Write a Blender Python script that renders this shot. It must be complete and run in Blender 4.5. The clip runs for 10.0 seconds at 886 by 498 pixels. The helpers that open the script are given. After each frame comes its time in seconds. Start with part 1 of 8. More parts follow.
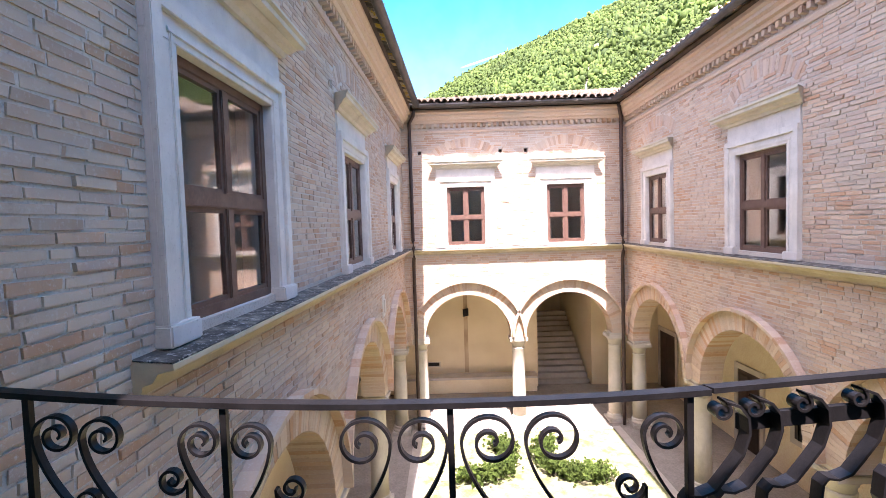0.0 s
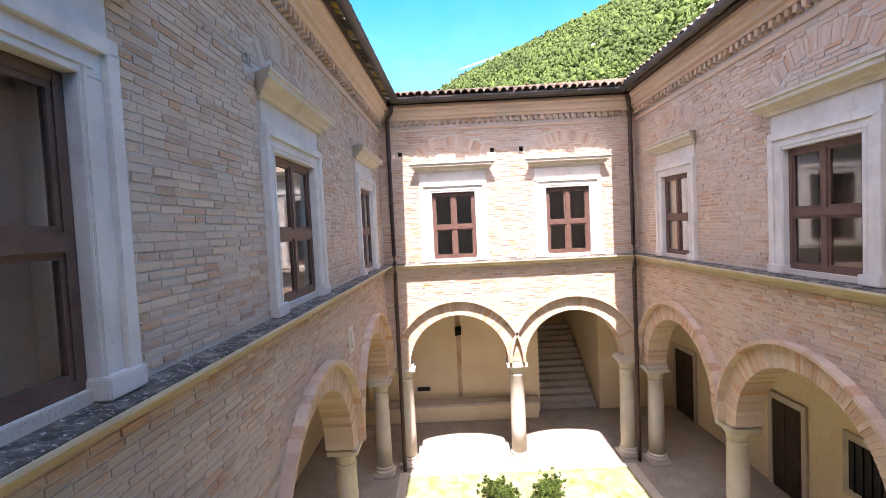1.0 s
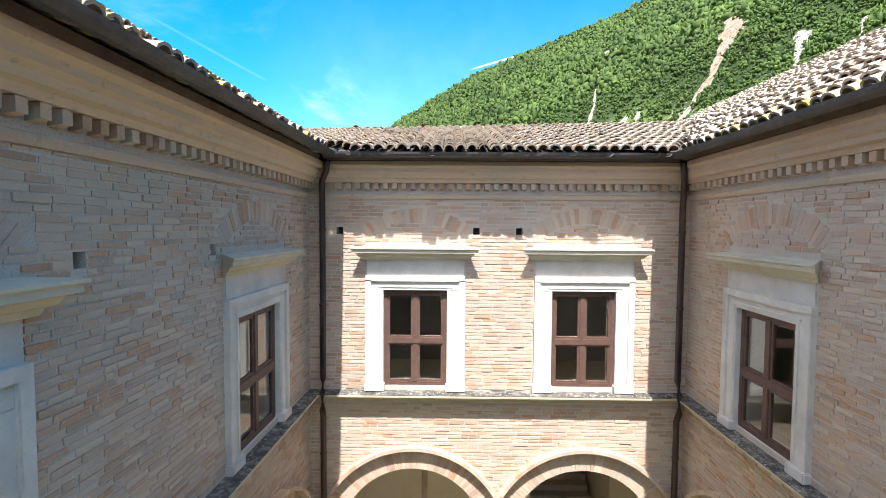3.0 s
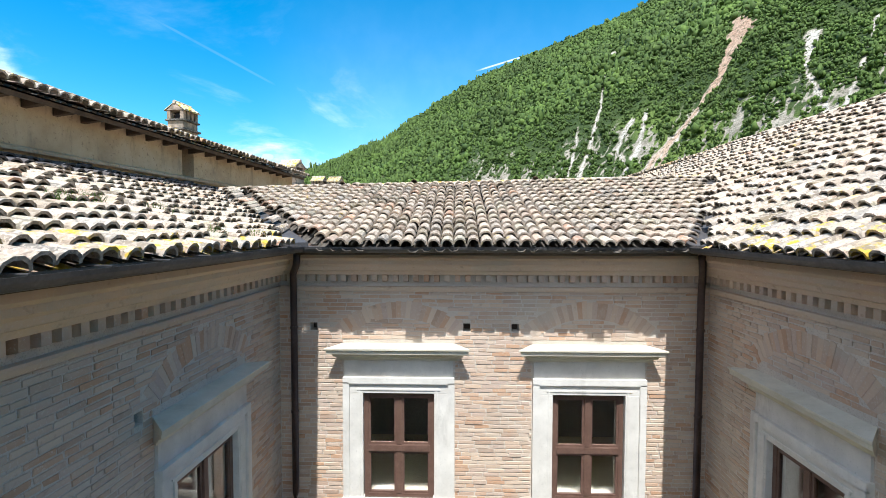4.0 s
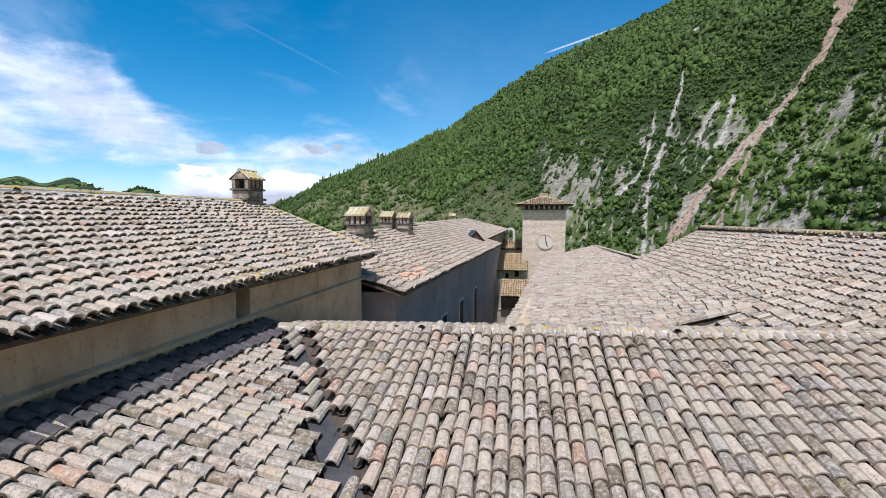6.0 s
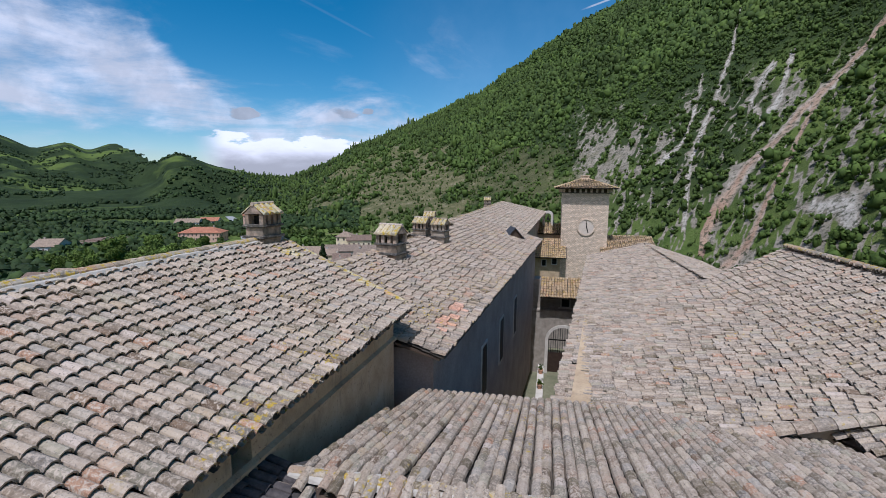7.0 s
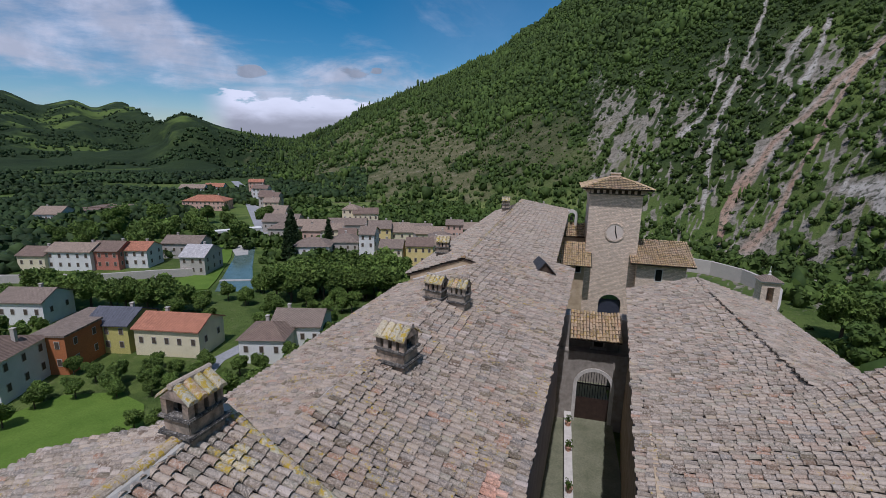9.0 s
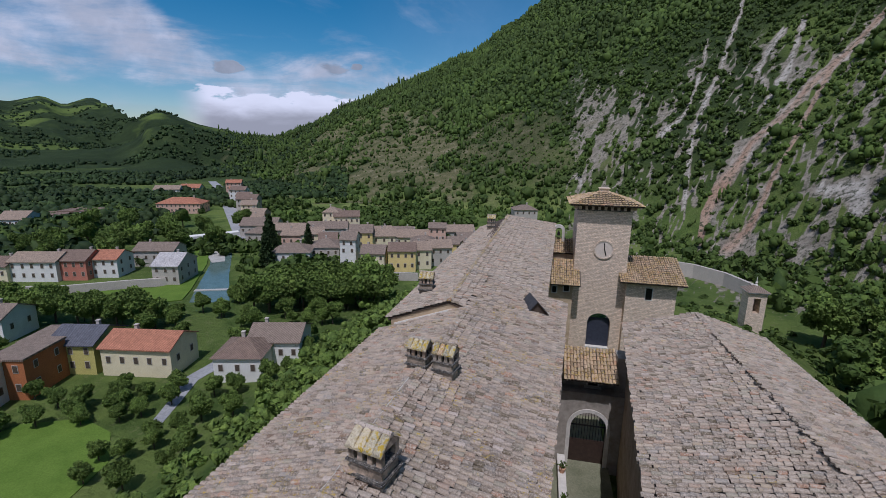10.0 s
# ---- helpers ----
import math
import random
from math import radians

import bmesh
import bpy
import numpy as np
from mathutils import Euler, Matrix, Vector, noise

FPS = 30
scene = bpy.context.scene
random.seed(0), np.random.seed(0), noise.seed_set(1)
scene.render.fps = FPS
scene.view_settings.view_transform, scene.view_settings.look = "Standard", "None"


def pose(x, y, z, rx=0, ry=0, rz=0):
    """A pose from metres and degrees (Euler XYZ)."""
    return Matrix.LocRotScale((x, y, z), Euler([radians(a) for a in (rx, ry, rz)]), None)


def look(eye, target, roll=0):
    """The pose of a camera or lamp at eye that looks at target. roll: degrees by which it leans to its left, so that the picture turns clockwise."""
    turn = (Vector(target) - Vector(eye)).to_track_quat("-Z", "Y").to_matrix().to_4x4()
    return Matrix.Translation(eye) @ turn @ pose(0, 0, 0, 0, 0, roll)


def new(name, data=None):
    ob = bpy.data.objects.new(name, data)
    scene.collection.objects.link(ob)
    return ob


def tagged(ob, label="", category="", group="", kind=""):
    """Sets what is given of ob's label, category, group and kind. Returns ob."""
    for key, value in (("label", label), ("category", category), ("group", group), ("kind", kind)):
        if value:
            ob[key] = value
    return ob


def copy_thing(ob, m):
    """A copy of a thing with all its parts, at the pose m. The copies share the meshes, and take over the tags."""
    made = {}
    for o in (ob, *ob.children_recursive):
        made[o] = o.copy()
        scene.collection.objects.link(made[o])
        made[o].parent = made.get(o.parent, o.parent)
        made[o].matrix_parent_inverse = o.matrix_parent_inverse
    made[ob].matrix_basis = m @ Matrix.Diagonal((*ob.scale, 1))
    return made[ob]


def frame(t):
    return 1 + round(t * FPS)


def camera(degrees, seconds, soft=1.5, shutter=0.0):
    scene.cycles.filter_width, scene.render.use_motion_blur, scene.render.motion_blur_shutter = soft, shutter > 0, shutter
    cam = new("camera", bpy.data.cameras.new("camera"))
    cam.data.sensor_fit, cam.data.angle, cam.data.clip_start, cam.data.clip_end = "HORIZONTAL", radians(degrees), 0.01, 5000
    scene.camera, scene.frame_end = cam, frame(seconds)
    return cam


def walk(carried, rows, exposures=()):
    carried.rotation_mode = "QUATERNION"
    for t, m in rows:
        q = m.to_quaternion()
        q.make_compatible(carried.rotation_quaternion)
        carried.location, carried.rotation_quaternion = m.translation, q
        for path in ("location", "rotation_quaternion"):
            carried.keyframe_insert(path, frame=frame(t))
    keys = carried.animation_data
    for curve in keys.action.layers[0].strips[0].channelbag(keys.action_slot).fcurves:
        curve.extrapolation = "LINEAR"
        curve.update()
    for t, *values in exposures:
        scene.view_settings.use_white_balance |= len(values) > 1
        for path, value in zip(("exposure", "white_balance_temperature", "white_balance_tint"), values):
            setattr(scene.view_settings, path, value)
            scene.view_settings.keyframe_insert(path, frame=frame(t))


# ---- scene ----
cam = camera(87.5, 10.0, 0.65)
PATH = [
    (0, (-0.075, 0.059, 6.271), (-0.09, 2.056, 6.174), -1.8),
    (0.5, (0.144, 0.851, 6.368), (0.137, 2.849, 6.269), -1.7),
    (1, (0.33, 1.92, 6.505), (0.315, 3.918, 6.417), -2.75),
    (1.5, (0.435, 3.037, 6.786), (0.429, 5.035, 6.702), -1.75),
    (2, (0.634, 4.297, 7.273), (0.633, 6.295, 7.189), -0.2),
    (2.5, (0.88, 5.406, 7.887), (0.874, 7.404, 7.798), 0.3),
    (3.8, (1.528, 6.959, 9.965), (1.473, 8.956, 9.871), 0.2),
    (4, (1.528, 7.169, 10.239), (1.474, 9.167, 10.152), 0.1),
    (4.5, (1.457, 7.626, 11.03), (1.413, 9.623, 10.93), -0.1),
    (5, (1.177, 8.188, 11.809), (1.125, 10.186, 11.718), 0.5),
    (5.5, (0.924, 8.688, 12.591), (0.783, 10.681, 12.494), 0.3),
    (6, (0.611, 9.752, 13.605), (0.283, 11.72, 13.465), 0.1),
    (6.2, (0.517, 10.226, 13.909), (0.124, 12.181, 13.762), -0.4),
    (7.3, (-0.662, 13.364, 16.68), (-1.137, 15.277, 16.341), 0.8),
    (7.5, (-0.751, 13.843, 16.925), (-1.234, 15.749, 16.562), 1.6),
    (8, (-1.352, 15.611, 17.877), (-1.843, 17.506, 17.47), 1.7),
    (8.5, (-2.046, 17.179, 18.938), (-2.537, 19.07, 18.51), 1.4),
    (9, (-2.598, 18.944, 20.062), (-3.072, 20.837, 19.624), 1.1),
    (9.5, (-3.021, 20.455, 21.108), (-3.463, 22.354, 20.662), 1.0),
    (10, (-3.435, 21.99, 22.135), (-3.836, 23.897, 21.685), 1.0),
]
walk(cam, [(t, look(e, g, r)) for t, e, g, r in PATH], [(0, 2.57, 6400, 35), (0.5, 2.32, 6400, 34), (1.0, 2.02, 6500, 33), (1.5, 1.82, 6500, 30), (2.0, 1.70, 6450, 23), (2.7, 1.50, 6150, 15), (4.0, 0.81, 5850, 9), (4.5, 0.60, 5780, 9), (5.0, 0.41, 5750, 11), (5.5, 0.22, 5750, 13), (7.5, -0.69, 5650, 18), (10, -0.94, 5650, 20)])

# ---- world, sun ----
SUN_EL, SUN_AZ = 64.0, 180.0   # degrees; azimuth clockwise from +y, the sun stands behind the start of the walk
world = bpy.data.worlds.new("sky")
scene.world = world
world.use_nodes = True


def world_sky():
    nt = world.node_tree
    n = nt.nodes
    n.clear()
    out = n.new("ShaderNodeOutputWorld")
    bg = n.new("ShaderNodeBackground")
    bg.inputs["Strength"].default_value = 0.15
    sky = n.new("ShaderNodeTexSky")
    sky.sky_type = "NISHITA"
    sky.sun_disc = False
    sky.sun_elevation = radians(SUN_EL)
    sky.sun_rotation = radians(SUN_AZ)
    sky.altitude = 500
    sky.air_density, sky.dust_density, sky.ozone_density = 1.0, 0.0, 2.5
    co = n.new("ShaderNodeTexCoord")
    sep = n.new("ShaderNodeSeparateXYZ")
    nt.links.new(co.outputs["Generated"], sep.inputs[0])

    def math_node(op, a, b=None, clamp=False):
        m = n.new("ShaderNodeMath")
        m.operation, m.use_clamp = op, clamp
        for k, v in enumerate((a, b)):
            if v is None:
                continue
            if isinstance(v, (int, float)):
                m.inputs[k].default_value = v
            else:
                nt.links.new(v, m.inputs[k])
        return m.outputs[0]

    # the cloud layer: directions projected on a plane high above
    zc = math_node("MAXIMUM", sep.outputs["Z"], 0.02)
    px = math_node("DIVIDE", sep.outputs["X"], math_node("ADD", zc, 0.12))
    py = math_node("DIVIDE", sep.outputs["Y"], math_node("ADD", zc, 0.12))
    comb = n.new("ShaderNodeCombineXYZ")
    nt.links.new(px, comb.inputs[0])
    nt.links.new(py, comb.inputs[1])

    def noise_node(vec, scale, detail, rough, dist=0.0):
        t = n.new("ShaderNodeTexNoise")
        t.inputs["Scale"].default_value, t.inputs["Detail"].default_value = scale, detail
        t.inputs["Roughness"].default_value, t.inputs["Distortion"].default_value = rough, dist
        nt.links.new(vec, t.inputs["Vector"])
        return t.outputs["Fac"]

    def ramp_map(v, a, b, lo=0.0, hi=1.0):
        m = n.new("ShaderNodeMapRange")
        m.interpolation_type = "SMOOTHSTEP"
        for k, x in zip((1, 2, 3, 4), (a, b, lo, hi)):
            m.inputs[k].default_value = x
        nt.links.new(v, m.inputs[0])
        return m.outputs[0]

    def add(a, b, k=1.0):
        return math_node("ADD", a, math_node("MULTIPLY", b, k))

    def centred(v):
        return math_node("SUBTRACT", v, 0.5)

    flat_map = n.new("ShaderNodeMapping")
    flat_map.inputs["Scale"].default_value = (1, 1, 3.2)
    nt.links.new(co.outputs["Generated"], flat_map.inputs[0])
    X, Z = sep.outputs["X"], sep.outputs["Z"]
    streak = noise_node(comb.outputs[0], 0.75, 9, 0.62, 0.7)
    lumps = noise_node(flat_map.outputs[0], 5.0, 10, 0.60, 0.3)
    # a broken sheet of high cloud in the west; its upper edge comes down towards the mountain
    top = n.new("ShaderNodeValToRGB")
    for k, (x, z) in enumerate(((-0.80, 0.30), (-0.68, 0.27), (-0.64, 0.20), (-0.55, 0.17), (-0.26, 0.165), (0.0, 0.13))):
        e = top.color_ramp.elements[k] if k < 2 else top.color_ramp.elements.new(1.0)
        e.position, e.color = (x + 1) / 2, (z, z, z, 1)
    nt.links.new(math_node("MULTIPLY", math_node("ADD", X, 1.0), 0.5), top.inputs[0])
    under = math_node("SUBTRACT", top.outputs[0], Z)
    sheet = ramp_map(add(add(under, centred(lumps), 0.10), centred(streak), 0.16), -0.01, 0.05)
    gap = math_node("MAXIMUM", ramp_map(add(Z, centred(lumps), 0.16), 0.085, 0.125), ramp_map(X, -0.66, -0.56))
    body = ramp_map(add(streak, centred(lumps), 0.9), 0.30, 0.72, 0.16, 0.88)
    thin = math_node("MULTIPLY", ramp_map(streak, 0.46, 0.72, 0.0, 0.32), math_node("MULTIPLY", ramp_map(X, 0.0, -0.3), ramp_map(Z, 0.5, 0.2)))
    cover = math_node("MAXIMUM", math_node("MULTIPLY", math_node("MULTIPLY", sheet, gap), body), thin, True)
    # a low bank of cumulus over the valley's end, white on top with a grey base
    billow = noise_node(flat_map.outputs[0], 13.0, 8, 0.55, 0.2)
    heap = ramp_map(add(Z, centred(billow), -0.085), 0.088, 0.080)
    heap = math_node("MULTIPLY", heap, math_node("MULTIPLY", ramp_map(X, -0.66, -0.61), ramp_map(X, -0.15, -0.30)))
    base = ramp_map(add(Z, centred(billow), -0.05), 0.030, 0.078, 0.50, 1.10)
    cover = math_node("MAXIMUM", cover, heap, True)

    # torn grey scraps in front of the sheet
    def scrap(az, el, half_w, half_h):
        c = Vector((math.sin(radians(az)), math.cos(radians(az)), 0)) * math.cos(radians(el))
        q = math_node("ADD", math_node("POWER", math_node("DIVIDE", math_node("SUBTRACT", X, c.x), half_w), 2.0), math_node("POWER", math_node("DIVIDE", math_node("SUBTRACT", Z, math.sin(radians(el))), half_h), 2.0))
        return ramp_map(add(q, centred(billow), 5.0), 1.2, 0.5)

    scraps = math_node("MULTIPLY", math_node("MAXIMUM", scrap(-36.0, 7.5, 0.022, 0.011), math_node("MAXIMUM", scrap(-24.8, 7.8, 0.026, 0.014), scrap(-22.3, 8.2, 0.012, 0.006))), ramp_map(sep.outputs["Y"], 0.0, 0.2))
    cover = math_node("MAXIMUM", cover, math_node("MULTIPLY", scraps, 0.85), True)
    # unseen broken cloud added behind the walk; it whitens and lifts the shade's light
    fill_cloud = math_node("MULTIPLY", ramp_map(noise_node(comb.outputs[0], 1.1, 8, 0.55, 0.3), 0.36, 0.50), math_node("MULTIPLY", ramp_map(sep.outputs["Y"], 0.30, -0.10), ramp_map(sep.outputs["X"], 0.75, 0.1)))
    cover = math_node("MAXIMUM", cover, fill_cloud, True)
    # a pale veil added low over the mountain's shoulder, imitating the overexposed early sky
    added_veil = math_node("MULTIPLY", ramp_map(sep.outputs["Z"], 0.56, 0.14, 0.0, 0.09), math_node("MULTIPLY", ramp_map(sep.outputs["X"], -0.42, -0.15), ramp_map(sep.outputs["Y"], 0.2, 0.6)))
    cover = math_node("MAXIMUM", cover, added_veil, True)
    # two vapour trails: thin bands along great circles
    def trail(nx, ny, nz, width, x0, x1, strength):
        dot = math_node("ADD", math_node("ADD", math_node("MULTIPLY", sep.outputs["X"], nx), math_node("MULTIPLY", sep.outputs["Y"], ny)), math_node("MULTIPLY", sep.outputs["Z"], nz))
        band = ramp_map(math_node("ABSOLUTE", dot), width, width * 0.2)
        ends = math_node("MULTIPLY", ramp_map(sep.outputs["X"], x0, x0 + 0.03), ramp_map(sep.outputs["X"], x1, x1 - 0.02))
        soft = ramp_map(noise_node(co.outputs["Generated"], 14.0, 4, 0.6), 0.25, 0.6)
        return math_node("MULTIPLY", math_node("MULTIPLY", math_node("MULTIPLY", band, ends), soft), strength)

    def plane_of(az1, el1, az2, el2):
        a, b = [Vector((math.sin(radians(az)) * math.cos(radians(el)), math.cos(radians(az)) * math.cos(radians(el)), math.sin(radians(el)))) for az, el in ((az1, el1), (az2, el2))]
        return a.cross(b).normalized()

    for (az1, el1, az2, el2, width, x0, x1, s) in ((-36.4, 21.8, -20.2, 15.6, 0.0035, -0.75, -0.30, 0.05), (2.4, 18.5, 15.6, 21.3, 0.0025, 0.03, 0.5, 0.7)):
        p = plane_of(az1, el1, az2, el2)
        cover = math_node("MAXIMUM", cover, trail(p.x, p.y, p.z, width, x0, x1, s))
    shade = ramp_map(noise_node(co.outputs["Generated"], 17.0, 6, 0.6), 0.35, 0.7, 0.70, 0.92)
    dim = n.new("ShaderNodeMix")
    nt.links.new(heap, dim.inputs[0])
    nt.links.new(shade, dim.inputs[2])
    nt.links.new(base, dim.inputs[3])
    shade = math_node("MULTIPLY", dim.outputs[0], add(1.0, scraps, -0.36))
    tint = n.new("ShaderNodeMix")
    tint.data_type = "RGBA"
    tint.blend_type = "MULTIPLY"
    tint.inputs[0].default_value = 1.0
    tint.inputs[6].default_value = (8.2, 8.4, 9.0, 1)
    nt.links.new(shade, tint.inputs[7])
    mix = n.new("ShaderNodeMix")
    mix.data_type = "RGBA"
    nt.links.new(cover, mix.inputs[0])
    hs = n.new("ShaderNodeHueSaturation")
    hs.inputs["Hue"].default_value, hs.inputs["Saturation"].default_value = 0.483, 1.45
    hs.inputs["Value"].default_value = 0.85
    nt.links.new(sky.outputs[0], hs.inputs["Color"])
    nt.links.new(hs.outputs[0], mix.inputs[6])
    nt.links.new(tint.outputs[2], mix.inputs[7])
    nt.links.new(mix.outputs[2], bg.inputs[0])
    nt.links.new(bg.outputs[0], out.inputs[0])


world_sky()
sun = new("sun", bpy.data.lights.new("sun", "SUN"))
sun.data.energy, sun.data.angle, sun.data.color = 5.0, radians(0.53), (1.0, 0.96, 0.895)
_d = Vector((math.sin(radians(SUN_AZ)) * math.cos(radians(SUN_EL)), math.cos(radians(SUN_AZ)) * math.cos(radians(SUN_EL)), math.sin(radians(SUN_EL))))
sun.matrix_world = look(_d * 60, (0, 0, 0))

# ---- materials ----
class Mat:
    """A small wrapper round a node material."""

    def __init__(self, name, rough=0.85, metal=0.0, spec=0.3):
        self.m = bpy.data.materials.new(name)
        self.m.use_nodes = True
        self.nt = self.m.node_tree
        self.n = self.nt.nodes
        self.b = self.n["Principled BSDF"]
        self.b.inputs["Roughness"].default_value = rough
        self.b.inputs["Metallic"].default_value = metal
        self.b.inputs["Specular IOR Level"].default_value = spec
        self.geo = self.n.new("ShaderNodeNewGeometry")
        self.pos = self.geo.outputs["Position"]

    def link(self, a, b):
        self.nt.links.new(a, b)

    def noise(self, scale, detail=5, rough=0.6, stretch=None, dist=0.0):
        t = self.n.new("ShaderNodeTexNoise")
        t.inputs["Scale"].default_value, t.inputs["Detail"].default_value = scale, detail
        t.inputs["Roughness"].default_value, t.inputs["Distortion"].default_value = rough, dist
        v = self.pos
        if stretch:
            mp = self.n.new("ShaderNodeMapping")
            mp.inputs["Scale"].default_value = stretch
            self.link(v, mp.inputs[0])
            v = mp.outputs[0]
        self.link(v, t.inputs["Vector"])
        return t.outputs["Fac"]

    def ramp(self, fac, stops, const=False):
        r = self.n.new("ShaderNodeValToRGB")
        e = r.color_ramp.elements
        if const:
            r.color_ramp.interpolation = "CONSTANT"
        while len(e) < len(stops):
            e.new(0.5)
        for k, (p, c) in enumerate(stops):
            e[k].position = p
            e[k].color = (*c, 1) if len(c) == 3 else c
        self.link(fac, r.inputs[0])
        return r.outputs[0]

    def grey(self, fac, a, b):
        m = self.n.new("ShaderNodeMapRange")
        m.inputs[1].default_value, m.inputs[2].default_value = a, b
        self.link(fac, m.inputs[0])
        return m.outputs[0]

    def mix(self, fac, a, b, mode="MIX"):
        m = self.n.new("ShaderNodeMix")
        m.data_type, m.blend_type = "RGBA", mode
        for s, v in ((m.inputs[0], fac), (m.inputs[6], a), (m.inputs[7], b)):
            if isinstance(v, (int, float)):
                s.default_value = v
            elif isinstance(v, tuple):
                s.default_value = (*v, 1)
            else:
                self.link(v, s)
        return m.outputs[2]

    def color(self, c):
        if isinstance(c, tuple):
            self.b.inputs["Base Color"].default_value = (*c, 1)
        else:
            self.link(c, self.b.inputs["Base Color"])
        return self

    def bump(self, fac, strength=0.4, dist=0.01):
        bp = self.n.new("ShaderNodeBump")
        bp.inputs["Strength"].default_value, bp.inputs["Distance"].default_value = strength, dist
        self.link(fac, bp.inputs["Height"])
        self.link(bp.outputs[0], self.b.inputs["Normal"])
        return self

    def random(self):
        """A random value for each separate piece."""
        oi = self.n.new("ShaderNodeObjectInfo")
        a = self.n.new("ShaderNodeMath")
        a.operation = "ADD"
        self.link(oi.outputs["Random"], a.inputs[0])
        self.link(self.geo.outputs["Random Per Island"], a.inputs[1])
        f = self.n.new("ShaderNodeMath")
        f.operation = "FRACT"
        self.link(a.outputs[0], f.inputs[0])
        return f.outputs[0]


def mat_plain(name, c1, c2, scale=3.0, fine=40.0, rough=0.85, metal=0.0, bump=0.3, dist=0.006, spec=0.3):
    m = Mat(name, rough, metal, spec)
    base = m.ramp(m.noise(scale), [(0.3, c1), (0.7, c2)])
    f = m.noise(fine, 4)
    m.color(m.mix(0.35, base, m.ramp(f, [(0.3, (0.25, 0.25, 0.25)), (0.7, (0.75, 0.75, 0.75))]), "OVERLAY"))
    if bump:
        m.bump(f, bump, dist)
    return m.m


def mat_brick(name="brick", tone=1.0):
    m = Mat(name, 0.9)
    r = m.random()
    c = m.ramp(r, [(0.0, (0.42, 0.30, 0.22)), (0.2, (0.53, 0.41, 0.31)), (0.42, (0.47, 0.36, 0.29)), (0.62, (0.58, 0.47, 0.36)), (0.80, (0.52, 0.36, 0.25)), (0.93, (0.46, 0.28, 0.17)), (1.0, (0.38, 0.28, 0.21))])
    worn = m.noise(1.1, 6, 0.65)
    c = m.mix(m.grey(worn, 0.48, 0.85), c, (0.57, 0.49, 0.40))
    spots = m.noise(38, 5, 0.7)
    c = m.mix(m.grey(spots, 0.55, 0.75), c, (0.60, 0.53, 0.45))
    c = m.mix(m.grey(m.noise(9, 4), 0.60, 0.85), c, (0.28, 0.21, 0.16))
    if tone < 1:
        c = m.mix(m.grey(m.noise(3.0, 6, 0.7), 0.35, 0.6), c, (0.16, 0.13, 0.10))
    c = m.mix(m.grey(m.noise(0.55, 6, 0.7), 0.52, 0.86), c, (0.36, 0.325, 0.27))
    c = m.mix(1.0, c, (1.0, 0.97, 0.935), "MULTIPLY")
    m.color(c)
    m.bump(m.noise(70, 6, 0.7), 0.55, 0.006)
    return m.m


def mat_mortar():
    m = Mat("mortar", 0.95)
    c = m.ramp(m.noise(2.0, 6), [(0.3, (0.48, 0.41, 0.33)), (0.7, (0.60, 0.53, 0.44))])
    m.color(m.mix(m.grey(m.noise(60, 5), 0.5, 0.8), c, (0.30, 0.25, 0.2)))
    m.bump(m.noise(90, 5), 0.6, 0.006)
    return m.m


def mat_stone(name="pale_stone", lo=(0.50, 0.465, 0.41), hi=(0.70, 0.66, 0.59)):
    m = Mat(name, 0.8)
    c = m.ramp(m.noise(2.4, 6, 0.65), [(0.25, lo), (0.75, hi)])
    c = m.mix(m.grey(m.noise(1.2, 7, 0.7, (1, 1, 0.35)), 0.56, 0.8), c, (0.30, 0.27, 0.23))
    c = m.mix(m.grey(m.noise(45, 4), 0.6, 0.85), c, (0.34, 0.31, 0.27))
    m.color(c)
    m.bump(m.noise(50, 6), 0.35, 0.006)
    return m.m


def mat_sill():
    m = Mat("mossy_stone", 0.92)
    c = m.ramp(m.noise(6, 7, 0.7), [(0.36, (0.035, 0.032, 0.03)), (0.52, (0.10, 0.09, 0.075)), (0.64, (0.25, 0.22, 0.18)), (0.8, (0.42, 0.40, 0.36))])
    m.color(m.mix(m.grey(m.noise(25, 6, 0.7), 0.56, 0.66), c, (0.48, 0.46, 0.43)))
    m.bump(m.noise(40, 6), 0.6, 0.01)
    return m.m


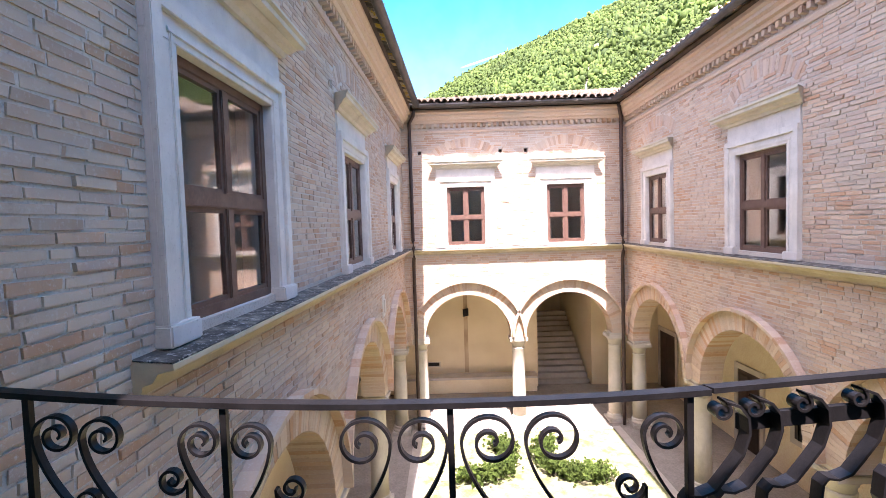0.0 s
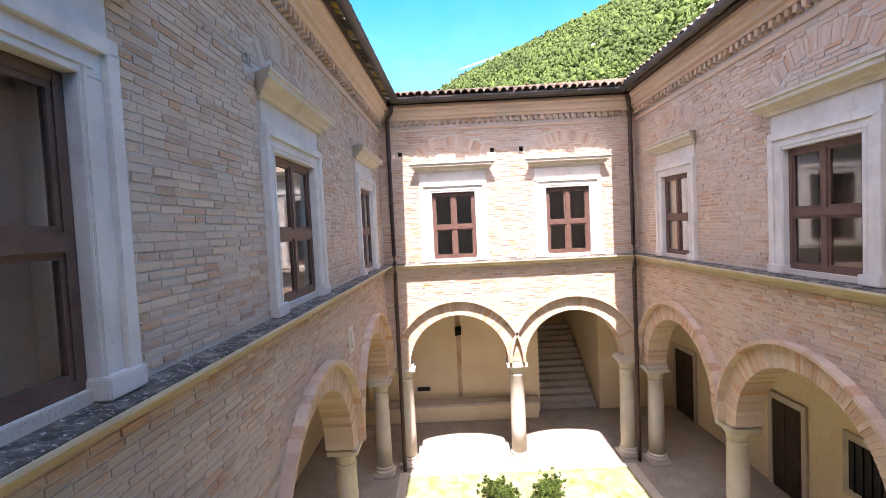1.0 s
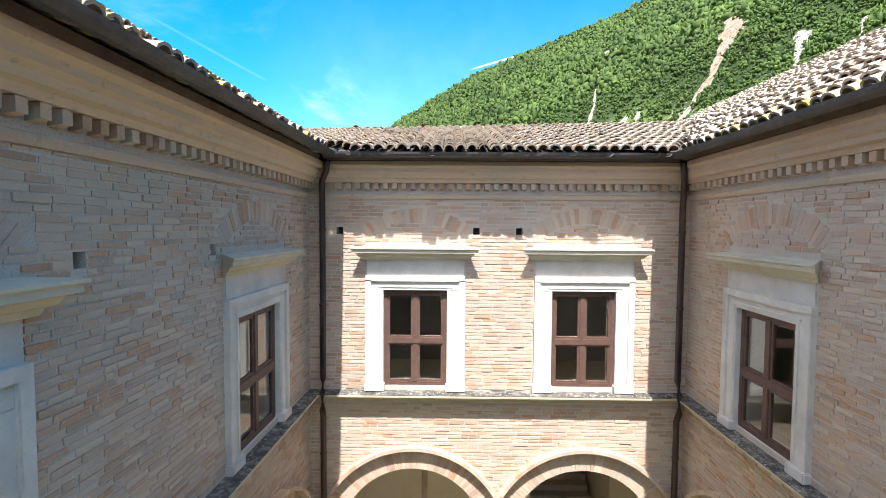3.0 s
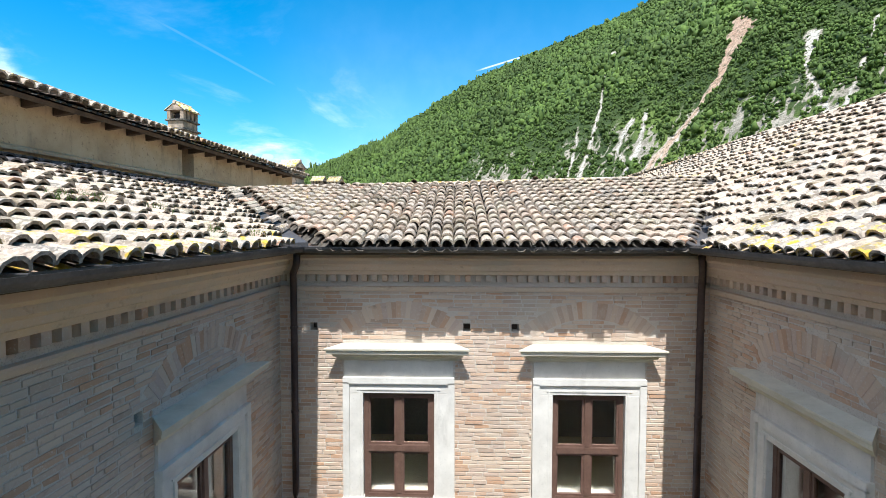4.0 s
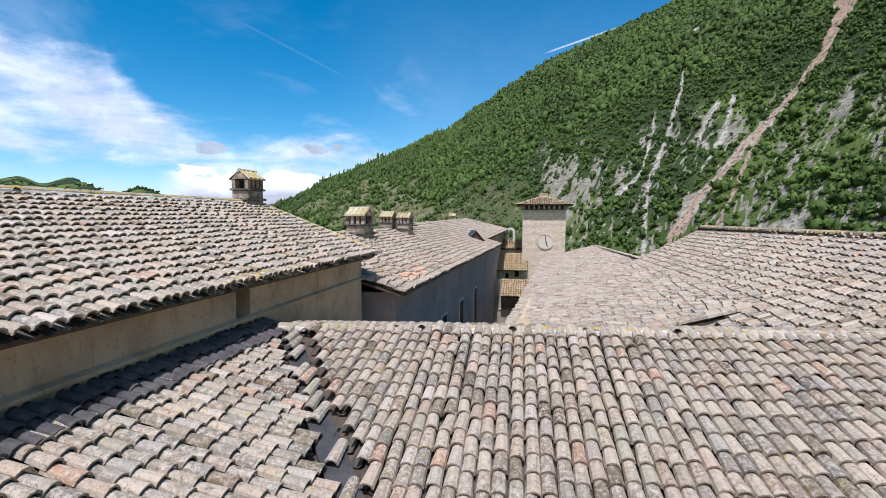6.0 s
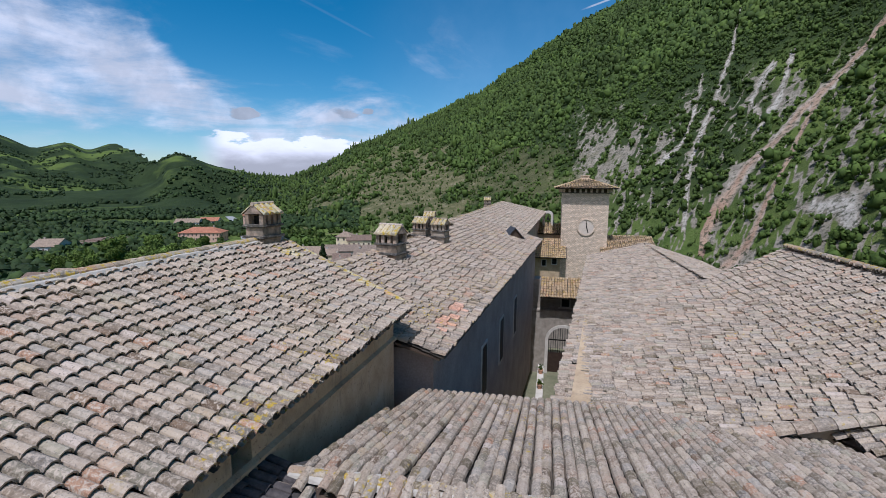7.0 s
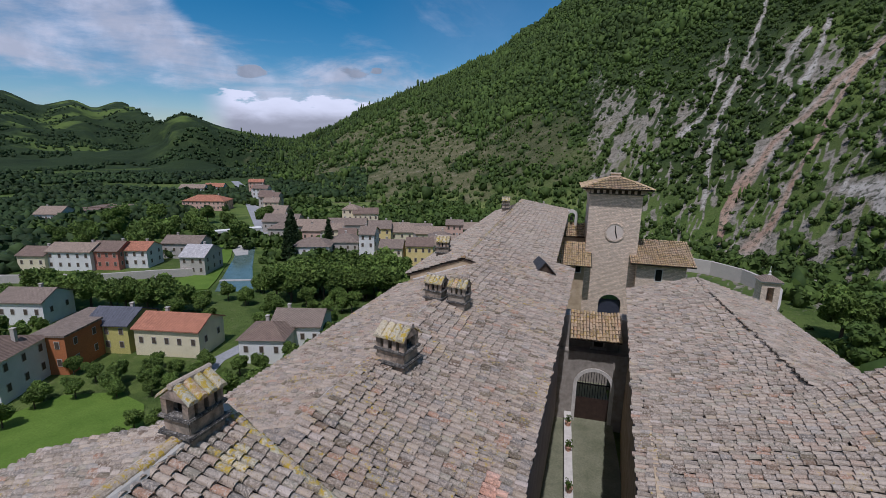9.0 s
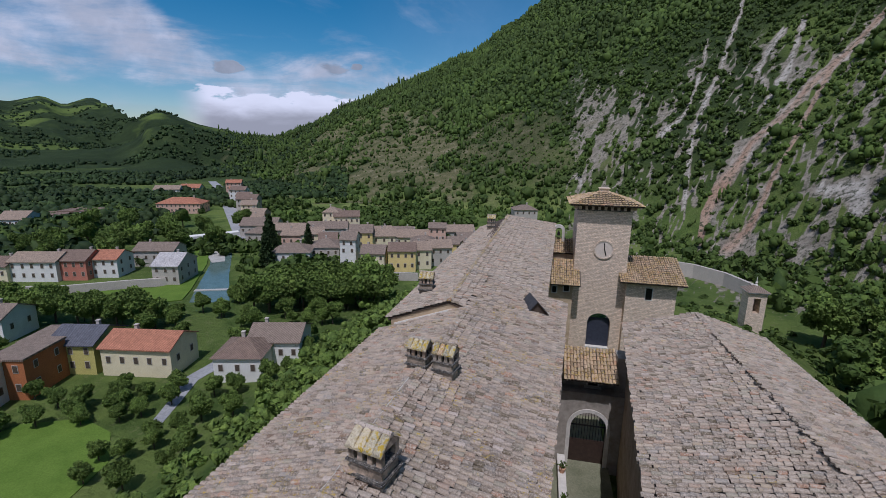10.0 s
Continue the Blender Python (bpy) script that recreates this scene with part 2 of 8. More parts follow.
def mat_tile(name="roof_tile", shift=(1.0, 1.0, 1.0), lichen=0.0):
    m = Mat(name, 0.92)
    r = m.random()

    def s(c):
        return tuple(a * b for a, b in zip(c, shift))

    tones = ((0.0, (0.27, 0.245, 0.185)), (0.05, (0.50, 0.465, 0.41)), (0.15, (0.45, 0.44, 0.415)), (0.26, (0.54, 0.50, 0.445)), (0.36, (0.43, 0.435, 0.38)), (0.45, (0.56, 0.52, 0.465)), (0.54, (0.40, 0.37, 0.32)), (0.62, (0.50, 0.465, 0.425)), (0.71, (0.46, 0.41, 0.355)), (0.79, (0.53, 0.445, 0.38)), (0.86, (0.39, 0.40, 0.40)), (0.91, (0.50, 0.335, 0.25)), (0.94, (0.30, 0.235, 0.18)), (0.965, (0.61, 0.55, 0.44)), (0.985, (0.67, 0.64, 0.63)))
    c = m.ramp(r, [(p, s(q)) for p, q in tones], True)
    def scramble(k):
        a1 = m.n.new("ShaderNodeMath")
        a1.operation = "MULTIPLY"
        a1.inputs[1].default_value = k
        m.link(r, a1.inputs[0])
        a2 = m.n.new("ShaderNodeMath")
        a2.operation = "FRACT"
        m.link(a1.outputs[0], a2.inputs[0])
        return a2.outputs[0]

    def times(a, b):
        t = m.n.new("ShaderNodeMath")
        t.operation = "MULTIPLY"
        m.link(a, t.inputs[0])
        m.link(b, t.inputs[1])
        return t.outputs[0]

    # each tile has weathered in its own way
    c = m.mix(1.0, c, m.ramp(scramble(13.7), [(0.0, (0.56, 0.55, 0.53)), (0.25, (0.82, 0.81, 0.80)), (0.7, (1.0, 0.99, 0.97)), (1.0, (1.18, 1.17, 1.14))]), "MULTIPLY")
    pale, black = m.grey(scramble(7.3), -0.5, 0.7), m.grey(scramble(29.1), 0.1, 1.1)
    blot = m.noise(5.5, 5, 0.65)
    c = m.mix(times(m.grey(blot, 0.56, 0.70), black), c, s((0.20, 0.175, 0.145)))
    mott = m.noise(15, 6, 0.72, None, 0.6)
    c = m.mix(times(m.grey(mott, 0.49, 0.57), pale), c, s((0.62, 0.59, 0.545)))
    c = m.mix(times(m.grey(mott, 0.44, 0.38), black), c, s((0.15, 0.13, 0.105)))
    c = m.mix(m.grey(m.noise(32, 6, 0.75, None, 0.8), 0.57, 0.62), c, (0.13, 0.115, 0.095))
    c = m.mix(m.grey(m.noise(24, 6, 0.75, None, 0.8), 0.60, 0.66), c, s((0.72, 0.70, 0.66)))
    c = m.mix(m.grey(m.noise(1.6, 5), 0.57, 0.85), c, s((0.34, 0.31, 0.255)))
    big = m.noise(0.55, 3, 0.5)
    spot = m.noise(8.0, 5, 0.7)
    mm = m.n.new("ShaderNodeMath")
    mm.operation = "MULTIPLY"
    m.link(m.grey(big, 0.54 - lichen, 0.66 - lichen), mm.inputs[0])
    m.link(m.grey(spot, 0.58 - lichen * 0.35, 0.66 - lichen * 0.35), mm.inputs[1])
    c = m.mix(mm.outputs[0], c, (0.42, 0.29, 0.035))
    m.color(c)
    m.bump(m.noise(55, 6), 0.5, 0.008)
    return m.m


def mat_glass():
    m = Mat("window_glass", 0.03, 0, 0.5)
    m.b.inputs["Transmission Weight"].default_value = 1.0
    m.b.inputs["IOR"].default_value = 1.5
    m.color((0.93, 0.97, 0.96))
    return m.m


def mat_foliage(name, dark, light, scale=0.35):
    m = Mat(name, 0.75, 0, 0.2)
    r = m.random()
    c = m.ramp(r, [(0.0, dark), (0.6, tuple((a + b) / 2 for a, b in zip(dark, light))), (1.0, light)])
    c = m.mix(m.grey(m.noise(scale, 4), 0.35, 0.7), c, tuple(0.6 * a + 0.4 * b for a, b in zip(dark, light)))
    m.color(m.mix(0.5, c, m.ramp(m.noise(scale * 12, 4), [(0.3, (0.25, 0.25, 0.25)), (0.7, (0.75, 0.75, 0.75))]), "OVERLAY"))
    big = m.ramp(m.noise(scale * 0.45, 5, 0.6), [(0.32, (0.25, 0.25, 0.25)), (0.5, (0.5, 0.5, 0.5)), (0.68, (0.72, 0.74, 0.66))])
    m.color(m.mix(0.6, m.b.inputs["Base Color"].links[0].from_socket, big, "OVERLAY"))
    m.bump(m.noise(scale * 14, 5), 0.9, 0.25)
    return m.m


def mat_old_plaster():
    m = Mat("weathered_plaster", 0.95)
    c = m.ramp(m.noise(1.1, 6, 0.65), [(0.3, (0.38, 0.27, 0.165)), (0.55, (0.53, 0.40, 0.255)), (0.75, (0.60, 0.49, 0.345))])
    c = m.mix(m.grey(m.noise(2.2, 6, 0.7, (1.6, 1.6, 0.4)), 0.56, 0.78), c, (0.24, 0.19, 0.14))
    c = m.mix(m.grey(m.noise(14, 5, 0.7), 0.58, 0.70), c, (0.22, 0.15, 0.10))
    m.color(c)
    m.bump(m.noise(16, 6, 0.7), 0.6, 0.02)
    return m.m


M = {}
M["brick"], M["mortar"], M["stone"], M["sill"] = mat_brick(), mat_mortar(), mat_stone(), mat_sill()
M["dark_brick"] = mat_brick("sooty_brick", 0.6)
M["rubble"] = mat_stone("rubble_stone", (0.22, 0.19, 0.155), (0.42, 0.375, 0.315))
M["ledge"] = mat_stone("lichened_ledge", (0.40, 0.34, 0.22), (0.56, 0.50, 0.36))
M["tile"] = mat_tile(shift=(0.75, 0.655, 0.56))
M["tile_lichen"] = mat_tile("lichen_tile", (0.75, 0.655, 0.56), lichen=0.20)
M["tile_spot"] = mat_tile("spotted_tile", (0.75, 0.655, 0.56), lichen=0.10)
# near-black: dirt plus the shade between barrel tiles, put into the colour
M["tile_channel"] = mat_plain("shaded_dirty_channel_tile", (0.045, 0.038, 0.03), (0.115, 0.098, 0.078), 3, 22, 0.95, 0, 0.5)
M["tile_red"] = mat_tile("red_roof_tile", (1.15, 0.72, 0.55))
M["tile_moss"] = mat_tile("mossy_cap_tile", (0.92, 0.84, 0.64), lichen=0.24)
M["tile_rust"] = mat_tile("rusty_lichen_tile", (0.98, 0.76, 0.54), lichen=0.16)
M["tile_wing"] = mat_tile("wing_tile", (0.72, 0.62, 0.53), lichen=0.05)
M["tile_gold"] = mat_tile("orange_lichen_tile", (0.80, 0.70, 0.58), lichen=0.20)
M["bed"] = mat_stone("ridge_mortar", (0.36, 0.33, 0.28), (0.56, 0.52, 0.45))
M["column"] = mat_stone("column_stone", (0.42, 0.38, 0.31), (0.56, 0.51, 0.43))
M["plaster"] = mat_plain("cream_plaster", (0.66, 0.55, 0.36), (0.74, 0.64, 0.44), 1.2, 30, 0.9, 0, 0.15)
M["grey_plaster"] = mat_old_plaster()
M["wing_plaster"] = mat_plain("pale_wing_plaster", (0.33, 0.275, 0.24), (0.46, 0.395, 0.35), 0.7, 14, 0.9, 0, 0.25, 0.01)
M["slate_blue"] = mat_plain("blue_grey_paint", (0.035, 0.038, 0.055), (0.05, 0.055, 0.075), 3, 20, 0.6, 0, 0.1)
M["hood"] = mat_stone("hood_stone", (0.44, 0.39, 0.29), (0.62, 0.57, 0.46))
M["wood"] = mat_plain("brown_wood", (0.095, 0.052, 0.038), (0.145, 0.085, 0.062), 6, 60, 0.5, 0, 0.1)
M["beam"] = mat_plain("dark_beam", (0.06, 0.04, 0.03), (0.11, 0.08, 0.055), 4, 40, 0.8)
M["metal"] = mat_plain("lead_sheet", (0.07, 0.066, 0.065), (0.12, 0.11, 0.105), 3, 25, 0.55, 0.5, 0.15)
M["pipe"] = mat_plain("brown_metal", (0.05, 0.032, 0.027), (0.085, 0.055, 0.045), 3, 25, 0.5, 0.3, 0.1)
M["iron"] = mat_plain("wrought_iron", (0.012, 0.011, 0.011), (0.022, 0.02, 0.02), 8, 60, 0.5, 0.6, 0.15, spec=0.4)
M["glass"] = mat_glass()
M["dark"] = mat_plain("dark_wood_door", (0.035, 0.022, 0.017), (0.06, 0.038, 0.028), 3, 30, 0.6)
M["room"] = mat_plain("room_plaster", (0.30, 0.28, 0.25), (0.36, 0.33, 0.30), 0.8, 20)
M["paving"] = mat_plain("stone_paving", (0.26, 0.23, 0.19), (0.36, 0.32, 0.27), 1.5, 22, 0.85, 0, 0.3)
M["grass"] = mat_plain("lawn", (0.088, 0.150, 0.020), (0.125, 0.195, 0.030), 0.25, 5, 0.95, 0, 0.8, 0.05, 0.15)
M["dry_grass"] = mat_plain("dry_lawn", (0.12, 0.15, 0.04), (0.34, 0.32, 0.20), 3.2, 14, 0.95, 0, 0.8, 0.04, 0.15)
M["cloth"] = mat_plain("blind_cloth", (0.20, 0.19, 0.17), (0.26, 0.25, 0.22), 2, 60, 0.95, 0, 0.1)
M["hedge"] = mat_foliage("hedge_leaves", (0.06, 0.11, 0.018), (0.17, 0.25, 0.045), 3.0)
M["forest"] = mat_foliage("forest_leaves", (0.030, 0.053, 0.012), (0.098, 0.146, 0.027), 0.03)
# dark green for conifers; on the far hills it paints in cloud shadow
M["dark_woods"] = mat_foliage("conifer_cloud_shade", (0.014, 0.029, 0.010), (0.050, 0.080, 0.022), 0.02)
M["tree"] = mat_foliage("tree_leaves", (0.074, 0.124, 0.026), (0.205, 0.28, 0.056), 0.4)
M["bark"] = mat_plain("bark", (0.06, 0.045, 0.03), (0.10, 0.08, 0.055), 4, 30, 0.95)
M["clock"] = mat_plain("clock_face", (0.62, 0.52, 0.42), (0.70, 0.60, 0.5), 2, 20)

# ---- mesh helpers ----
class Soup:
    """Collects vertices and faces for one mesh."""

    def __init__(self):
        self.v, self.f = [], []

    def add(self, vs, fs):
        k = len(self.v)
        self.v.extend(vs)
        self.f.extend(tuple(i + k for i in f) for f in fs)
        return self

    def hexa(self, p):
        """Eight corners: four at the bottom, four above them."""
        return self.add(p, ((0, 3, 2, 1), (4, 5, 6, 7), (0, 1, 5, 4), (1, 2, 6, 5), (2, 3, 7, 6), (3, 0, 4, 7)))

    def box(self, x0, x1, y0, y1, z0, z1, f=None):
        p = [(x0, y0, z0), (x1, y0, z0), (x1, y1, z0), (x0, y1, z0), (x0, y0, z1), (x1, y0, z1), (x1, y1, z1), (x0, y1, z1)]
        return self.hexa([f(*q) for q in p] if f else p)

    def lathe(self, profile, cx=0.0, cy=0.0, seg=20, square=False):
        """A turned shape from (radius, z) pairs."""
        vs, fs = [], []
        for r, z in profile:
            for k in range(seg):
                a = 2 * math.pi * (k + 0.5) / seg
                vs.append((cx + r * math.cos(a), cy + r * math.sin(a), z))
        for i in range(len(profile) - 1):
            for k in range(seg):
                a, b = i * seg + k, i * seg + (k + 1) % seg
                fs.append((a, b, b + seg, a + seg))
        fs.append(tuple(range(seg))[::-1])
        fs.append(tuple(range((len(profile) - 1) * seg, len(profile) * seg)))
        return self.add(vs, fs)

    def sweep(self, profile, a, b, out):
        """A straight moulding: (outward, z) profile from point a to point b (x, y), outward direction out."""
        n = len(profile)
        vs = [(p[0] + out[0] * o, p[1] + out[1] * o, z) for p in (a, b) for o, z in profile]
        fs = [(i, (i + 1) % n, n + (i + 1) % n, n + i) for i in range(n)]
        fs += [tuple(range(n))[::-1], tuple(range(n, 2 * n))]
        return self.add(vs, fs)

    def tube(self, pts, r, seg=8, flat=1.0):
        """A round bar along points; flat squeezes it in y."""
        vs, fs = [], []
        pts = [Vector(p) for p in pts]
        for i, p in enumerate(pts):
            d = (pts[min(i + 1, len(pts) - 1)] - pts[max(i - 1, 0)]).normalized()
            s = d.cross(Vector((0, 0, 1)))
            if s.length < 0.05:
                s = d.cross(Vector((0, 1, 0)))
            s.normalize()
            u = s.cross(d)
            for k in range(seg):
                a = 2 * math.pi * (k + 0.5) / seg
                vs.append(tuple(p + s * (r * math.cos(a)) + u * (r * math.sin(a))))
        for i in range(len(pts) - 1):
            for k in range(seg):
                a, b = i * seg + k, i * seg + (k + 1) % seg
                fs.append((a, b, b + seg, a + seg))
        fs += [tuple(range(seg))[::-1], tuple(range((len(pts) - 1) * seg, len(pts) * seg))]
        return self.add(vs, fs)

    def mesh(self, name, mat):
        me = bpy.data.meshes.new(name)
        me.from_pydata([tuple(v) for v in self.v], [], self.f)
        me.materials.append(mat)
        me.update()
        return me


def part(name, soup, mat, parent=None, label="", smooth=False, clean=True):
    """One mesh object from a Soup, under a thing or a part."""
    me = soup.mesh(name, mat) if isinstance(soup, Soup) else soup
    if clean and isinstance(soup, Soup) and len(soup.f) < 20000:
        bm = bmesh.new()
        bm.from_mesh(me)
        bmesh.ops.recalc_face_normals(bm, faces=bm.faces)
        bm.to_mesh(me)
        bm.free()
    if smooth:
        me.polygons.foreach_set("use_smooth", [True] * len(me.polygons))
    ob = new(name, me)
    if parent:
        ob.parent = parent
    if label:
        ob["label"] = label
    return ob


def bevel(ob, w=0.01, seg=2):
    bm = bmesh.new()
    bm.from_mesh(ob.data)
    bmesh.ops.remove_doubles(bm, verts=bm.verts, dist=0.0005)
    es = [e for e in bm.edges if len(e.link_faces) == 2 and e.calc_face_angle(0) > 0.5]
    bmesh.ops.bevel(bm, geom=es, offset=w, segments=seg, affect="EDGES", clamp_overlap=True)
    bm.to_mesh(ob.data)
    bm.free()
    return ob


def weld(ob):
    """Join touching pieces of one part."""
    bm = bmesh.new()
    bm.from_mesh(ob.data)
    bmesh.ops.remove_doubles(bm, verts=bm.verts, dist=0.001)
    bm.to_mesh(ob.data)
    bm.free()
    return ob


def thing(name, label, category, group="", kind=""):
    return tagged(new(name), label, category, group, kind)


# ---- the courtyard's plan ----
FLOOR = -0.25
XL, XR, YF, YN = -1.42, 5.68, 14.8, -1.2
SHEAR_L, SHEAR_R = 0.035, 0.012         # the long walls are not quite square to the far one
EAVE = 9.86          # underside of the gutters
STR = 5.58           # top of the string course
WT = 0.5             # wall thickness
SPRING = 2.69


def on_far(u, d, z):
    return (u, YF + d, z)


def sag(u, z, k):
    """The floors of the long wings are not quite level."""
    t = min(1.0, max(0.0, min((z - 3.6) / 1.6, (9.1 - z) / 0.7)))
    return z + k * (YF - u) * t


def on_left(u, d, z):
    return (XL - d + SHEAR_L * (u - YF), u, z)


def on_right(u, d, z):
    return (XR + d + SHEAR_R * (u - YF), u, sag(u, z, -0.006))


def on_near(u, d, z):
    return (u, YN - d, z)


def wall_mesh(place, u0, u1, z1, windows, arches, base):
    """A wall with real window and arch openings, as upright strips. Windows: (u0, u1, z0, z1); arches: (centre, radius, spring)."""
    cuts = {u0, u1}
    for a, b, _, _ in windows:
        cuts |= {a, b}
    for c, r, _ in arches:
        cuts |= {c + r * math.cos(math.pi * k / 28) for k in range(29)}
    cuts = sorted(c for c in cuts if u0 <= c <= u1)

    def low(u, mid):
        for c, r, s in arches:
            if abs(mid - c) < r:
                return s + math.sqrt(max(0.0, r * r - (u - c) ** 2))
        return arches[0][2] if arches else base

    s = Soup()
    for a, b in zip(cuts, cuts[1:]):
        if b - a < 1e-5:
            continue
        mid = (a + b) / 2
        la, lb = low(a, mid), low(b, mid)
        tops = sorted((w[2], w[3]) for w in windows if w[0] - 1e-6 <= mid <= w[1] + 1e-6)
        za, zb = la, lb
        for w0, w1 in tops + [(z1, None)]:
            s.hexa([place(a, 0, za), place(b, 0, zb), place(b, WT, zb), place(a, WT, za), place(a, 0, w0), place(b, 0, w0), place(b, WT, w0), place(a, WT, w0)])
            za = zb = w1
    return s


rng = random.Random(7)


def brick_rows(place, u0, u1, z0, z1, holes, arches, near=None, fans=()):
    """Brick courses laid on a wall's face. Holes: (u0, u1, z0, z1) left free. Returns the joined rest and the bricks within near(u, z)."""
    course, rest, picked = 0.068, Soup(), []
    z, row = z0, 0
    while z < z1 - 0.03:
        h = min(course - 0.011, z1 - z - 0.008)
        u = u0 - rng.uniform(0.0, 0.25)
        while u < u1:
            length = rng.choice((0.26, 0.28, 0.30, 0.27, 0.135, 0.2, 0.23))
            a, b = max(u, u0), min(u + length, u1)
            u += length + 0.011
            segs = [(a, b)]
            for ha, hb, hz0, hz1 in holes:
                if z + h > hz0 and z < hz1:
                    segs = [q for p, r in segs for q in ((p, min(r, ha)), (max(p, hb), r)) if q[1] - q[0] > 0.0] if True else segs
            for p, r in segs:
                if r - p < 0.025:
                    continue
                m, zc = (p + r) / 2, z + h / 2
                bad = False
                for c, rad, sp in arches:
                    if zc < sp and abs(m - c) < rad - 0.28:
                        bad = True
                    if math.hypot(m - c, max(0.0, zc - sp)) < rad - 0.02 and zc >= sp - 0.01:
                        bad = True
                for c, r0, r1 in fans:
                    if r0 - .01 < math.hypot(m - c, zc - 7.42) < r1 + .01 and abs(math.atan2(m - c, zc - 7.42)) < 0.73:
                        bad = True
                if bad:
                    continue
                d = -rng.uniform(0.004, 0.012) - (0.008 if rng.random() < 0.06 else 0)
                j = lambda: rng.uniform(-0.006, 0.006)
                q = [(p + j(), 0.02, z + j()), (r + j(), 0.02, z + j()), (r + j(), 0.02, z + h + j()), (p + j(), 0.02, z + h + j())]
                e = 0.004
                tilt = rng.uniform(-0.004, 0.004)
                fr = [(q[0][0] + e, d - tilt, q[0][2] + e), (q[1][0] - e, d + tilt, q[1][2] + e), (q[2][0] - e, d + tilt, q[2][2] - e), (q[3][0] + e, d - tilt, q[3][2] - e)]
                vs = [place(*t) for t in q + fr]
                fs = ((4, 5, 6, 7), (0, 1, 5, 4), (1, 2, 6, 5), (2, 3, 7, 6), (3, 0, 4, 7))
                if near and near(m, zc) and len(picked) < 300:
                    picked.append(Soup().add(vs, fs))
                else:
                    rest.add(vs, fs)
        z += course
        row += 1
    return rest, picked


def window_holes(c, w, z0=5.66, z1=7.50):
    return (c - w / 2, c + w / 2, z0, z1)


# window centres and widths on each wall
WIN = {"far": ((0.585, 1.20), (3.74, 1.20)), "left": ((3.85, 1.50), (8.12, 1.46), (12.64, 1.32)), "right": ((12.62, 1.24), (8.44, 1.38), (4.14, 1.36))}
ARC = {"far": ((0.55, 1.38, SPRING), (3.79, 1.38, SPRING)), "left": ((12.72, 1.60, 2.5), (8.70, 1.60, 2.5), (4.65, 1.60, 2.5)), "right": ((12.85, 1.56, 2.5), (8.95, 1.56, 2.5), (5.05, 1.56, 2.5))}
PLACE = {"far": on_far, "left": on_left, "right": on_right, "near": on_near}
SPAN = {"far": (XL - 0.5, XR + 0.5), "left": (YN, YF), "right": (YN, YF), "near": (XL - 0.5, XR + 0.5)}
PUTLOG = {"far": ((-0.84, 8.6), (1.72, 8.6), (2.52, 8.6)), "left": ((6.9, 8.4), (9.62, 8.4), (11.49, 8.39)), "right": (), "near": ()}
WALLS = {}
for side, no in (("far", "wall_north"), ("left", "wall_west"), ("right", "wall_east")):
    u0, u1 = SPAN[side]
    wins = [window_holes(*w) for w in WIN[side]]
    put = [(u - 0.06, u + 0.06, z - 0.06, z + 0.07) for u, z in PUTLOG[side]]
    s = wall_mesh(PLACE[side], u0, u1, EAVE + 0.02, wins + put, ARC[side], FLOOR)
    w = part(no, s, M["mortar"])
    tagged(w, "tall buff brick courtyard wall over round arches", "wall", "", "structure")
    WALLS[side] = w
    # dark ends of the putlog holes
    if put:
        s = Soup()
        for a, b, c, d in put:
            s.box(a - .02, b + .02, 0.2, 0.24, c - .02, d + .02, PLACE[side])
        part("putlog_hole", s, M["beam"], w)
s = Soup().box(XL - 0.5, XR + 0.5, 0, WT, FLOOR, EAVE, on_near)
tagged(part("wall_south", s, M["mortar"]), "brick courtyard wall behind the balcony", "wall", "", "structure")

